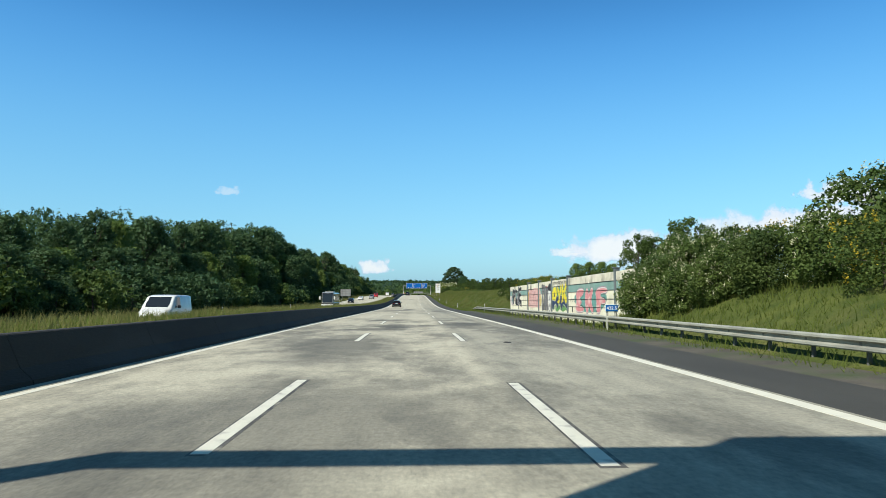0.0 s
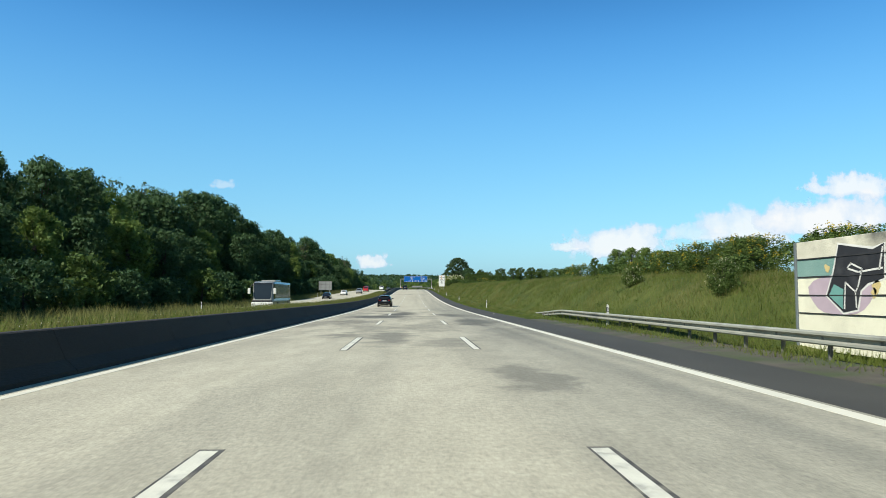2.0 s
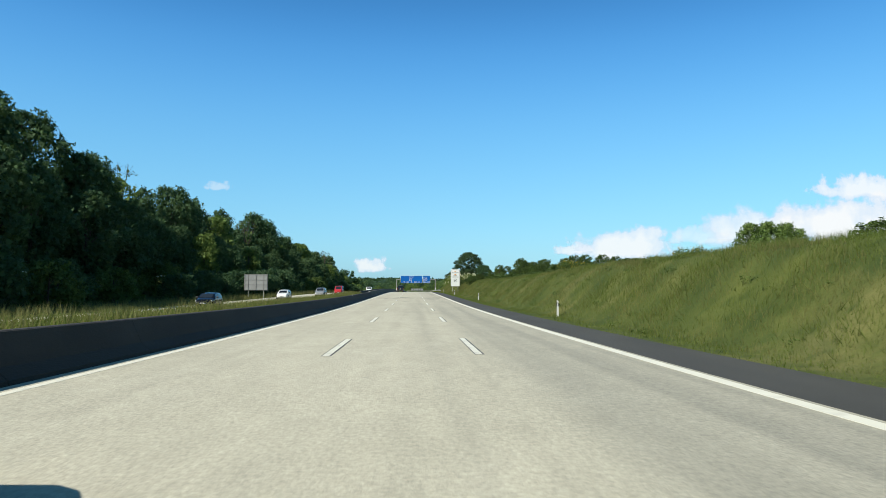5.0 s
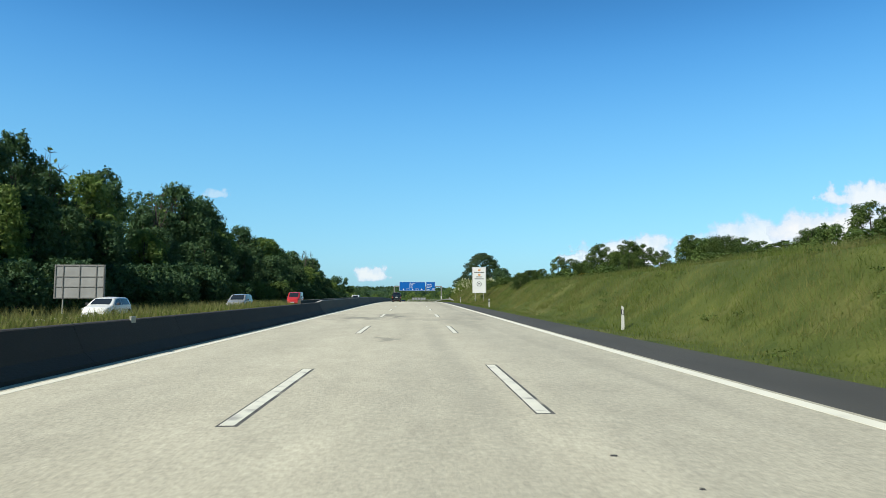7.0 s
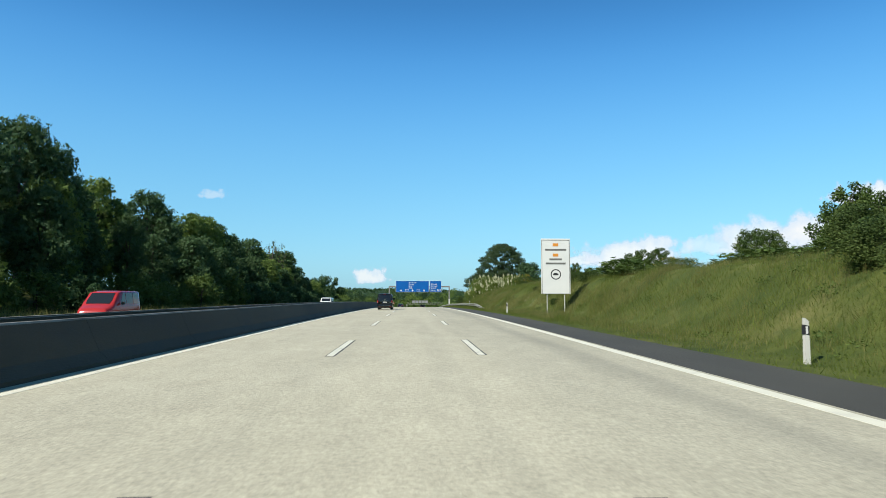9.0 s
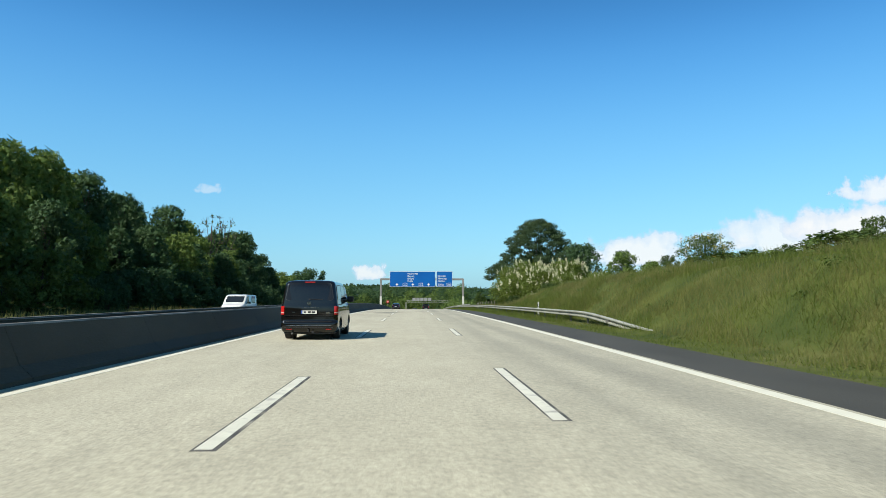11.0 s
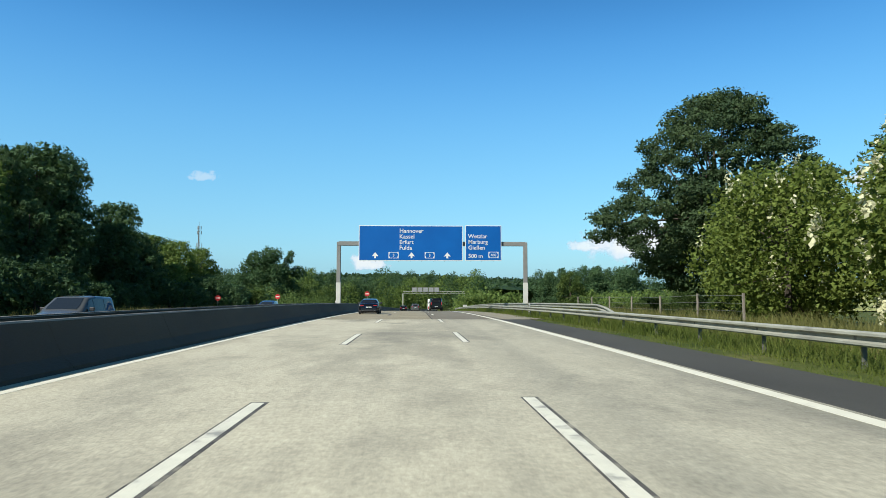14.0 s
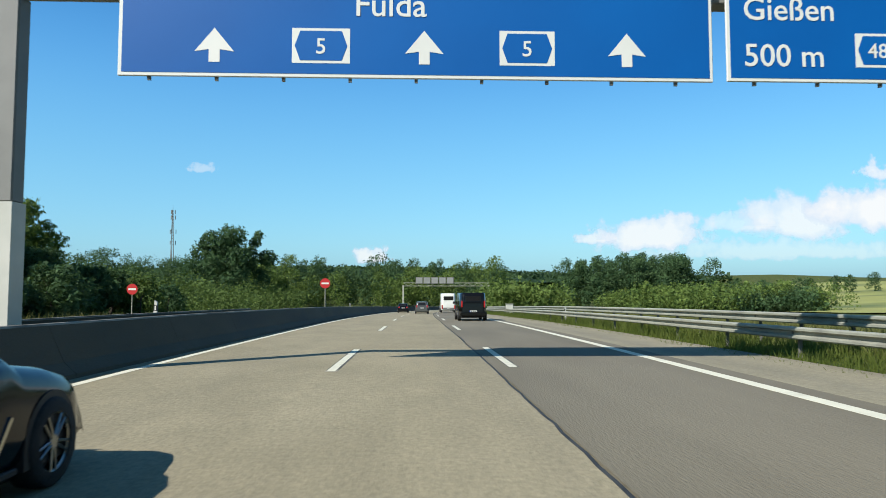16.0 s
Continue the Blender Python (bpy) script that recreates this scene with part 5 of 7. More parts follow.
bush_l = make_tree("shrub", "olive green leafy shrub", "shrub", 3.6, 2.5, 1900, 0.23, M["spray_of_leaves_under"], 6, low=0.1, nblobs=18, corners=3, group="shrubs")
bush_w = make_tree("flowering_shrub", "green shrub with white blossom", "shrub", 4.2, 2.4, 8000, 0.095, M["leaf_mid"], 7, low=0.06, nblobs=22, corners=3, blossom=(900, M["blossom"], 0.05, 110), group="flowering shrubs")
bush_y = make_tree("broom_shrub", "broom shrub with yellow blossom", "shrub", 2.2, 1.6, 7000, 0.045, M["leaf_mid"], 8, low=0.06, nblobs=20, corners=3, blossom=(800, M["gorse"], 0.032, 80), group="flowering shrubs")
bush_f = make_tree("shrub", "dense fine-leaved green shrub beside the road", "shrub", 4.6, 3.0, 12000, 0.1, M["leaf_under"], 9, low=0.06, nblobs=28, corners=3, group="shrubs")
# Copy of bush whose darker leaves stand in for the forest's shade.
bush_shaded = make_tree("shrub", "shrub below the forest trees, forest shade put into its dark leaves", "shrub", 4.6, 3.0, 2300, 0.25, M["spray_of_leaves_dark"], 5, low=0.1, nblobs=20, corners=3, group="shrubs")
protos = [oak, beech, slim, dead, bush, bush_l, bush_w, bush_y, bush_f, bush_shaded]
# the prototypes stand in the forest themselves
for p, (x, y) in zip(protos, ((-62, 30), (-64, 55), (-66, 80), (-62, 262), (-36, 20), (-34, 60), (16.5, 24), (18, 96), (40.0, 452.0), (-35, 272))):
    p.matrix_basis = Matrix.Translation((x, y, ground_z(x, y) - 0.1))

# forest on the far side of the opposite carriageway
top_y = [-60, 40, 78, 95, 108, 118, 140, 155, 175, 190, 205, 222, 236, 250, 270, 290, 306, 318, 326, 334, 345, 353, 362, 385, 405, 420, 440, 455, 468, 482, 505, 515, 535, 543, 553, 569, 575, 585, 610]
top_h = [8.5, 10, 12.5, 14.6, 15.0, 16.2, 18.4, 19.2, 19.6, 21.8, 24.6, 25.8, 23.8, 21.8, 20.5, 20.5, 19, 21, 18, 17.5, 23.5, 24, 20.5, 19.8, 20, 19.5, 21.5, 20, 20.5, 18.3, 18.6, 20.8, 18.6, 15.5, 12.3, 13.2, 8.4, 7, 5]


def woods(name, label, trees, per_tree, size, material, seed):
    """A stand of trees too many to count: trunks left out of sight, crowns of leaf clumps."""
    rng = np.random.default_rng(seed)
    vs, fs, base = [], [], 0
    for x, y, h, r in trees:
        z = ground_z(x, y)
        blobs = []
        for k in range(9):
            u = (k + 0.5) / 9
            a = k * 2.4 + rng.random()
            env = math.sin(math.pi * (0.15 + 0.78 * u)) ** 0.7
            rr = r * 0.8 * env * math.sqrt(rng.random())
            br = r * (0.38 + 0.2 * rng.random()) * (0.6 + 0.4 * env)
            blobs.append((x + rr * math.cos(a), y + rr * math.sin(a), z + min(h * (0.1 + 0.88 * u), h - br * 0.7), br, br, br * 0.9))
        v, f = leaf_quads(rng, blobs, int(per_tree * 1.1), size * 1.2, 1.1, corners=3)
        vs.append(v)
        fs.append(f + base)
        base += len(v)
    return tagged(new(name, fast_mesh(name, np.concatenate(vs), np.concatenate(fs), material)), label, "woods", kind="stuff")


back_row = []
y = -30.0
while y < 597:
    target = float(np.interp(y, top_y, top_h))
    for x, k, w in ((-38, 0.62, 1.05), (-45.5, 0.98, 1.0)):
        xx, yy = x + rnd.uniform(-2.5, 2.5), y + rnd.uniform(-3, 3)
        src = rnd.choice([oak, oak, beech, slim])
        want = (target * k * 1.0 - ground_height(xx, yy)) * rnd.uniform(0.86, 1.03)
        s = want / (18.0 if src is slim else 17.0 if src is oak else 16.0)
        plant(src, xx, yy, min(1.3, max(0.55, s * 0.9)) * rnd.uniform(0.9, 1.15) * w, s, rnd.uniform(0, 6.28))
    for x, k in ((-53, 1.02), (-61, 1.1)):
        back_row.append((x + rnd.uniform(-3, 3), y + rnd.uniform(-3, 3), (target * k - 4.0) * rnd.uniform(0.82, 1.0), rnd.uniform(4.5, 6)))
    y += 8.5
woods("forest_interior", "dense dark green forest behind the front trees", back_row, 750, 0.42, M["spray_of_leaves_dark"], 77)
for x, y, s in ((-47, 262, 1.1), (-46, 336, 0.9), (-44, 340, 1.0), (-48, 372, 1.05), (-45, 470, 0.98), (-42, 484, 1.04), (-44, 500, 1.14), (-46.5, 506, 1.1), (-43.5, 332, 1.0), (-49, 186, 1.1), (-45, 300, 1.0)):
    plant(dead, x, y, s, s, rnd.uniform(0, 6.28))
y = -20.0
while y < 590:
    x = -33 + rnd.uniform(-2.5, 2.0)
    # stretches under forest shade get the darkened copy
    plant(bush_shaded if 255 < y < 322 or 415 < y < 562 else rnd.choice([bush, bush_shaded, bush_l] if y > 220 else [bush, bush_shaded, bush_shaded]), x, y, rnd.uniform(0.7, 1.35), None, rnd.uniform(0, 6.28))
    y += rnd.uniform(3.5, 6.5)

for x, y in ((-45.5, 519), (-46.5, 525)):
    s = (20.6 - ground_height(x, y)) / 17.0
    plant(oak, x, y, s, s, rnd.uniform(0, 6.28))
for x, y, s in ((-42, 558, 0.74), (-40.5, 566, 0.72), (-43.5, 573, 0.6), (-47, 562, 0.8)):
    plant(beech, x, y, s * 1.1, s, rnd.uniform(0, 6.28))

# slope and crest on the slow side
sapling_f = make_tree("young_tree", "young broadleaf tree with fine loose foliage", "tree", 5.0, 1.9, 8500, 0.085, M["leaf_mid"], 41, low=0.03, nblobs=22, corners=3, group="young trees")
sapling_f.matrix_basis = Matrix.Translation((24.0, 300.0, ground_z(24.0, 300.0) - 0.1))
plant(sapling_f, 18.7, 45.9, 1.0, None, 0.6)
for x, y, s in ((15.6, 47.6, 0.8), (17.6, 49.2, 0.8), (16.6, 42.5, 0.7), (19.5, 38.5, 0.42), (20.5, 31, 0.66), (18.0, 24.5, 0.62), (17.2, 18.0, 0.62), (21, 21, 0.72), (19, 12, 0.7), (19.9, 307, 0.74), (21.8, 308, 0.7), (23.6, 309.5, 0.56), (21.0, 280, 0.76), (23.2, 281.5, 0.72), (35, 297, 1.1), (38, 299, 1.15), (41.5, 298, 1.15), (45, 300, 1.1), (22.2, 342, 0.62), (29.2, 332, 0.8), (27, 318, 0.85), (25, 345, 0.7), (31, 338, 0.95), (26, 357, 0.75), (33, 322, 1.1), (35, 332, 1.2), (22, 398, 0.5), (27, 405, 0.6), (24.5, 372, 0.5), (26, 377, 0.62), (27.5, 381, 0.5), (25, 385, 0.45), (28, 368, 0.66), (30, 374, 0.7)):
    plant(sapling_f, x, y, s * rnd.uniform(0.9, 1.15), s, rnd.uniform(0, 6.28))
for x, y, src, s in ((12.6, 38.5, bush_w, 0.5), (13.4, 41.5, bush_w, 0.55), (12.4, 34.5, bush_w, 0.55), (14.2, 36.0, bush_w, 0.7), (13.0, 30.5, bush_w, 0.65), (14.6, 31.5, bush_w, 0.72), (12.6, 26, bush_w, 0.55), (14.4, 27, bush_y, 1.2), (13.6, 22.5, bush_w, 0.6), (15.4, 23, bush_f, 0.55), (10.9, 33.4, bush_w, 0.5), (10.7, 31.6, bush_w, 0.5), (11.3, 30.0, bush_w, 0.58), (11.1, 28.2, bush_w, 0.5), (11.8, 32.2, bush_f, 0.5), (12.3, 29.6, bush_w, 0.62), (11.9, 26.6, bush_w, 0.5), (12.8, 24.6, bush_f, 0.5), (13.0, 18.5, bush_y, 1.0), (14.6, 14, bush_w, 0.72), (16.5, 35, bush_f, 0.36), (17.5, 29, bush_f, 0.55), (16, 8, bush_f, 0.7), (15.4, 18.5, bush_w, 0.6),
                     (11.9, 84.8, bush_w, 0.34), (13.5, 87, bush_l, 0.3), (12.4, 97, bush_w, 0.28)):
    plant(src, x, y, s, None, rnd.uniform(0, 6.28))
plant(sapling_f, 15.2, 115.7, 0.26, 0.36)
for x, y, s, h in ((68, 285, 0.74, 0.72), (75, 292, 0.8, 0.78), (82, 298, 0.8, 0.8), (89, 306, 0.76, 0.76)):
    plant(beech, x, y, s, h, x)
plant(bush_y, 16.2, 222.0, 0.7, 0.66, 0.3, 0.2)
plant(bush_y, 17.4, 225.0, 0.8, 0.7, 2.3, 0.2)
plant(bush_y, 17.0, 219.0, 0.7, 0.5, 4.0, 0.2)
plant(bush_f, 12.5, 292.5, 0.42, 0.42, 1.0, 0.3)
plant(bush_f, 13.2, 295.5, 0.4, 0.34, 2.0, 0.3)
plant(bush_f, 14.6, 298.5, 0.4, 0.36, 2.0)
# broom and bramble along the crest: low, broad clumps that run together
for x, y, src, s in ((15.5, 62, bush, 0.35), (16.4, 68, bush, 0.42), (15.0, 74, bush_y, 0.7), (15.6, 78, bush_y, 0.8), (15.2, 82, bush_y, 0.9), (16.4, 85, bush_l, 0.5), (15.4, 89, bush_y, 0.95), (16.6, 92, bush, 0.45), (16.2, 96, bush_y, 1.0), (17.6, 99, bush_l, 0.5), (17.2, 103, bush_y, 0.9), (18.6, 107, bush, 0.5), (16.8, 110, bush_y, 0.6)):
    plant(src, x, y, s * 1.35, s * 0.9, rnd.uniform(0, 6.28), 0.2)
y = 122.0
while y < 412:
    x = rnd.uniform(15.5, 24)
    src = rnd.choice([bush_l, bush, bush_l, bush_y, bush])
    s = rnd.uniform(0.22, 0.46) * (1.6 if src is bush_y else 1.0) * (0.6 if y < 230 else 1.0)
    plant(src, x, y, s * 1.9, s * 0.75, rnd.uniform(0, 6.28), 0.25)
    y += rnd.uniform(1.8, 4)
for k in range(24):
    plant((sapling_f, bush_f, bush, sapling_f)[k % 4], rnd.uniform(19.5, 27), 244 + 2.6 * k, rnd.uniform(0.4, 0.6), rnd.uniform(0.36, 0.62) * (0.6 if k > 13 else 1.0), rnd.uniform(0, 6.28))
for x, y, src, s in ((59, 268, bush, 1.3), (64, 274, bush, 1.4), (70, 282, bush, 1.3), (54, 334, bush_l, 1.5), (60, 340, bush_l, 1.7), (66, 346, bush, 1.5), (48, 330, bush_l, 1.3), (55, 283, bush_y, 3.0), (16.2, 377, bush_y, 0.9), (48, 450, bush_y, 2.2)):
    plant(src, x, y, s * 1.2, s, rnd.uniform(0, 6.28))

# scrub over the upper slope and young trees on the crest past the info board
for x, y, s, h in ((14.2, 346.5, 0.42, 0.2), (13.6, 343.5, 0.4, 0.2), (15.0, 349, 0.5, 0.24), (14.4, 340.5, 0.5, 0.26), (15.6, 344, 0.55, 0.34), (13.4, 350.5, 0.26, 0.14), (16.2, 352, 0.5, 0.26), (12.9, 338.5, 0.34, 0.18), (15.2, 336, 0.5, 0.28)):
    plant(bush_f, x, y, s * 0.7, h * 0.72, rnd.uniform(0, 6.28), 0.25)
for x, y, s, h in ((17.2, 356.5, 0.34, 0.3), (17.6, 354.8, 0.36, 0.36), (17.4, 352.6, 0.36, 0.36), (17.8, 351.0, 0.36, 0.32), (16.8, 347.2, 0.34, 0.42), (17.0, 361.5, 0.16, 0.26), (16.6, 358.0, 0.3, 0.2)):
    plant(sapling_f, x, y, s, h, rnd.uniform(0, 6.28), 0.15)

# the great tree and its neighbours before the gantry
def old_oak(at, height, radius, low, seed):
    """A broad crown: an inner mass of foliage and many clumps set over its outline, on forking limbs."""
    rng = np.random.default_rng(seed)
    t = thing("oak_tree", "large dark green oak with a broad rounded crown", "tree", at=at)
    bm = bmesh.new()
    tube((0, 0, -0.5), (0.2, 0, height * 0.26), 0.62, 0.44, 10, bm)
    tube((0.2, 0, height * 0.26), (-0.3, 0.2, height * 0.8), 0.44, 0.08, 8, bm)
    cz, rz = height * (low + (1 - low) * 0.40), height * (1 - low) * 0.5
    core, clumps = [], []
    for k in range(34):
        d = rng.normal(size=3)
        d /= np.linalg.norm(d)
        q = rng.random() ** 0.5 * 0.5
        core.append((d[0] * radius * q, d[1] * radius * q, cz + d[2] * rz * q, 3.0, 3.0, 2.6))
    for k in range(170):
        u = 1 - 2 * (k + 0.5) / 170
        a = k * 2.39996
        w = math.sqrt(1 - u * u)
        swell = (0.84 if u < 0 else 0.84 - 0.24 * u * (1 - u) * 2.2) + 0.38 * noise.noise((2.3 * w * math.cos(a) + 3, 2.3 * w * math.sin(a), 2.3 * u)) + 0.09 * rng.random()
        if u < -0.3:
            swell *= 0.82
        swell = min(swell, 1.0)
        broad = radius * (1.0 - 0.28 * smooth01(u, 0.0, 0.9)) * swell
        x, y, z = broad * w * math.cos(a), broad * w * math.sin(a), cz + rz * u * (1.2 if u > 0 else 0.8) * (0.9 + 0.1 * swell)
        br = 0.7 + 1.0 * rng.random()
        clumps.append((x, y, z, br * 1.35, br * 1.35, br * 0.62))
        if k % 3 == 0:
            tube((0.1, 0, height * (0.24 + 0.3 * rng.random())), (x * 0.94, y * 0.94, z - 0.2), 0.17, 0.03, 5, bm)
    part("trunk", bm, M["bark"], t)
    v, f = leaf_quads(rng, clumps, 105000, 0.145, 0.8, corners=3, ragged=0.9)
    part("crown", fast_mesh("crown", v, f, M["leaf_oak"]), None, t)
    v, f = leaf_quads(rng, core, 4200, 0.4, 0.9, corners=3, ragged=0.5)
    part("inner_foliage", fast_mesh("inner_foliage", v, f, M["leaf_oak"]), None, t)
    return t


old_oak((28.6, 497, ground_z(28.6, 497)), 21.4, 11.4, 0.13, 21)
robinia = make_tree("flowering_tree", "leafy robinia tree hung with cream-white blossom", "tree", 8.6, 4.6, 17000, 0.14, M["leaf_robinia"], 22, low=0.06, nblobs=34, corners=3, blossom=(4600, M["blossom"], 0.12, 170), group="robinia trees")
robinia.matrix_basis = Matrix.Translation((26.0, 455, ground_z(26, 455)))
acacia = make_tree("leafy_tree", "loose light green roadside tree with few blossoms", "tree", 8.4, 4.6, 15000, 0.13, M["leaf_robinia"], 23, low=0.06, nblobs=38, group="robinia trees", corners=3, blossom=(900, M["blossom"], 0.1, 60))
acacia.matrix_basis = Matrix.Translation((18.8, 468, ground_z(18.8, 468)))
for x, y, s in ((21.5, 472.5, 0.98), (23, 443, 0.68), (29, 448, 0.75), (33, 460, 0.85)):
    plant(acacia, x, y, s, None, rnd.uniform(0, 6.28))
for x, y, s in ((19.8, 457.5, 0.98), (21.2, 449, 0.8), (25.2, 464, 1.0)):
    plant(robinia, x, y, s, None, rnd.uniform(0, 6.28))
for x, y, src, s in ((34, 478, oak, 0.85), (40, 470, beech, 0.75), (20, 440, bush_f, 0.9), (24, 436, bush, 0.85), (30, 440, bush, 1.2), (21, 512, bush_f, 0.34), (24, 514, bush_f, 0.42), (30, 520, bush, 0.7), (36, 530, bush, 0.6), (19.5, 476, bush_f, 0.5), (15.8, 474, bush_f, 0.42), (15.6, 446, bush_f, 0.5), (38, 448, beech, 0.5), (34, 436, beech, 0.42), (33, 505, bush, 0.7), (24, 503, bush_f, 0.55), (29, 504, bush_f, 0.65), (36, 498, bush_f, 0.8), (27, 512, bush_f, 0.55), (22, 500, bush_f, 0.4)):
    plant(src, x, y, s, None, rnd.uniform(0, 6.28))

plant(sapling_f, 15.9, 503, 0.78, 0.86, 0.4)

# field fence behind the rails
post_me = bm_mesh("fence_post", box(-0.05, 0.05, -0.05, 0.05, -0.4, 1.5, 0.012), M["old_wood"])
fence = thing("field_fence", "weathered wooden post and wire field fence", "fence", kind="structure")
for k in range(7):
    y = 464 + 5.2 * k
    x = 14.6 + 0.25 * noise.noise((0, y * 0.3, 0))
    ob = part("fence_post", post_me, None, fence, at=Matrix.Translation((x, y, ground_z(x, y))) @ pose(0, 0, 0, 2 * noise.noise((y, 1, 0)), 3 * noise.noise((y, 2, 0)), 20 * k))
for h in (0.35, 0.7, 1.05, 1.4):
    part("wire", mesh_of("wire", *ribbon([(14.6, h), (14.612, h), (14.606, h + 0.012)], stations(464, 495.2, 5.2), shift=lambda y: (0, ground_z(14.6, y) - Z(y)), closed=True), M["steel_dull"]), None, fence)

# woods ahead, beyond the gantry
def stand(n, x0, x1, y0, y1, h0, h1):
    return [(rnd.uniform(x0, x1), rnd.uniform(y0, y1), rnd.uniform(h0, h1), rnd.uniform(5.5, 8.5)) for _ in range(n)]


woods("woods_left_ahead", "mixed green woods ahead beside the opposite carriageway", stand(80, -190, -64, 690, 860, 10, 19), 1300, 0.36, M["spray_of_leaves_dark"], 71)
woods("woods_right_ahead", "dark round wood standing in the fields ahead", stand(50, 68, 120, 760, 830, 19, 24), 1700, 0.42, M["spray_of_leaves_dark"], 72)
woods("woods_behind_road", "green woods where the motorway bends out of sight", stand(46, -75, 34, 738, 800, 10, 19), 1500, 0.36, M["spray_of_leaves_mid"], 73)
woods("woods_behind_road_dark", "darker trees among the woods where the motorway bends", stand(42, -80, 40, 742, 800, 11, 21), 1500, 0.36, M["spray_of_leaves_dark"], 79)
woods("thicket_right_ahead", "low green thicket along the slow side ahead", stand(40, 66, 120, 690, 800, 5, 10) + stand(16, 16, 30, 640, 660, 4, 7), 900, 0.4, M["spray_of_leaves_mid"], 74)
woods("wood_edge_ahead", "leafy tree in front of the woods ahead", stand(7, -62, -48, 690, 712, 21, 25), 2000, 0.5, M["spray_of_leaves_dark"], 75)
woods("thicket_left_ahead", "light green thicket beside the opposite carriageway", stand(64, -76, -35, 580, 720, 3.5, 8), 1100, 0.23, M["spray_of_leaves_under"], 76)

M["crop"] = shader("crop_field", ((0.27, 0.29, 0.075), (0.38, 0.385, 0.11)), 0.95, 0.05, detail=6, bump=0.4, bump_scale=1.5, stain=((0.12, 0.16, 0.04), 0.012, 0.5, 0.65))
fx, fy = [105 + 12 * k for k in range(36)], [650 + 12 * k for k in range(40)]
q = len(fx)
tagged(new("crop_field", mesh_of("crop_field", [(x, y, ground_z(x, y) + 0.12 + 0.25) for y in fy for x in fx], [(j * q + i, j * q + i + 1, (j + 1) * q + i + 1, (j + 1) * q + i) for j in range(len(fy) - 1) for i in range(q - 1)], M["crop"], True)), "pale yellow-green crop field on a rise", "field", kind="structure")
woods("field_trees", "dark treeline at the edge of the field", [(150 + 9 * k + rnd.uniform(-3, 3), 930 + rnd.uniform(-15, 15), rnd.uniform(9, 14), rnd.uniform(4.5, 6)) for k in range(16)] + [(162, 690, 6, 4), (168, 694, 5, 4)] + stand(18, 92, 121, 690, 712, 5, 7.5), 700, 0.5, M["spray_of_leaves_dark"], 78)

# wooded hill that closes the view: an uneven canopy and loose sprays above it
cx_, cy_ = [-900 + 15 * k for k in range(76)], [960 + 14 * k for k in range(58)]
canopy = [(x, y, ground_z(x, y) + 13 + 5 * noise.noise((x * 0.06, y * 0.06, 4.0)) + 3 * noise.noise((x * 0.21, y * 0.21, 9.0))) for y in cy_ for x in cx_]
q = len(cx_)
tagged(new("far_woods_canopy", mesh_of("far_woods_canopy", canopy, [(j * q + i, j * q + i + 1, (j + 1) * q + i + 1, (j + 1) * q + i) for j in range(len(cy_) - 1) for i in range(q - 1)], M["leaf_dark"])), "closed canopy of distant dark green woods on a hill", "woods", kind="stuff")
rng = np.random.default_rng(9)
n = 26000
hx = rng.uniform(-880, 225, n)
hy = rng.uniform(960, 1750, n)
hz = np.array([ground_z(a, b) + 13 + 5 * noise.noise((a * 0.06, b * 0.06, 4.0)) for a, b in zip(hx, hy)]) + rng.uniform(-3, 3.5, n)
c = np.stack([hx, hy, hz], 1)
d = rng.normal(size=(n, 3))
d[:, 1] -= 1.0
d /= np.linalg.norm(d, axis=1)[:, None]
t = np.cross(d, rng.normal(size=(n, 3)))
t /= np.linalg.norm(t, axis=1)[:, None]
s = np.cross(d, t)
sz = rng.uniform(1.2, 2.6, n)[:, None]
v = np.stack([c - t * sz, c - s * sz * 0.7, c + t * sz, c + s * sz * 0.7], 1).reshape(-1, 3)
tagged(new("far_woods", fast_mesh("far_woods", v, np.arange(n * 4).reshape(-1, 4), M["leaf_dark"])), "leafy tops of the distant woods", "woods", kind="stuff")


def blades(name, n, x0, x1, y0, y1, hmin, hmax, width, material, label, seed, power=1.0, clump=0.0):
    """Loose grass: upright bent blades scattered over the ground; with clump, in tufts and drifts."""
    rng = np.random.default_rng(seed)
    x = x0 + (x1 - x0) * rng.random(n) ** power
    y = rng.uniform(y0, y1, n)
    patch = np.array([noise.noise((a * 0.5, b * 0.25, 2.0 + clump)) for a, b in zip(x, y)])
    if clump:
        keep = patch + rng.normal(size=n) * 0.12 > 0.02
        x, y, patch, n = x[keep], y[keep], patch[keep], int(keep.sum())
    hh = rng.uniform(hmin, hmax, n) * (1 + 0.6 * patch)
    z = np.array([ground_z(a, b) for a, b in zip(x, y)]) - 0.03
    a = rng.uniform(0, 6.283, n)
    w = width * rng.uniform(0.6, 1.4, n)
    base = np.stack([x, y, z], 1)
    side = np.stack([np.cos(a), np.sin(a), np.zeros(n)], 1) * w[:, None]
    bend = np.stack([rng.normal(size=n) * 0.35, rng.normal(size=n) * 0.35, np.ones(n)], 1) * hh[:, None]
    v = np.stack([base - side, base + side, base + bend], 1).reshape(-1, 3)
    return tagged(new(name, fast_mesh(name, v, np.arange(n * 3).reshape(-1, 3), material)), label, "grass", kind="stuff")


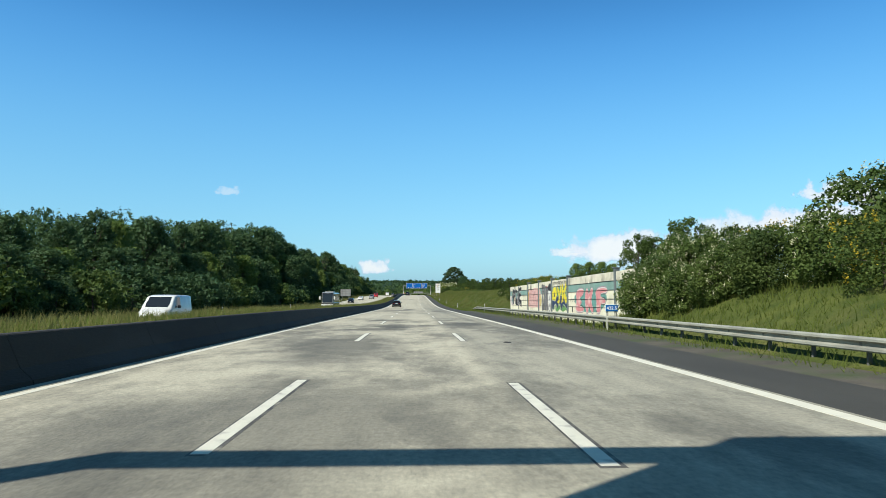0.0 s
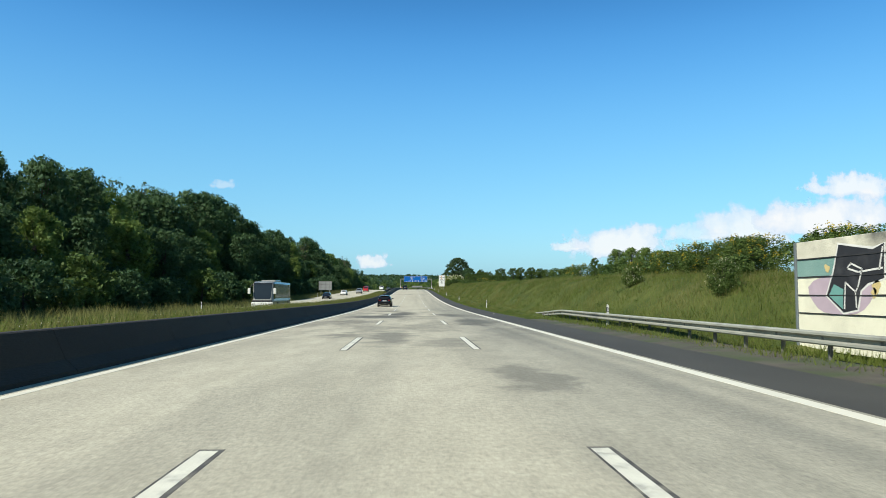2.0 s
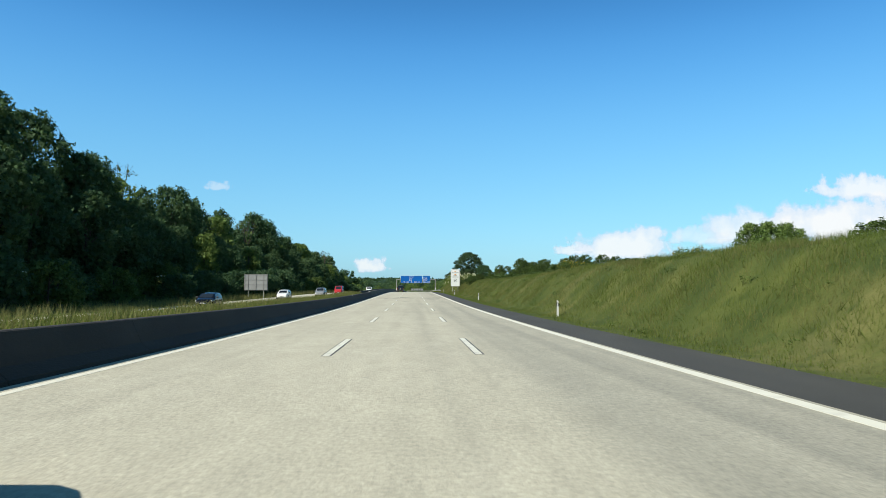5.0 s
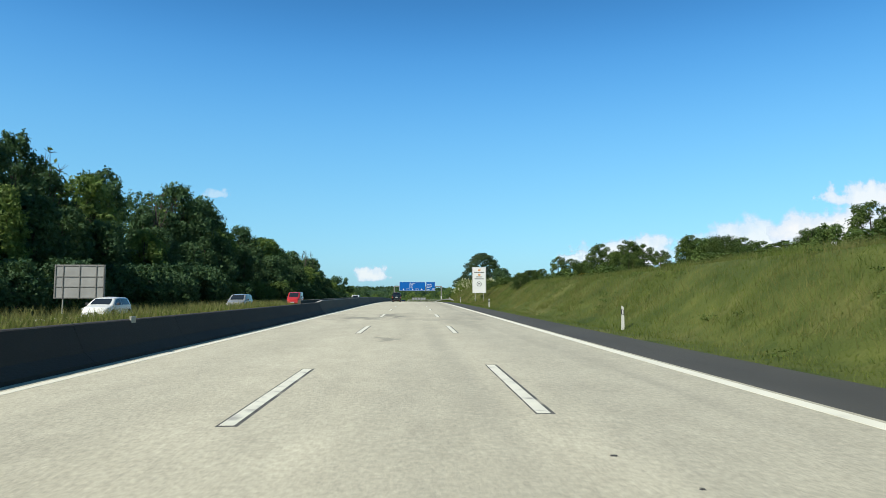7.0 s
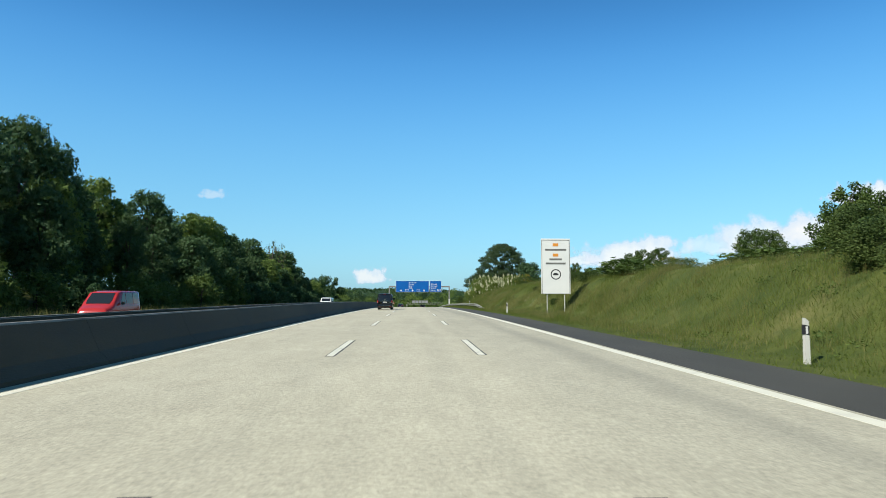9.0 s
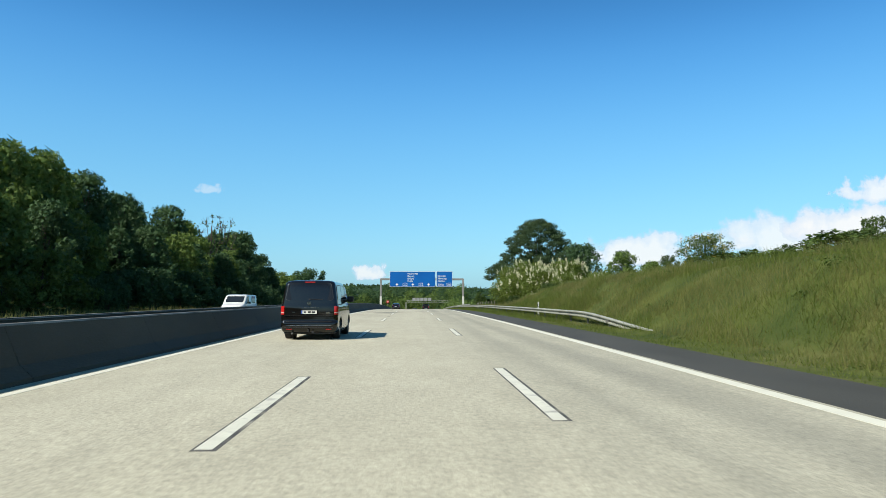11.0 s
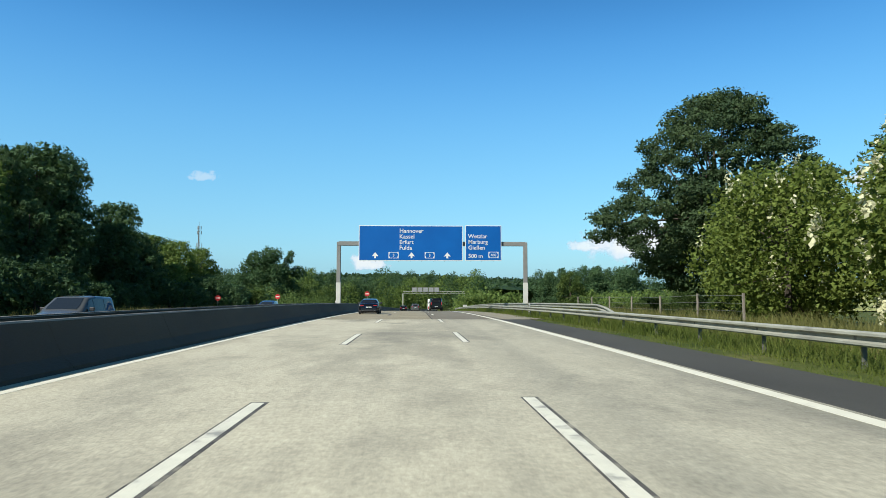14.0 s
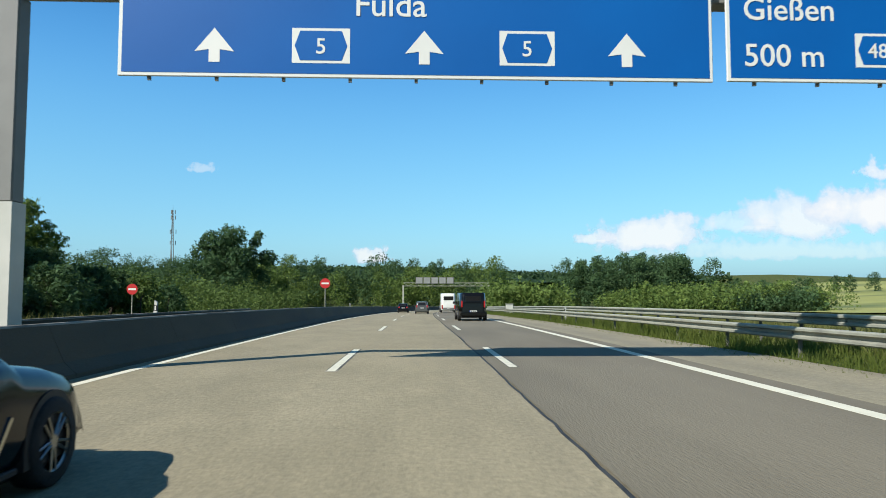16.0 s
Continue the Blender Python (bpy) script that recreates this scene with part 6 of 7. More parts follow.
blades("embankment_grass", 180000, 8.4, 15.6, 74, 425, 0.05, 0.22, 0.009, M["grass_blade"], "long green grass on the embankment", 31)
blades("embankment_dry_grass", 110000, 8.6, 15.6, 74, 425, 0.08, 0.30, 0.008, M["dry_blade"], "pale dry grass in drifts on the embankment", 45, clump=5.0)
blades("embankment_soft_grass", 110000, 9.6, 16.5, 79, 316, 0.12, 0.4, 0.009, M["grass_blade"], "soft green grass in tufts on the embankment", 49, clump=9.0)
blades("embankment_seed_grass", 90000, 9.6, 16.5, 79, 316, 0.14, 0.42, 0.007, M["dry_blade"], "pale seeding grass in tufts on the embankment", 50, clump=3.0)
blades("embankment_tall_grass", 70000, 9.0, 16.5, 316, 425, 0.16, 0.5, 0.009, M["grass_blade"], "tall soft green grass on the unmown slope", 47, clump=9.0)
blades("embankment_pale_grass", 90000, 9.0, 16.5, 316, 425, 0.2, 0.56, 0.007, M["dry_blade"], "tall pale seeding grass on the unmown slope", 48, clump=3.0)
rng = np.random.default_rng(58)
umbels = []
for k in range(70):
    x, y = rng.normal(12.1, 0.35), rng.choice((346.0, 349.2)) + rng.normal(0, 0.7)
    umbels.append((x, y, ground_z(x, y) + rng.uniform(0.25, 0.42), 0.035, 0.035, 0.015))
v, f = leaf_quads(rng, umbels, 900, 0.014, 0.3)
tagged(new("meadow_flowers", fast_mesh("meadow_flowers", v, f, M["blossom"])), "small white meadow flowers in the slope grass", "flowers", kind="stuff")
rng = np.random.default_rng(55)
wb = []
for k in range(260):
    y = rng.uniform(84, 425)
    x = 8.8 + 6.0 * rng.random()
    r = rng.uniform(0.1, 0.3)
    wb.append((x, y, ground_z(x, y) + r * 0.3, r * 2.2, r * 2.2, r * 0.7))
v, f = leaf_quads(rng, wb, 26000, 0.036, 0.9)
tagged(new("slope_weeds", fast_mesh("slope_weeds", v, f, M["leaf_mid"])), "leafy weeds scattered through the embankment grass", "weeds", kind="stuff")
blades("verge_grass", 26000, 7.65, 9.4, 104, 560, 0.06, 0.2, 0.014, M["grass_blade"], "short green grass along the hard shoulder", 32)
blades("slope_grass", 22000, 9.9, 15.5, -10, 80, 0.1, 0.4, 0.02, M["grass_blade"], "long green grass on the slope by the noise wall", 35)
blades("rail_weeds", 6000, 8.3, 10.6, -10, 104, 0.08, 0.42, 0.018, M["grass_blade"], "scattered weeds under the guard rail", 36)
blades("rail_grass", 52000, 8.5, 11.2, 380, 600, 0.16, 0.52, 0.014, M["grass_blade"], "green grass under the guard rails", 38)
blades("meadow_grass", 34000, 10.6, 17.5, 415, 560, 0.3, 0.85, 0.022, M["dry_blade"], "tall pale meadow grass behind the guard rail", 37)
blades("median_green_grass", 60000, -11.1, -7.3, -20, 264, 0.10, 0.34, 0.016, M["grass_blade"], "dense green grass on the median", 43)
blades("median_grass", 60000, -11.1, -7.3, -20, 264, 0.12, 0.45, 0.014, M["dry_blade"], "tall yellowish grass on the median", 33)
blades("median_grass_ahead", 22000, -11.1, -7.4, 500, 700, 0.1, 0.5, 0.03, M["grass_blade"], "green grass behind the median barrier ahead", 46)
blades("far_verge_grass", 22000, -31, -25.1, -20, 560, 0.4, 1.0, 0.035, M["dry_blade"], "tall grass on the verge below the forest", 34)

# ---- clouds low over the horizon ----
def cloud_material(name, seed, puff, thick):
    m = bpy.data.materials.new(name)
    m.use_nodes = True
    nt = m.node_tree
    n, l = nt.nodes, nt.links
    n.clear()
    tc = n.new("ShaderNodeTexCoord")
    mp = n.new("ShaderNodeMapping")
    mp.inputs["Location"].default_value = (seed, 0, seed * 0.7)
    l.new(tc.outputs["Object"], mp.inputs[0])
    no = n.new("ShaderNodeTexNoise")
    no.inputs["Scale"].default_value = puff
    no.inputs["Detail"].default_value = 9
    no.inputs["Roughness"].default_value = 0.56
    l.new(mp.outputs[0], no.inputs["Vector"])
    sep = n.new("ShaderNodeSeparateXYZ")
    l.new(tc.outputs["Generated"], sep.inputs[0])

    def op(kind, a, b):
        q = n.new("ShaderNodeMath")
        q.operation = kind
        for i, val in enumerate((a, b)):
            if isinstance(val, (int, float)):
                q.inputs[i].default_value = val
            else:
                l.new(val, q.inputs[i])
        return q.outputs[0]
    u = op("SUBTRACT", op("MULTIPLY", sep.outputs[0], 2.0), 1.0)
    w = op("SUBTRACT", op("MULTIPLY", sep.outputs[2], 2.0), 0.75)
    w = op("MAXIMUM", w, op("MULTIPLY", w, -2.2))
    reach = op("SQRT", op("ADD", op("MULTIPLY", u, u), op("MULTIPLY", w, w)), 0.0)
    dens = op("ADD", op("SUBTRACT", 0.86, reach), op("MULTIPLY", op("SUBTRACT", no.outputs["Fac"], 0.5), 1.9))
    mr = n.new("ShaderNodeMapRange")
    mr.inputs[1].default_value, mr.inputs[2].default_value, mr.inputs[4].default_value = 0.08, 0.28, thick
    l.new(dens, mr.inputs[0])
    mc = n.new("ShaderNodeMapRange")
    mc.inputs[1].default_value, mc.inputs[2].default_value = 0.05, 0.55
    l.new(dens, mc.inputs[0])
    ra = n.new("ShaderNodeValToRGB")
    # Lit white cores and greyer thin edges are painted into the emission colour.
    ra.color_ramp.elements[0].color = (0.35, 0.45, 0.57, 1)
    ra.color_ramp.elements[1].color = (0.57, 0.58, 0.585, 1)
    l.new(mc.outputs[0], ra.inputs[0])
    em = n.new("ShaderNodeEmission")
    l.new(ra.outputs[0], em.inputs[0])
    tr = n.new("ShaderNodeBsdfTransparent")
    mx = n.new("ShaderNodeMixShader")
    l.new(mr.outputs[0], mx.inputs[0])
    l.new(tr.outputs[0], mx.inputs[1])
    l.new(em.outputs[0], mx.inputs[2])
    out = n.new("ShaderNodeOutputMaterial")
    l.new(mx.outputs[0], out.inputs[0])
    return m


# centre sideways, centre height, width, height, opacity; the 1500 wide one is horizon haze
for k, (cx, cz, wid, hei, thick) in enumerate(((1120, 265, 560, 230, 0.85), (845, 258, 210, 80, 0.7), (1800, 340, 560, 300, 0.8), (1530, 330, 380, 130, 0.45), (2260, 400, 720, 320, 0.95), (2420, 590, 560, 170, 0.85), (-215, 170, 170, 105, 0.8), (1750, 200, 1500, 130, 0.35), (-1000, 580, 140, 60, 0.35))):
    w = thing("cloud", "pale cloud and haze on a glowing card low over the horizon", "cloud", "clouds", "structure", at=(cx, 3700, 0))
    a, b, z0, z1 = -wid * 0.7, wid * 0.7, cz - hei * 0.6, cz + hei * 0.85
    me = mesh_of("cloud", [(a, 0, z0), (b, 0, z0), (b, 1, z1), (a, 1, z1)], [(0, 1, 2, 3)], cloud_material("cloud_glow", 13.0 + 900 * k, 1.6 / hei, thick))
    ob = part("vapour", me, None, w)
    ob.visible_shadow = False

# ---- vehicles ----
class Shape:
    """A car body's outline: top line and half-widths along its length, from the tail (y = 0) to the nose."""

    def __init__(self, length, half, belt, low, top, roof_in=0.2):
        self.length, self.half, self.belt, self.low, self.roof_in = length, half, belt, low, roof_in
        self.ty = [p[0] for p in top]
        self.tz = [p[1] for p in top]

    def top(self, y):
        return float(np.interp(y, self.ty, self.tz))

    def side(self, y):
        """Half-width at the waist: the plan tapers towards nose and tail."""
        e = min(y, self.length - y)
        return self.half * (1 - 0.16 * (1 - smooth01(e, 0, 0.55)) - 0.03 * (1 - smooth01(e, 0.4, 1.5)))

    def section(self, y):
        zt, w = self.top(y), self.side(y)
        zl = self.low
        zb = min(self.belt, zt - 0.05)
        over = max(0.0, zt - self.belt)
        wt = w - self.roof_in * min(1, over / 0.5) - 0.05
        cabin = [(w * 0.985, zb - 0.06), (w * 0.965, zb), (wt + 0.03, zt - 0.07), (wt - 0.05, zt - 0.015), (wt * 0.6, zt), (0, zt + 0.008)]
        d = min(0.3, (zt - zl) * 0.5)
        hood = [(w * 0.99, zt - d * 0.75), (w * 0.965, zt - d * 0.42), (w * 0.90, zt - d * 0.17), (w * 0.78, zt - d * 0.05), (w * 0.45, zt), (0, zt + 0.012)]
        k = smooth01(over, 0.02, 0.3)
        upper = [(a * (1 - k) + c * k, b * (1 - k) + e * k) for (a, b), (c, e) in zip(hood, cabin)]
        return [(0, zl), (w * 0.88, zl), (w * 0.97, zl + 0.08), (w, zl + (min(zb, upper[0][1]) - zl) * 0.45)] + upper

    def waist(self, y, f):
        """A point on the side glass: f = 0 at the waistline, 1 at the roof rail."""
        s = self.section(y)
        (x0, z0), (x1, z1) = s[5], s[6]
        return x0 + (x1 - x0) * f, z0 + (z1 - z0) * f


def body_mesh(sh, material):
    ys = sorted(set([0.0, sh.length] + list(sh.ty) + [sh.length * k / 26 for k in range(27)]))
    verts, faces = [], []
    rows = []
    for y in ys:
        s = sh.section(y)
        left = [(-x, y, z) for x, z in s[1:-1]][::-1]
        right = [(x, y, z) for x, z in s]
        ring = [(0, y, s[-1][1])] + left + right[:-1]
        rows.append(ring)
    n = len(rows[0])
    for r in rows:
        verts += r
    for i in range(len(rows) - 1):
        for j in range(n):
            k = (j + 1) % n
            faces.append((i * n + j, i * n + k, (i + 1) * n + k, (i + 1) * n + j))
    faces.append(tuple(range(n))[::-1])
    faces.append(tuple((len(rows) - 1) * n + j for j in range(n)))
    bm = bmesh.new()
    vs = [bm.verts.new(v) for v in verts]
    for f in faces:
        bm.faces.new([vs[i] for i in f])
    return bm_mesh("body", bm, material, True)


def side_glass(sh, y0, y1, sx, f0=0.06, f1=0.92, slant0=0.0, slant1=0.0, off=0.008):
    """A pane on one flank. slant: metres by which its upper corners lie further in."""
    verts, faces = [], []
    n = 6
    for i in range(n + 1):
        for f in (0, 1):
            ya = y0 + (slant0 if f else 0)
            yb = y1 - (slant1 if f else 0)
            y = ya + (yb - ya) * i / n
            x, z = sh.waist(y, f0 if f == 0 else f1)
            verts.append((sx * (x + off), y, z))
    for i in range(n):
        q = (2 * i, 2 * i + 2, 2 * i + 3, 2 * i + 1)
        faces.append(q if sx > 0 else q[::-1])
    return mesh_of("pane", verts, faces, M["glass_dark"], True)


def top_glass(sh, y0, y1, inset, material=None, off=0.01, xs=(-1, 1)):
    """A pane on the sloping top line: tailgate window or windscreen."""
    verts, faces = [], []
    n = 6
    sgn = 1 if sh.top(y1) < sh.top(y0) else -1
    for i in range(n + 1):
        y = y0 + (y1 - y0) * i / n
        s = sh.section(y)
        w = min(s[7][0], s[5][0]) - inset
        for f in range(5):
            u = xs[0] + (xs[1] - xs[0]) * f / 4
            verts.append((w * u, y + sgn * off, sh.top(y) + off * 0.6))
    for i in range(n):
        for f in range(4):
            faces.append((i * 5 + f, i * 5 + f + 1, (i + 1) * 5 + f + 1, (i + 1) * 5 + f))
    return mesh_of("pane", verts, faces, material or M["glass_dark"], True)


_WHEELS = {}


def wheel_meshes(r, w):
    key = (r, w)
    if key not in _WHEELS:
        prof = [(r * 0.66, -w / 2), (r * 0.93, -w / 2), (r * 0.985, -w * 0.4), (r, -w * 0.25), (r, w * 0.25), (r * 0.985, w * 0.4), (r * 0.93, w / 2), (r * 0.66, w / 2)]
        n = 28
        verts = [(x, p * math.cos(2 * math.pi * k / n), p * math.sin(2 * math.pi * k / n)) for k in range(n) for p, x in prof]
        m_ = len(prof)
        faces = [(k * m_ + j, k * m_ + j + 1, ((k + 1) % n) * m_ + j + 1, ((k + 1) % n) * m_ + j) for k in range(n) for j in range(m_ - 1)]
        tyre = mesh_of("tyre", verts, faces, M["rubber"], True)
        bm = bmesh.new()
        tube((w * 0.38, 0, 0), (w * 0.46, 0, 0), r * 0.17, sides=14, bm=bm)
        for s in range(10):
            a = 2 * math.pi * s / 10
            o = 0.035 if s % 2 else -0.035
            ca, sa = math.cos(a), math.sin(a)
            tube((w * 0.42, r * 0.12 * ca, r * 0.12 * sa), (w * 0.44, r * 0.67 * ca - o * sa, r * 0.67 * sa + o * ca), r * 0.04, r * 0.03, 5, bm)
        for k in range(n):
            a, b = 2 * math.pi * k / n, 2 * math.pi * (k + 1) / n
            vs = [bm.verts.new((x, q * r * math.cos(t), q * r * math.sin(t))) for x, q, t in ((w * 0.49, 0.70, a), (w * 0.49, 0.70, b), (w * 0.40, 0.62, b), (w * 0.40, 0.62, a))]
            bm.faces.new(vs)
        rim = bm_mesh("rim", bm, M["rim"])
        hub = bm_mesh("wheel_well", tube((-w * 0.3, 0, 0), (w * 0.02, 0, 0), r * 0.62, sides=20), M["black"])
        _WHEELS[key] = (tyre, rim, hub)
    return _WHEELS[key]


def add_wheel(car, x, y, r, w):
    tyre, rim, hub = wheel_meshes(r, w)
    turn = 0 if x > 0 else 180
    e = new("wheel", tyre)
    e.parent = car
    e.matrix_basis = pose(x, y, r, 0, 0, turn)
    part("rim", rim, None, e)
    part("brake_disc", hub, None, e)
    return e


def arch_patch(sh, y, r, sx):
    """A black patch laid on the flank in place of the shaded wheel opening."""
    n = 16
    bm = bmesh.new()
    pts = [(y + r * 1.14 * math.cos(math.pi * k / n), r + r * 1.14 * math.sin(math.pi * k / n)) for k in range(n + 1)]
    pts = [(y + r * 1.14, sh.low)] + pts + [(y - r * 1.14, sh.low)]
    vs = [bm.verts.new((sx * (sh.side(a) + 0.003), a, b)) for a, b in pts]
    ws = [bm.verts.new((sx * (sh.half - 0.12), a, b)) for a, b in pts]
    bm.faces.new(vs)
    for k in range(len(pts) - 1):
        bm.faces.new((vs[k], vs[k + 1], ws[k + 1], ws[k]))
    return bm


def number_plate(car, y, z, w=0.52, face=-1):
    p = part("number_plate", box(-w / 2, w / 2, min(y, y + 0.012 * face), max(y, y + 0.012 * face), z, z + 0.11), M["plate"], car, "white number plate")
    yy = y + 0.016 * face
    part("plate_strip", box(-w / 2, -w / 2 + 0.045, min(y, yy), max(y, yy), z, z + 0.11), M["plate_blue"], p)
    for a, b in ((-0.17, -0.1), (-0.03, 0.06), (0.09, 0.2)):
        part("plate_bar", box(a, b, min(y, yy), max(y, yy), z + 0.025, z + 0.085), M["black"], p)


def vehicle(name, label, category, sh, material, at, rz=0, wheel=0.33, axles=(0.9, 3.7), sides=(), rear=None, front=None, tails=None, heads=None, plate=0.6, bumper=True, mirrors=True, rear_glass_inset=0.1, extra=None, group=""):
    x, y, h = at
    x += S(y)
    car = thing(name, label, category, group, at=(x, y, Z(y) + h), rz=rz)
    car.rotation_euler = (math.atan((Z(y + 1) - Z(y - 1)) / 2) * (1 if rz == 0 else -1), 0, radians(rz))
    part("body", body_mesh(sh, material), None, car)
    part("underside", box(-sh.half * 0.85, sh.half * 0.85, 0.2, sh.length - 0.2, sh.low - 0.08, sh.low + 0.05, 0.02), M["black"], car)
    for sx in (-1, 1):
        for (y0, y1, s0, s1) in sides:
            part("side_window", side_glass(sh, y0, y1, sx, slant0=s0, slant1=s1), None, car)
        for ya in axles:
            part("wheel_arch", arch_patch(sh, ya, wheel, sx), M["black"], car)
            add_wheel(car, sx * (sh.side(ya) - 0.075), ya, wheel, 0.22)
        if mirrors:
            my = mirrors if isinstance(mirrors, float) else sh.length * 0.66
            part("wing_mirror", box(sx * (sh.half + 0.02) - 0.02 if sx > 0 else -sh.half - 0.2, sh.half + 0.2 if sx > 0 else -sh.half + 0.0, my, my + 0.1, sh.belt + 0.0, sh.belt + 0.17, 0.03, 2), M["black"], car)
    if rear:
        part("rear_window", top_glass(sh, rear[0], rear[1], rear_glass_inset), None, car)
    if front:
        part("windscreen", top_glass(sh, front[0], front[1], 0.1, M["glass_clear"]), None, car)
    if tails:
        for sx in (-1, 1):
            z0, z1, w, dy = tails
            xs = sorted((sx * (sh.side(0.12) - w), sx * (sh.side(0.12) + 0.012)))
            part("tail_light", box(xs[0], xs[1], dy - 0.03, dy + 0.16, z0, z1, 0.02, 2), M["tail_red"], car, "red tail light")
    if heads:
        for sx in (-1, 1):
            z0, z1, w, dy = heads
            xs = sorted((sx * (sh.side(sh.length - 0.3) - w), sx * (sh.side(sh.length - 0.3) + 0.005)))
            part("headlight", box(xs[0], xs[1] - 0.0, sh.length - dy - 0.2, sh.length - dy + 0.02, z0, z1, 0.03, 2), M["lamp_clear"], car, "clear headlight")
    if plate and plate > 0:
        number_plate(car, -0.02, plate)
    if heads:
        number_plate(car, sh.length + 0.02, 0.42, face=1)
    if bumper:
        part("rear_bumper", box(-sh.half * 0.9, sh.half * 0.9, -0.05, 0.12, sh.low + 0.05, sh.low + 0.3, 0.03, 2), material if bumper == 1 else M["black"], car)
    if extra:
        extra(car, sh)
    return car


ESTATE = Shape(4.93, 0.93, 0.98, 0.24, [(0.0, 0.62), (0.03, 0.98), (0.16, 1.06), (0.62, 1.40), (1.0, 1.46), (2.2, 1.49), (2.9, 1.44), (3.75, 1.02), (4.1, 0.97), (4.65, 0.82), (4.9, 0.66), (4.93, 0.5)], 0.22)
VAN = Shape(4.89, 0.95, 1.18, 0.26, [(0.0, 0.6), (0.02, 1.15), (0.16, 1.86), (0.28, 1.95), (1.2, 1.98), (2.9, 1.97), (3.35, 1.88), (4.15, 1.2), (4.75, 0.98), (4.86, 0.72), (4.89, 0.45)], 0.1)
COUPE = Shape(4.6, 0.92, 0.92, 0.2, [(0.0, 0.42), (0.02, 0.7), (0.07, 0.88), (0.2, 0.95), (0.55, 1.0), (1.2, 1.32), (2.0, 1.41), (2.7, 1.36), (3.35, 0.98), (3.85, 0.91), (4.2, 0.82), (4.42, 0.70), (4.55, 0.54), (4.6, 0.35)], 0.25)
MPV = Shape(4.6, 0.92, 1.02, 0.24, [(0.0, 0.6), (0.03, 1.05), (0.22, 1.5), (0.5, 1.62), (2.2, 1.67), (2.8, 1.6), (3.7, 1.05), (4.3, 0.9), (4.55, 0.7), (4.6, 0.5)], 0.16)
BOXVAN = Shape(5.9, 1.0, 1.2, 0.3, [(0.0, 0.6), (0.02, 1.2), (0.06, 1.8), (0.18, 1.97), (3.7, 2.0), (4.1, 1.92), (5.0, 1.25), (5.7, 1.05), (5.85, 0.7), (5.9, 0.5)], 0.06)
HATCH = Shape(4.2, 0.89, 0.95, 0.22, [(0.0, 0.6), (0.03, 0.98), (0.35, 1.36), (0.7, 1.46), (2.0, 1.49), (2.6, 1.4), (3.3, 0.98), (3.9, 0.85), (4.15, 0.66), (4.2, 0.45)], 0.2)


class VanShape:
    """A one-box van built up in level slices: height, half-width, tail and nose positions."""
    LEVELS = ((0.25, 0.86, 0.10, 4.70), (0.28, 0.90, 0.03, 4.80), (0.35, 0.93, -0.03, 4.87), (0.47, 0.943, -0.05, 4.90), (0.56, 0.946, -0.05, 4.90), (0.585, 0.947, -0.04, 4.90), (0.60, 0.947, -0.005, 4.89), (0.80, 0.951, 0.0, 4.85), (0.95, 0.951, 0.0, 4.76),
              (1.05, 0.949, 0.004, 4.52), (1.13, 0.945, 0.012, 4.28), (1.15, 0.936, 0.016, 4.24), (1.25, 0.925, 0.03, 4.08), (1.32, 0.915, 0.04, 4.0), (1.60, 0.875, 0.085, 3.70), (1.80, 0.845, 0.12, 3.48), (1.87, 0.825, 0.14, 3.40), (1.92, 0.785, 0.18, 3.30), (1.95, 0.72, 0.25, 3.14), (1.968, 0.60, 0.40, 2.85), (1.975, 0.40, 0.8, 2.4))

    def at(self, z):
        q = np.array(self.LEVELS)
        return [float(np.interp(z, q[:, 0], q[:, k])) for k in (1, 2, 3)]

    def rear(self, x, z):
        w, r, _ = self.at(z)
        return r + 0.05 * (x / w) ** 2

    def flank(self, y, z):
        w = self.at(z)[0]
        return w * (1 - 0.012 * ((y - 2.3) / 2.3) ** 2)

    def plan(self, z):
        """The outline of one slice, from the middle of the tail along one side to the middle of the nose."""
        w, r, n = self.at(z)
        c = min(0.14, w * 0.3)
        pts = [((w - c) * k / 5, self.rear((w - c) * k / 5, z)) for k in range(6)]
        a, m, e = pts[-1], (w * 0.996, r + 0.05), (self.flank(r + 0.2, z), r + 0.2)
        pts += [tuple((1 - t) ** 2 * a[i] + 2 * t * (1 - t) * m[i] + t * t * e[i] for i in (0, 1)) for t in (0.17, 0.34, 0.5, 0.67, 0.84, 1.0)]
        y1 = max(n - 0.62, r + 0.3)
        pts += [(self.flank(r + 0.2 + (y1 - r - 0.2) * k / 12, z), r + 0.2 + (y1 - r - 0.2) * k / 12) for k in range(1, 13)]
        a, m, e = pts[-1], (w * 0.985, n - 0.2), (w * 0.7, n - 0.09)
        pts += [tuple((1 - t) ** 2 * a[i] + 2 * t * (1 - t) * m[i] + t * t * e[i] for i in (0, 1)) for t in (0.25, 0.5, 0.75, 1.0)]
        return pts + [(w * 0.35, n - 0.02), (0.0, n)]


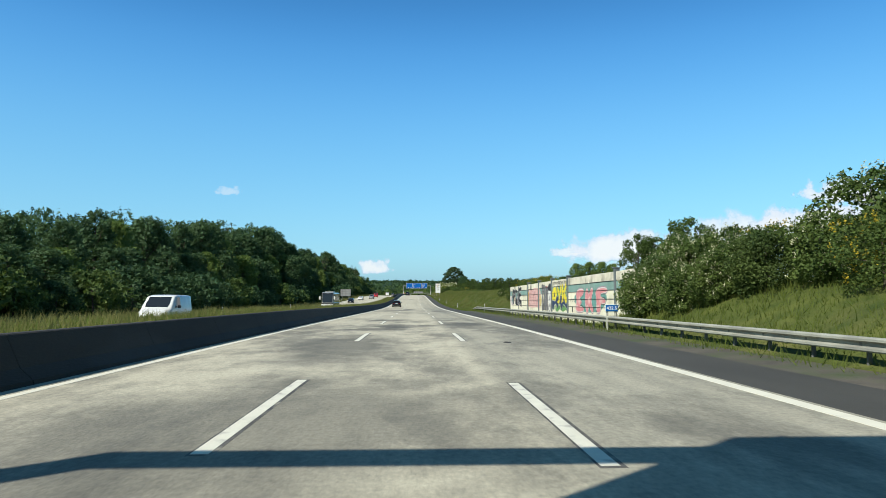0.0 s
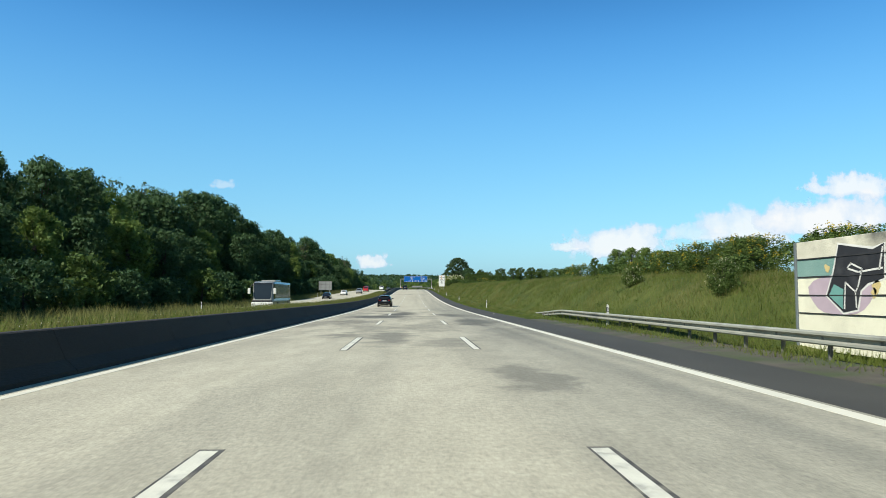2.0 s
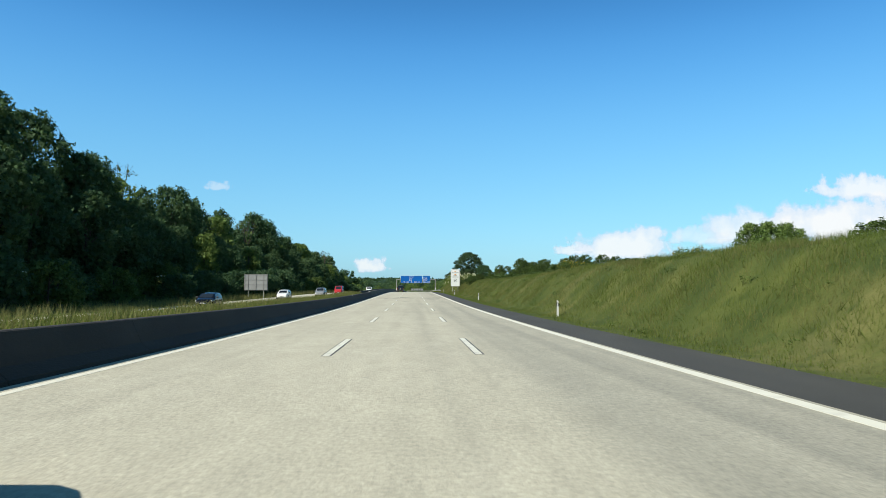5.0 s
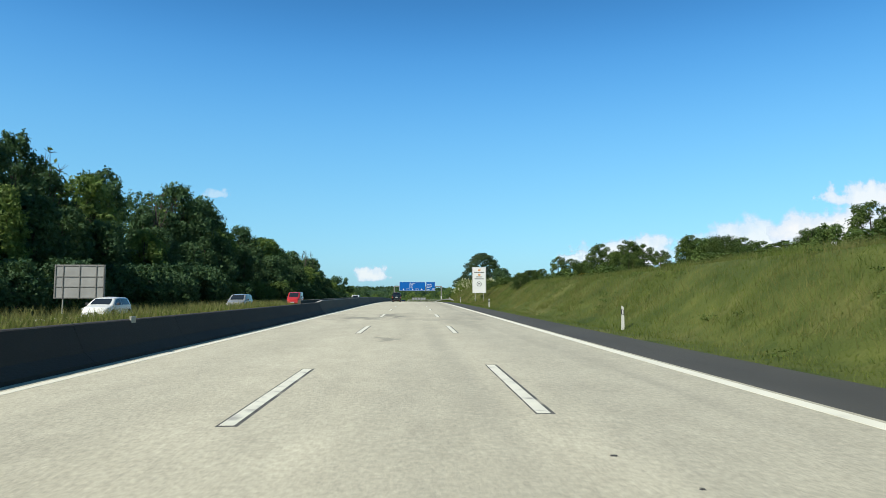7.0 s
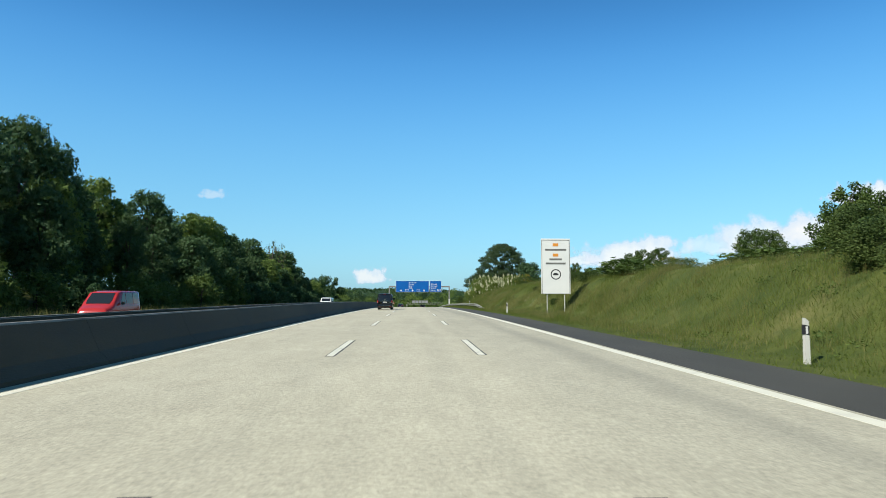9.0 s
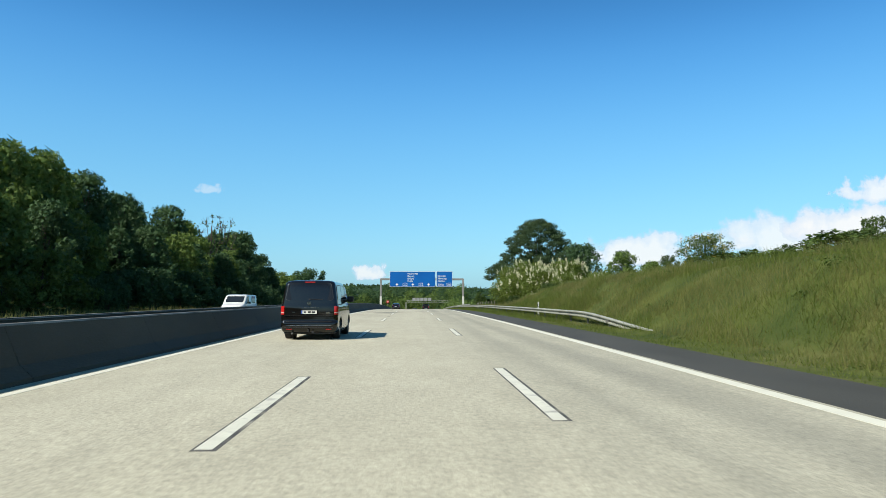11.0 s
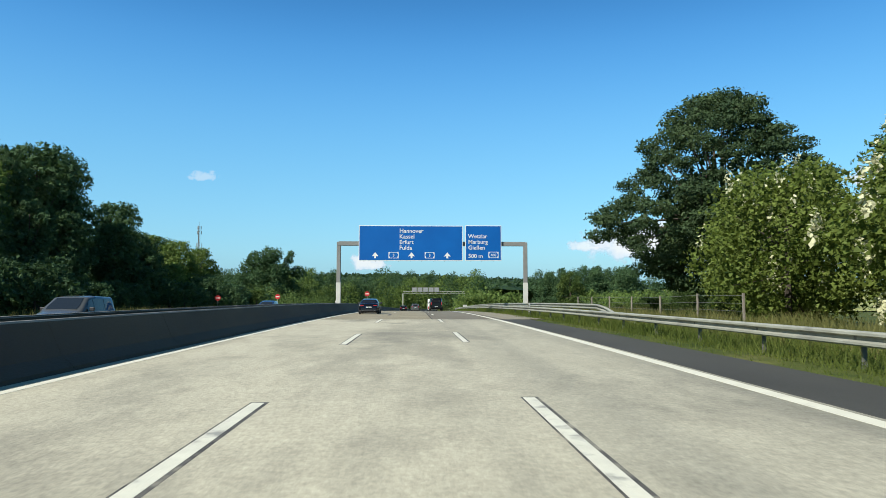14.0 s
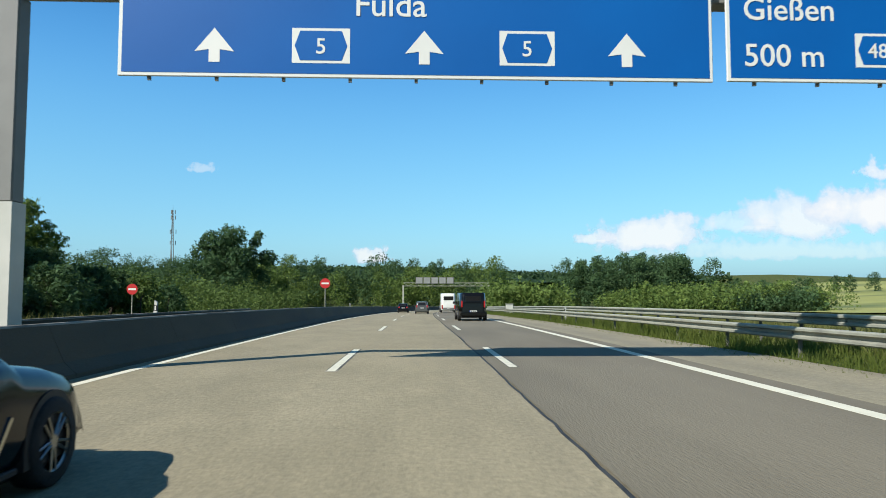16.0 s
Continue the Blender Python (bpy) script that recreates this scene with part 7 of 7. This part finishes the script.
def van_body(sh, axles, r, material):
    """The closed body with its wheel openings cut out."""
    zs = sorted(set([q[0] for q in sh.LEVELS] + [0.68, 0.74, 0.88, 1.0, 1.4, 1.5, 1.7]))
    verts, n = [], 0
    for z in zs:
        p = sh.plan(z)
        ring = p + [(-x, y) for x, y in p[1:-1]][::-1]
        n = len(ring)
        verts += [(x, y, z + 0.012 * (1 - (x / 0.95) ** 2) * smooth01(z, 1.8, 1.97)) for x, y in ring]
    faces = [(i * n + j, i * n + (j + 1) % n, (i + 1) * n + (j + 1) % n, (i + 1) * n + j) for i in range(len(zs) - 1) for j in range(n)]
    faces += [tuple(range(n))[::-1], tuple((len(zs) - 1) * n + j for j in range(n))]
    bm = bmesh.new()
    vs = [bm.verts.new(v) for v in verts]
    for f in faces:
        bm.faces.new([vs[i] for i in f])
    ob = new("body", bm_mesh("body", bm, material))
    cut = bmesh.new()
    for ya in axles:
        for sx in (-1, 1):
            tube((sx * 0.6, ya, r * 1.02), (sx * 1.3, ya, r * 1.02), r * 1.17, sides=36, bm=cut)
    knife = new("cutter", bm_mesh("cutter", cut, material))
    mod = ob.modifiers.new("cut", "BOOLEAN")
    mod.operation, mod.object, mod.solver = "DIFFERENCE", knife, "EXACT"
    bpy.context.view_layer.update()
    me = bpy.data.meshes.new_from_object(ob.evaluated_get(bpy.context.evaluated_depsgraph_get()))
    bpy.data.objects.remove(knife)
    bpy.data.objects.remove(ob)
    me.name = "body"
    me.polygons.foreach_set("use_smooth", [p.area < 0.6 and p.loop_total == 4 for p in me.polygons])
    return me


def rounded(pts, r, n=4):
    """The outline with its corners rounded off."""
    out = []
    for k in range(len(pts)):
        p, q, s_ = Vector(pts[k - 1]), Vector(pts[k]), Vector(pts[(k + 1) % len(pts)])
        a = q + (p - q).normalized() * min(r, (p - q).length * 0.45)
        b = q + (s_ - q).normalized() * min(r, (s_ - q).length * 0.45)
        for i in range(n + 1):
            t = i / n
            w = a * (1 - t) ** 2 + q * 2 * t * (1 - t) + b * t * t
            out.append((w.x, w.y))
    return out


def flat_patch(points, at):
    """A thin patch laid over a curved panel: outline points, and where each lies."""
    bm = bmesh.new()
    vs = [bm.verts.new(at(a, b)) for a, b in points]
    fc = bm.faces.new(vs)
    bmesh.ops.triangulate(bm, faces=[fc])
    return bm


def passenger_van(label, at, size):
    """A black one-box passenger van: painted shell, flush tinted glass, lamps, trim and wheels."""
    sh, r, axles = VanShape(), 0.345, (0.99, 3.99)
    x, y = at
    car = thing("van", label, "van", at=(x, y, Z(y)))
    car.rotation_euler = (math.atan((Z(y + 3) - Z(y)) / 3), 0, 0)
    car.scale = (size, size, size)
    shell = part("body", van_body(sh, axles, r, M["paint_gloss"]), None, car, "glossy black painted shell")
    part("underside", box(-0.84, 0.84, 0.15, 4.6, 0.2, 0.3, 0.02), M["black"], car)
    on_rear = lambda off: lambda a, b: (a, sh.rear(a, b) - off, b)

    def oval(c, half, n=20):
        return [(c[0] + half[0] * math.cos(6.2832 * k / n), c[1] + half[1] * math.sin(6.2832 * k / n)) for k in range(n)]
    # tailgate
    glass = rounded([(-0.79, 1.325), (0.79, 1.325), (0.69, 1.88), (-0.69, 1.88)], 0.09)
    part("window_seal", flat_patch(grown(glass, 0.016, 0.014), on_rear(0.004)), M["black"], car, "black rubber window seal")
    part("rear_window", flat_patch(glass, on_rear(0.009)), M["glass_dark"], car, "dark tinted rear window")
    part("high_brake_light", box(-0.17, 0.17, 0.135, 0.2, 1.895, 1.93, 0.01, 2), M["tail_red"], car, "red high-level brake light")
    part("badge", tube((0, sh.rear(0, 1.2) - 0.02, 1.2), (0, sh.rear(0, 1.2) + 0.02, 1.2), 0.07, sides=24), M["chrome"], car, "round chrome badge")
    for sx, z in ((-1, 0.0), (1, 0.0)):
        part("badge_cut", prism([(sx * 0.005, 1.165), (sx * 0.02, 1.165), (sx * 0.052, 1.225), (sx * 0.038, 1.225)], sh.rear(0, 1.2) - 0.024, sh.rear(0, 1.2) - 0.019), M["black"], car)
    part("handle_strip", box(-0.34, 0.34, -0.012, 0.02, 1.075, 1.092, 0.005), M["chrome"], car, "chrome handle strip")
    part("plate_recess", box(-0.30, 0.30, -0.004, 0.02, 0.84, 1.0, 0.004), M["paint_gloss"], car)
    part("tailgate_gap", join_boxes([(-0.8, 0.8, -0.004, 0.03, 0.795, 0.803)]), M["black"], car)
    part("tailgate_gap_low", box(-0.76, 0.76, -0.012, 0.03, 0.612, 0.622), M["black"], car)
    number_plate(car, -0.008, 0.865)
    for a, b, z0, z1 in ((-0.56, -0.28 - 0.04, 0.90, 0.93), (0.56, 0.68, 0.90, 0.93), (0.54, 0.70, 0.87, 0.885)):
        part("model_badge", box(min(a, b), max(a, b), 0.012, 0.03, z0, z1, 0.003), M["chrome"], car)
    part("wiper", tube((0.0, sh.rear(0, 1.34) - 0.02, 1.35), (0.44, sh.rear(0.44, 1.33) - 0.025, 1.34), 0.012, 0.007, sides=6), M["black"], car)
    part("wiper_base", tube((0.0, 0.05, 1.345), (0.0, sh.rear(0, 1.34) - 0.035, 1.345), 0.022, sides=10), M["black"], car)
    part("bumper_strip", box(-0.74, 0.74, -0.058, -0.03, 0.468, 0.486, 0.006), M["chrome"], car, "chrome strip across the bumper")
    part("bumper_fold", box(-0.80, 0.80, -0.053, -0.03, 0.405, 0.418, 0.004), M["black"], car)
    part("tow_arm", tube((0, 0.3, 0.26), (0, -0.09, 0.27), 0.028, sides=8), M["black"], car)
    part("tow_ball", tube((0, -0.09, 0.26), (0, -0.09, 0.37), 0.026, sides=8), M["black"], car)
    part("tow_socket", tube((0.14, -0.02, 0.27), (0.14, -0.07, 0.27), 0.04, sides=10), M["black"], car)
    part("exhaust", tube((-0.55, 0.2, 0.24), (-0.55, -0.02, 0.22), 0.03, sides=10), M["steel_dull"], car)
    for sx in (-1, 1):
        part("reflector", flat_patch([(sx * a, b) for a, b in ((0.56, 0.335), (0.74, 0.335), (0.74, 0.375), (0.56, 0.375))], on_rear(0.012)), M["tail_red"], car, "red bumper reflector")
        # lamps that wrap round the rear corners
        for name, z0, z1, mat, lab in (("tail_light", 0.925, 1.12, "tail_red", "red tail light"), ("reversing_light", 0.887, 0.922, "lamp_pink", "pale reversing light band"), ("tail_light_foot", 0.84, 0.884, "tail_red", "red lower lamp")):
            bm = bmesh.new()
            rows = []
            for k in range(5):
                z = z0 + (z1 - z0) * k / 4
                p = sh.plan(z)[5:12]
                rows.append([bm.verts.new((sx * (a + 0.012), b - 0.008, z)) for a, b in p] + [bm.verts.new((sx * (p[-1][0] - 0.02), p[-1][1], z))])
            for k in range(4):
                for j in range(len(rows[0]) - 1):
                    bm.faces.new((rows[k][j], rows[k][j + 1], rows[k + 1][j + 1], rows[k + 1][j]))
            part(name, bm, M[mat], car, lab, True)
        # flank: flush glass in three panes, seams, rail groove, strips
        side = lambda off: lambda a, b: (sx * (sh.flank(a, b) + off), a, b)
        band = soften([(0.30, 1.31), (3.45, 1.31), (3.72, 1.36), (3.40, 1.72), (3.28, 1.83), (0.42, 1.83), (0.32, 1.76)], 1)
        part("side_glass_band", flat_patch(band, side(0.003)), M["black"], car, "black surround of the side windows")
        for pts in ([(0.36, 1.335), (1.52, 1.335), (1.52, 1.805), (0.45, 1.805)], [(1.56, 1.335), (2.66, 1.335), (2.66, 1.81), (1.56, 1.81)], [(2.73, 1.335), (3.64, 1.335), (3.36, 1.68), (3.22, 1.81), (2.73, 1.81)]):
            part("side_window", flat_patch(rounded(pts, 0.045), side(0.008)), M["glass_dark"], car, "dark tinted side window")
        for ya, z0, z1 in ((2.68, 0.45, 1.31), (1.50, 0.80, 1.31), (3.66, 0.75, 1.31)):
            part("door_gap", flat_patch([(ya, z0), (ya + 0.014, z0), (ya + 0.014, z1), (ya, z1)], side(0.002)), M["black"], car)
        part("slide_rail", flat_patch([(0.32, 1.155), (1.52, 1.155), (1.52, 1.18), (0.32, 1.18)], side(0.004)), M["black"], car)
        part("sill_strip", flat_patch([(1.46, 0.375), (3.54, 0.375), (3.54, 0.40), (1.46, 0.40)], side(0.006)), M["chrome"], car, "chrome sill strip")
        part("sill", flat_patch([(1.44, 0.265), (3.56, 0.265), (3.56, 0.345), (1.44, 0.345)], side(0.004)), M["black"], car)
        for ya in (2.50, 2.80):
            part("door_handle", box(*sorted((sx * (sh.flank(ya, 1.06) - 0.01), sx * (sh.flank(ya, 1.06) + 0.035))), ya - 0.09, ya + 0.09, 1.045, 1.075, 0.01, 2), M["paint_gloss"], car)
        part("wing_mirror", box(*sorted((sx * 0.92, sx * 1.17)), 3.36, 3.50, 1.24, 1.46, 0.05, 3), M["black"], car)
        part("headlight", flat_patch([(4.28, 0.86), (4.62, 0.80), (4.60, 0.92), (4.36, 1.0)], lambda a, b: (sx * (sh.flank(a, b) - 0.06), a, b)), M["lamp_clear"], car)
        for ya in axles:
            lip = bmesh.new()
            q = 20
            ring = [(math.cos(math.pi * (0.06 + 0.88 * k / q)), math.sin(math.pi * (0.06 + 0.88 * k / q))) for k in range(q + 1)]
            inner = [lip.verts.new((sx * (sh.flank(ya, r * 1.02 + 1.165 * r * w) + 0.010), ya + 1.165 * r * c, r * 1.02 + 1.165 * r * w)) for c, w in ring]
            outer = [lip.verts.new((sx * (sh.flank(ya, r * 1.02 + 1.27 * r * w) - 0.003), ya + 1.27 * r * c, r * 1.02 + 1.27 * r * w)) for c, w in ring]
            back = [lip.verts.new((sx * (sh.flank(ya, 0.6) - 0.05), ya + 1.16 * r * c, r * 1.02 + 1.16 * r * w)) for c, w in ring]
            for k in range(q):
                lip.faces.new((inner[k], inner[k + 1], outer[k + 1], outer[k]))
                lip.faces.new((inner[k], inner[k + 1], back[k + 1], back[k]))
            part("wheel_arch", lip, M["paint_gloss"], car, "", True)
            part("wheel_well", tube((sx * 0.60, ya, r * 1.02), (sx * 0.66, ya, r * 1.02), r * 1.16, sides=24), M["black"], car)
            add_wheel(car, sx * (sh.flank(ya, 0.35) - 0.125), ya, r, 0.235)
    part("windscreen", flat_patch([(-0.72, 1.34), (0.72, 1.34), (0.62, 1.84), (-0.62, 1.84)], lambda a, b: (a, sh.at(b)[2] - 0.05 * (a / 0.9) ** 2 + 0.012, b)), M["glass_clear"], car)
    return car


def estate_extra(car, sh):
    part("chrome_strip", box(-0.55, 0.55, -0.02, 0.01, 0.69, 0.705, 0.004), M["chrome"], car, "chrome strip on the tailgate")
    part("bumper_trim", box(-0.7, 0.7, -0.065, -0.04, 0.36, 0.385, 0.006), M["chrome"], car, "chrome bumper trim")
    for k in range(4):
        r = 0.055
        bm = bmesh.new()
        n = 16
        cx = -0.105 + k * 0.07
        o = [bm.verts.new((cx + r * math.cos(6.2832 * q / n), -0.004, 0.86 + r * math.sin(6.2832 * q / n))) for q in range(n)]
        i_ = [bm.verts.new((cx + r * 0.78 * math.cos(6.2832 * q / n), -0.004, 0.86 + r * 0.78 * math.sin(6.2832 * q / n))) for q in range(n)]
        for q in range(n):
            bm.faces.new((o[q], o[(q + 1) % n], i_[(q + 1) % n], i_[q]))
        part("badge", bm, M["chrome"], car)
    for sx in (-1, 1):
        part("roof_rail", tube((sx * 0.62, 0.9, 1.47), (sx * 0.62, 3.0, 1.47), 0.018, sides=6), M["chrome"], car)
        part("exhaust_trim", box(sx * 0.58 - 0.11, sx * 0.58 + 0.11, -0.07, -0.02, 0.30, 0.36, 0.015), M["chrome"], car)
    part("roof_spoiler", box(-0.6, 0.6, 0.46, 0.72, 1.41, 1.44, 0.012), M["paint_black"], car)
    part("antenna_fin", prism([(-0.02, 1.46), (0.02, 1.46), (0.01, 1.53), (-0.01, 1.53)], 0.95, 1.15), M["paint_black"], car)


def saloon_extra(car, sh):
    part("rear_apron", box(-0.72, 0.72, -0.03, 0.08, 0.24, 0.4, 0.03, 2), M["black"], car)
    part("boot_gap", box(-0.7, 0.7, -0.008, 0.02, 0.52, 0.532), M["black"], car)
    for sx in (-1, 1):
        part("exhaust", tube((sx * 0.5, -0.05, 0.3), (sx * 0.5, 0.1, 0.3), 0.045, sides=14), M["chrome"], car)
    for sx in (-1, 1):
        x0, x1 = sorted((sx * 0.885, sx * 0.93))
        bm = prism([(x0, 0.0), (x1, 0.0), (x1, 0.03), (x0, 0.03)], 0.0, 0.3)
        bmesh.ops.rotate(bm, cent=(0, 0, 0), matrix=Matrix.Rotation(radians(55), 3, "X"), verts=bm.verts)
        part("side_vent", bm, M["chrome"], car, "chrome slash behind the front wheel", at=(0, 3.02, 0.36))
        part("door_gap", box(*sorted((sx * 0.9, sx * 0.926)), 2.86, 2.875, 0.3, 0.9), M["black"], car)
        part("sill_strip", box(*sorted((sx * 0.87, sx * 0.915)), 1.3, 3.3, 0.2, 0.25, 0.01), M["black"], car)


# traffic on this side
vehicle("estate_car", "black estate car with chrome trim in the fast lane", "car", ESTATE, M["paint_black"], (-3.85, 150.7, 0), 0, 0.345, (0.98, 3.9), ((0.75, 1.5, 0.3, 0.02), (1.56, 2.35, 0.0, 0.0), (2.42, 3.35, 0.0, 0.62)), (0.18, 0.58), (2.98, 3.7), (0.85, 0.92, 0.3, 0.0), None, 0.745, 1, 3.2, extra=estate_extra)
passenger_van("black passenger van with tinted windows in the fast lane", (-3.52, 363.1), 1.015)
vehicle("saloon_car", "dark blue low saloon overtaking in the fast lane", "car", COUPE, M["paint_navy"], (-4.0, 496.7, 0), 0, 0.34, (0.95, 3.75), ((0.95, 1.75, 0.3, 0.02), (1.82, 3.05, 0.0, 0.5)), (0.55, 1.15), (2.75, 3.35), (0.74, 0.81, 0.34, 0.03), (0.60, 0.68, 0.22, 0.45), 0.56, 0, 2.4, extra=saloon_extra)
vehicle("delivery_van", "dark delivery van in the slow lane", "van", BOXVAN, M["paint_black"], (3.6, 543.0, 0), 0, 0.35, (1.1, 4.7), ((3.5, 4.5, 0.0, 0.4),), (0.03, 0.055), (4.2, 4.9), (0.95, 1.4, 0.09, 0.02), None, 0.62, 1, 4.3)
vehicle("people_carrier", "dark grey people carrier in the middle lane", "car", MPV, M["paint_grey"], (-0.3, 588.0, 0), 0, 0.33, (0.85, 3.6), ((0.4, 1.3, 0.2, 0.0), (1.36, 2.2, 0, 0), (2.26, 3.3, 0, 0.5)), (0.06, 0.21), (2.85, 3.6), (0.85, 1.15, 0.14, 0.02), None, 0.72, 1, 2.9)
vehicle("hatchback_car", "dark hatchback far ahead in the fast lane", "car", HATCH, M["paint_black"], (-3.9, 606.0, 0), 0, 0.32, (0.75, 3.3), ((0.5, 1.2, 0.25, 0), (1.26, 2.0, 0, 0), (2.06, 3.0, 0, 0.5)), (0.08, 0.33), (2.65, 3.25), (0.75, 0.95, 0.25, 0.02), None, 0.7, 1, 2.6)


def coach_body(name, label, category, L, W, H, at, rz, material, kind):
    """A tall square-bodied vehicle: coach or motorhome."""
    x, y, h = at
    x += S(y)
    b = thing(name, label, category, at=(x, y, Z(y) + h), rz=rz)
    half = W / 2
    if kind == "coach":
        top = [(0.0, 0.6), (0.03, 2.9), (0.2, H), (L - 1.0, H), (L - 0.35, H - 0.15), (L - 0.12, 1.5), (L, 1.0), (L + 0.0001, 0.4)]
    else:
        top = [(0.0, 0.5), (0.03, H - 0.25), (0.2, H), (L - 2.2, H), (L - 1.3, H - 0.5), (L - 0.7, 1.3), (L - 0.1, 1.0), (L, 0.5)]
    sh = Shape(L, half, 1.35, 0.35, top, 0.05)
    part("body", body_mesh(sh, material), None, b)
    if kind == "coach":
        part("windscreen", top_glass(sh, L - 0.42, L - 0.07, -0.06, M["glass_clear"]), None, b)
        for sx in (-1, 1):
            for k in range(6):
                pane = side_glass(sh, 0.6 + k * 1.72, 0.6 + k * 1.72 + 1.69, sx, 0.02, 0.9)
                pane.materials[0] = M["glass_sky_tint"]
                part("side_window", pane, None, b)
            m_ = part("wing_mirror", box(min(sx * (half + 0.05), sx * (half + 0.35)), max(sx * (half + 0.05), sx * (half + 0.35)), L + 0.05, L + 0.25, 1.9, 2.55, 0.05, 2), M["white_paint"], b)
            part("mirror_arm", tube((sx * (half - 0.1), L - 0.3, H - 0.3), (sx * (half + 0.2), L + 0.12, 2.5), 0.04), M["black"], m_)
            part("headlight", box(sx * 0.95 - 0.2, sx * 0.95 + 0.2, L - 0.12, L + 0.075, 0.66, 0.85, 0.03), M["lamp_clear"], b)
        part("roof_unit", box(-0.85, 0.85, L * 0.45, L * 0.72, H - 0.01, H + 0.22, 0.08, 2), material, b, "pale air-conditioning hump")
        part("bumper", box(-half * 0.97, half * 0.97, L - 0.1, L + 0.06, 0.3, 0.98, 0.05, 2), M["paint_white"], b, "white front panel")
        part("black_band", box(-half * 0.9, half * 0.9, L - 0.15, L + 0.035, 0.98, 1.2, 0.04, 2), M["black"], b)
        for sx in (-1, 1):
            part("door", side_glass(sh, L - 1.35, L - 0.55, sx, -0.6, 0.9), None, b)
        part("grille", box(-0.6, 0.6, L - 0.05, L + 0.066, 0.56, 0.62), M["black"], b)
        for sx in (-1, 1):
            for ya in (2.6, L - 2.7):
                part("wheel_arch", arch_patch(sh, ya, 0.5, sx), M["black"], b)
                add_wheel(b, sx * (half - 0.12), ya, 0.5, 0.3)
    else:
        part("rear_window", box(-0.75, 0.75, -0.02, 0.03, 1.95, 2.55, 0.04, 2), M["glass_dark"], b)
        part("rear_panel", box(-0.9, 0.9, -0.03, 0.01, 0.5, 0.8, 0.02), M["steel_dull"], b)
        for sx in (-1, 1):
            part("tail_light", box(sx * 0.98 - 0.09, sx * 0.98 + 0.09, -0.03, 0.02, 0.6, 1.2, 0.02), M["tail_red"], b)
            part("side_window", side_glass(sh, 1.0, 2.2, sx, 0.3, 0.7), None, b)
            for ya in (1.6, L - 1.0):
                part("wheel_arch", arch_patch(sh, ya, 0.36, sx), M["black"], b)
                add_wheel(b, sx * (half - 0.1), ya, 0.36, 0.24)
        number_plate(b, -0.03, 0.58)
    return b


coach_body("motorhome", "white coachbuilt motorhome in the slow lane", "motorhome", 7.2, 2.35, 3.0, (3.4, 602.0, 0), 0, M["paint_white"], "motorhome")
# traffic on the opposite carriageway, nose towards this way
coach_body("coach", "silver-white touring coach with a large windscreen", "coach", 12.0, 2.5, 3.35, (-17.3, 150.5, -0.22), 180, M["paint_coach"], "coach")
opp = lambda name, label, cat, sh, mat, x, y, **k: vehicle(name, label, cat, sh, mat, (x, y, -0.22), 180, heads=(0.6, 0.78, 0.36, 0.25), **k)
S4 = ((0.6, 1.5, 0.2, 0.0), (1.56, 2.5, 0.0, 0.0), (2.56, 3.3, 0.0, 0.4))
opp("white_van", "white van on the opposite carriageway", "van", VAN, M["paint_white"], -15.0, 45.0, axles=(0.98, 3.98), sides=((2.64, 3.6, 0.0, 0.42),), front=(3.4, 4.1))
opp("white_car", "white car on the opposite carriageway", "car", HATCH, M["paint_white"], -20.0, 262.0, axles=(0.75, 3.3), sides=((0.6, 1.9, 0.2, 0), (1.96, 3.0, 0, 0.5)), front=(2.65, 3.25))
opp("dark_car", "dark car on the opposite carriageway", "car", HATCH, M["paint_black"], -20.0, 222.0, axles=(0.75, 3.3), sides=((0.6, 1.9, 0.2, 0), (1.96, 3.0, 0, 0.5)), front=(2.65, 3.25))
opp("red_van", "red-roofed van on the opposite carriageway", "van", VAN, M["paint_red"], -17.5, 320.0, axles=(0.98, 3.98), sides=S4, front=(3.4, 4.1))
opp("silver_people_carrier", "silver people carrier on the opposite carriageway", "car", MPV, M["paint_silver"], -17.5, 286.8, axles=(0.85, 3.6), sides=S4, front=(2.85, 3.6))
opp("pale_camper_van", "white and teal camper van on the opposite carriageway", "van", BOXVAN, M["paint_white"], -15.5, 405.0, axles=(1.1, 4.7), sides=((3.5, 4.5, 0.0, 0.4), (1.0, 2.6, 0.0, 0.0)), front=(4.2, 4.9))
opp("grey_car", "grey car on the opposite carriageway", "car", MPV, M["paint_grey"], -14.5, 467.0, axles=(0.85, 3.6), sides=S4, front=(2.85, 3.6))
opp("blue_car", "blue car on the opposite carriageway", "car", HATCH, M["paint_bluecar"], -15.5, 511.0, axles=(0.75, 3.3), sides=((0.6, 1.9, 0.2, 0), (1.96, 3.0, 0, 0.5)), front=(2.65, 3.25))
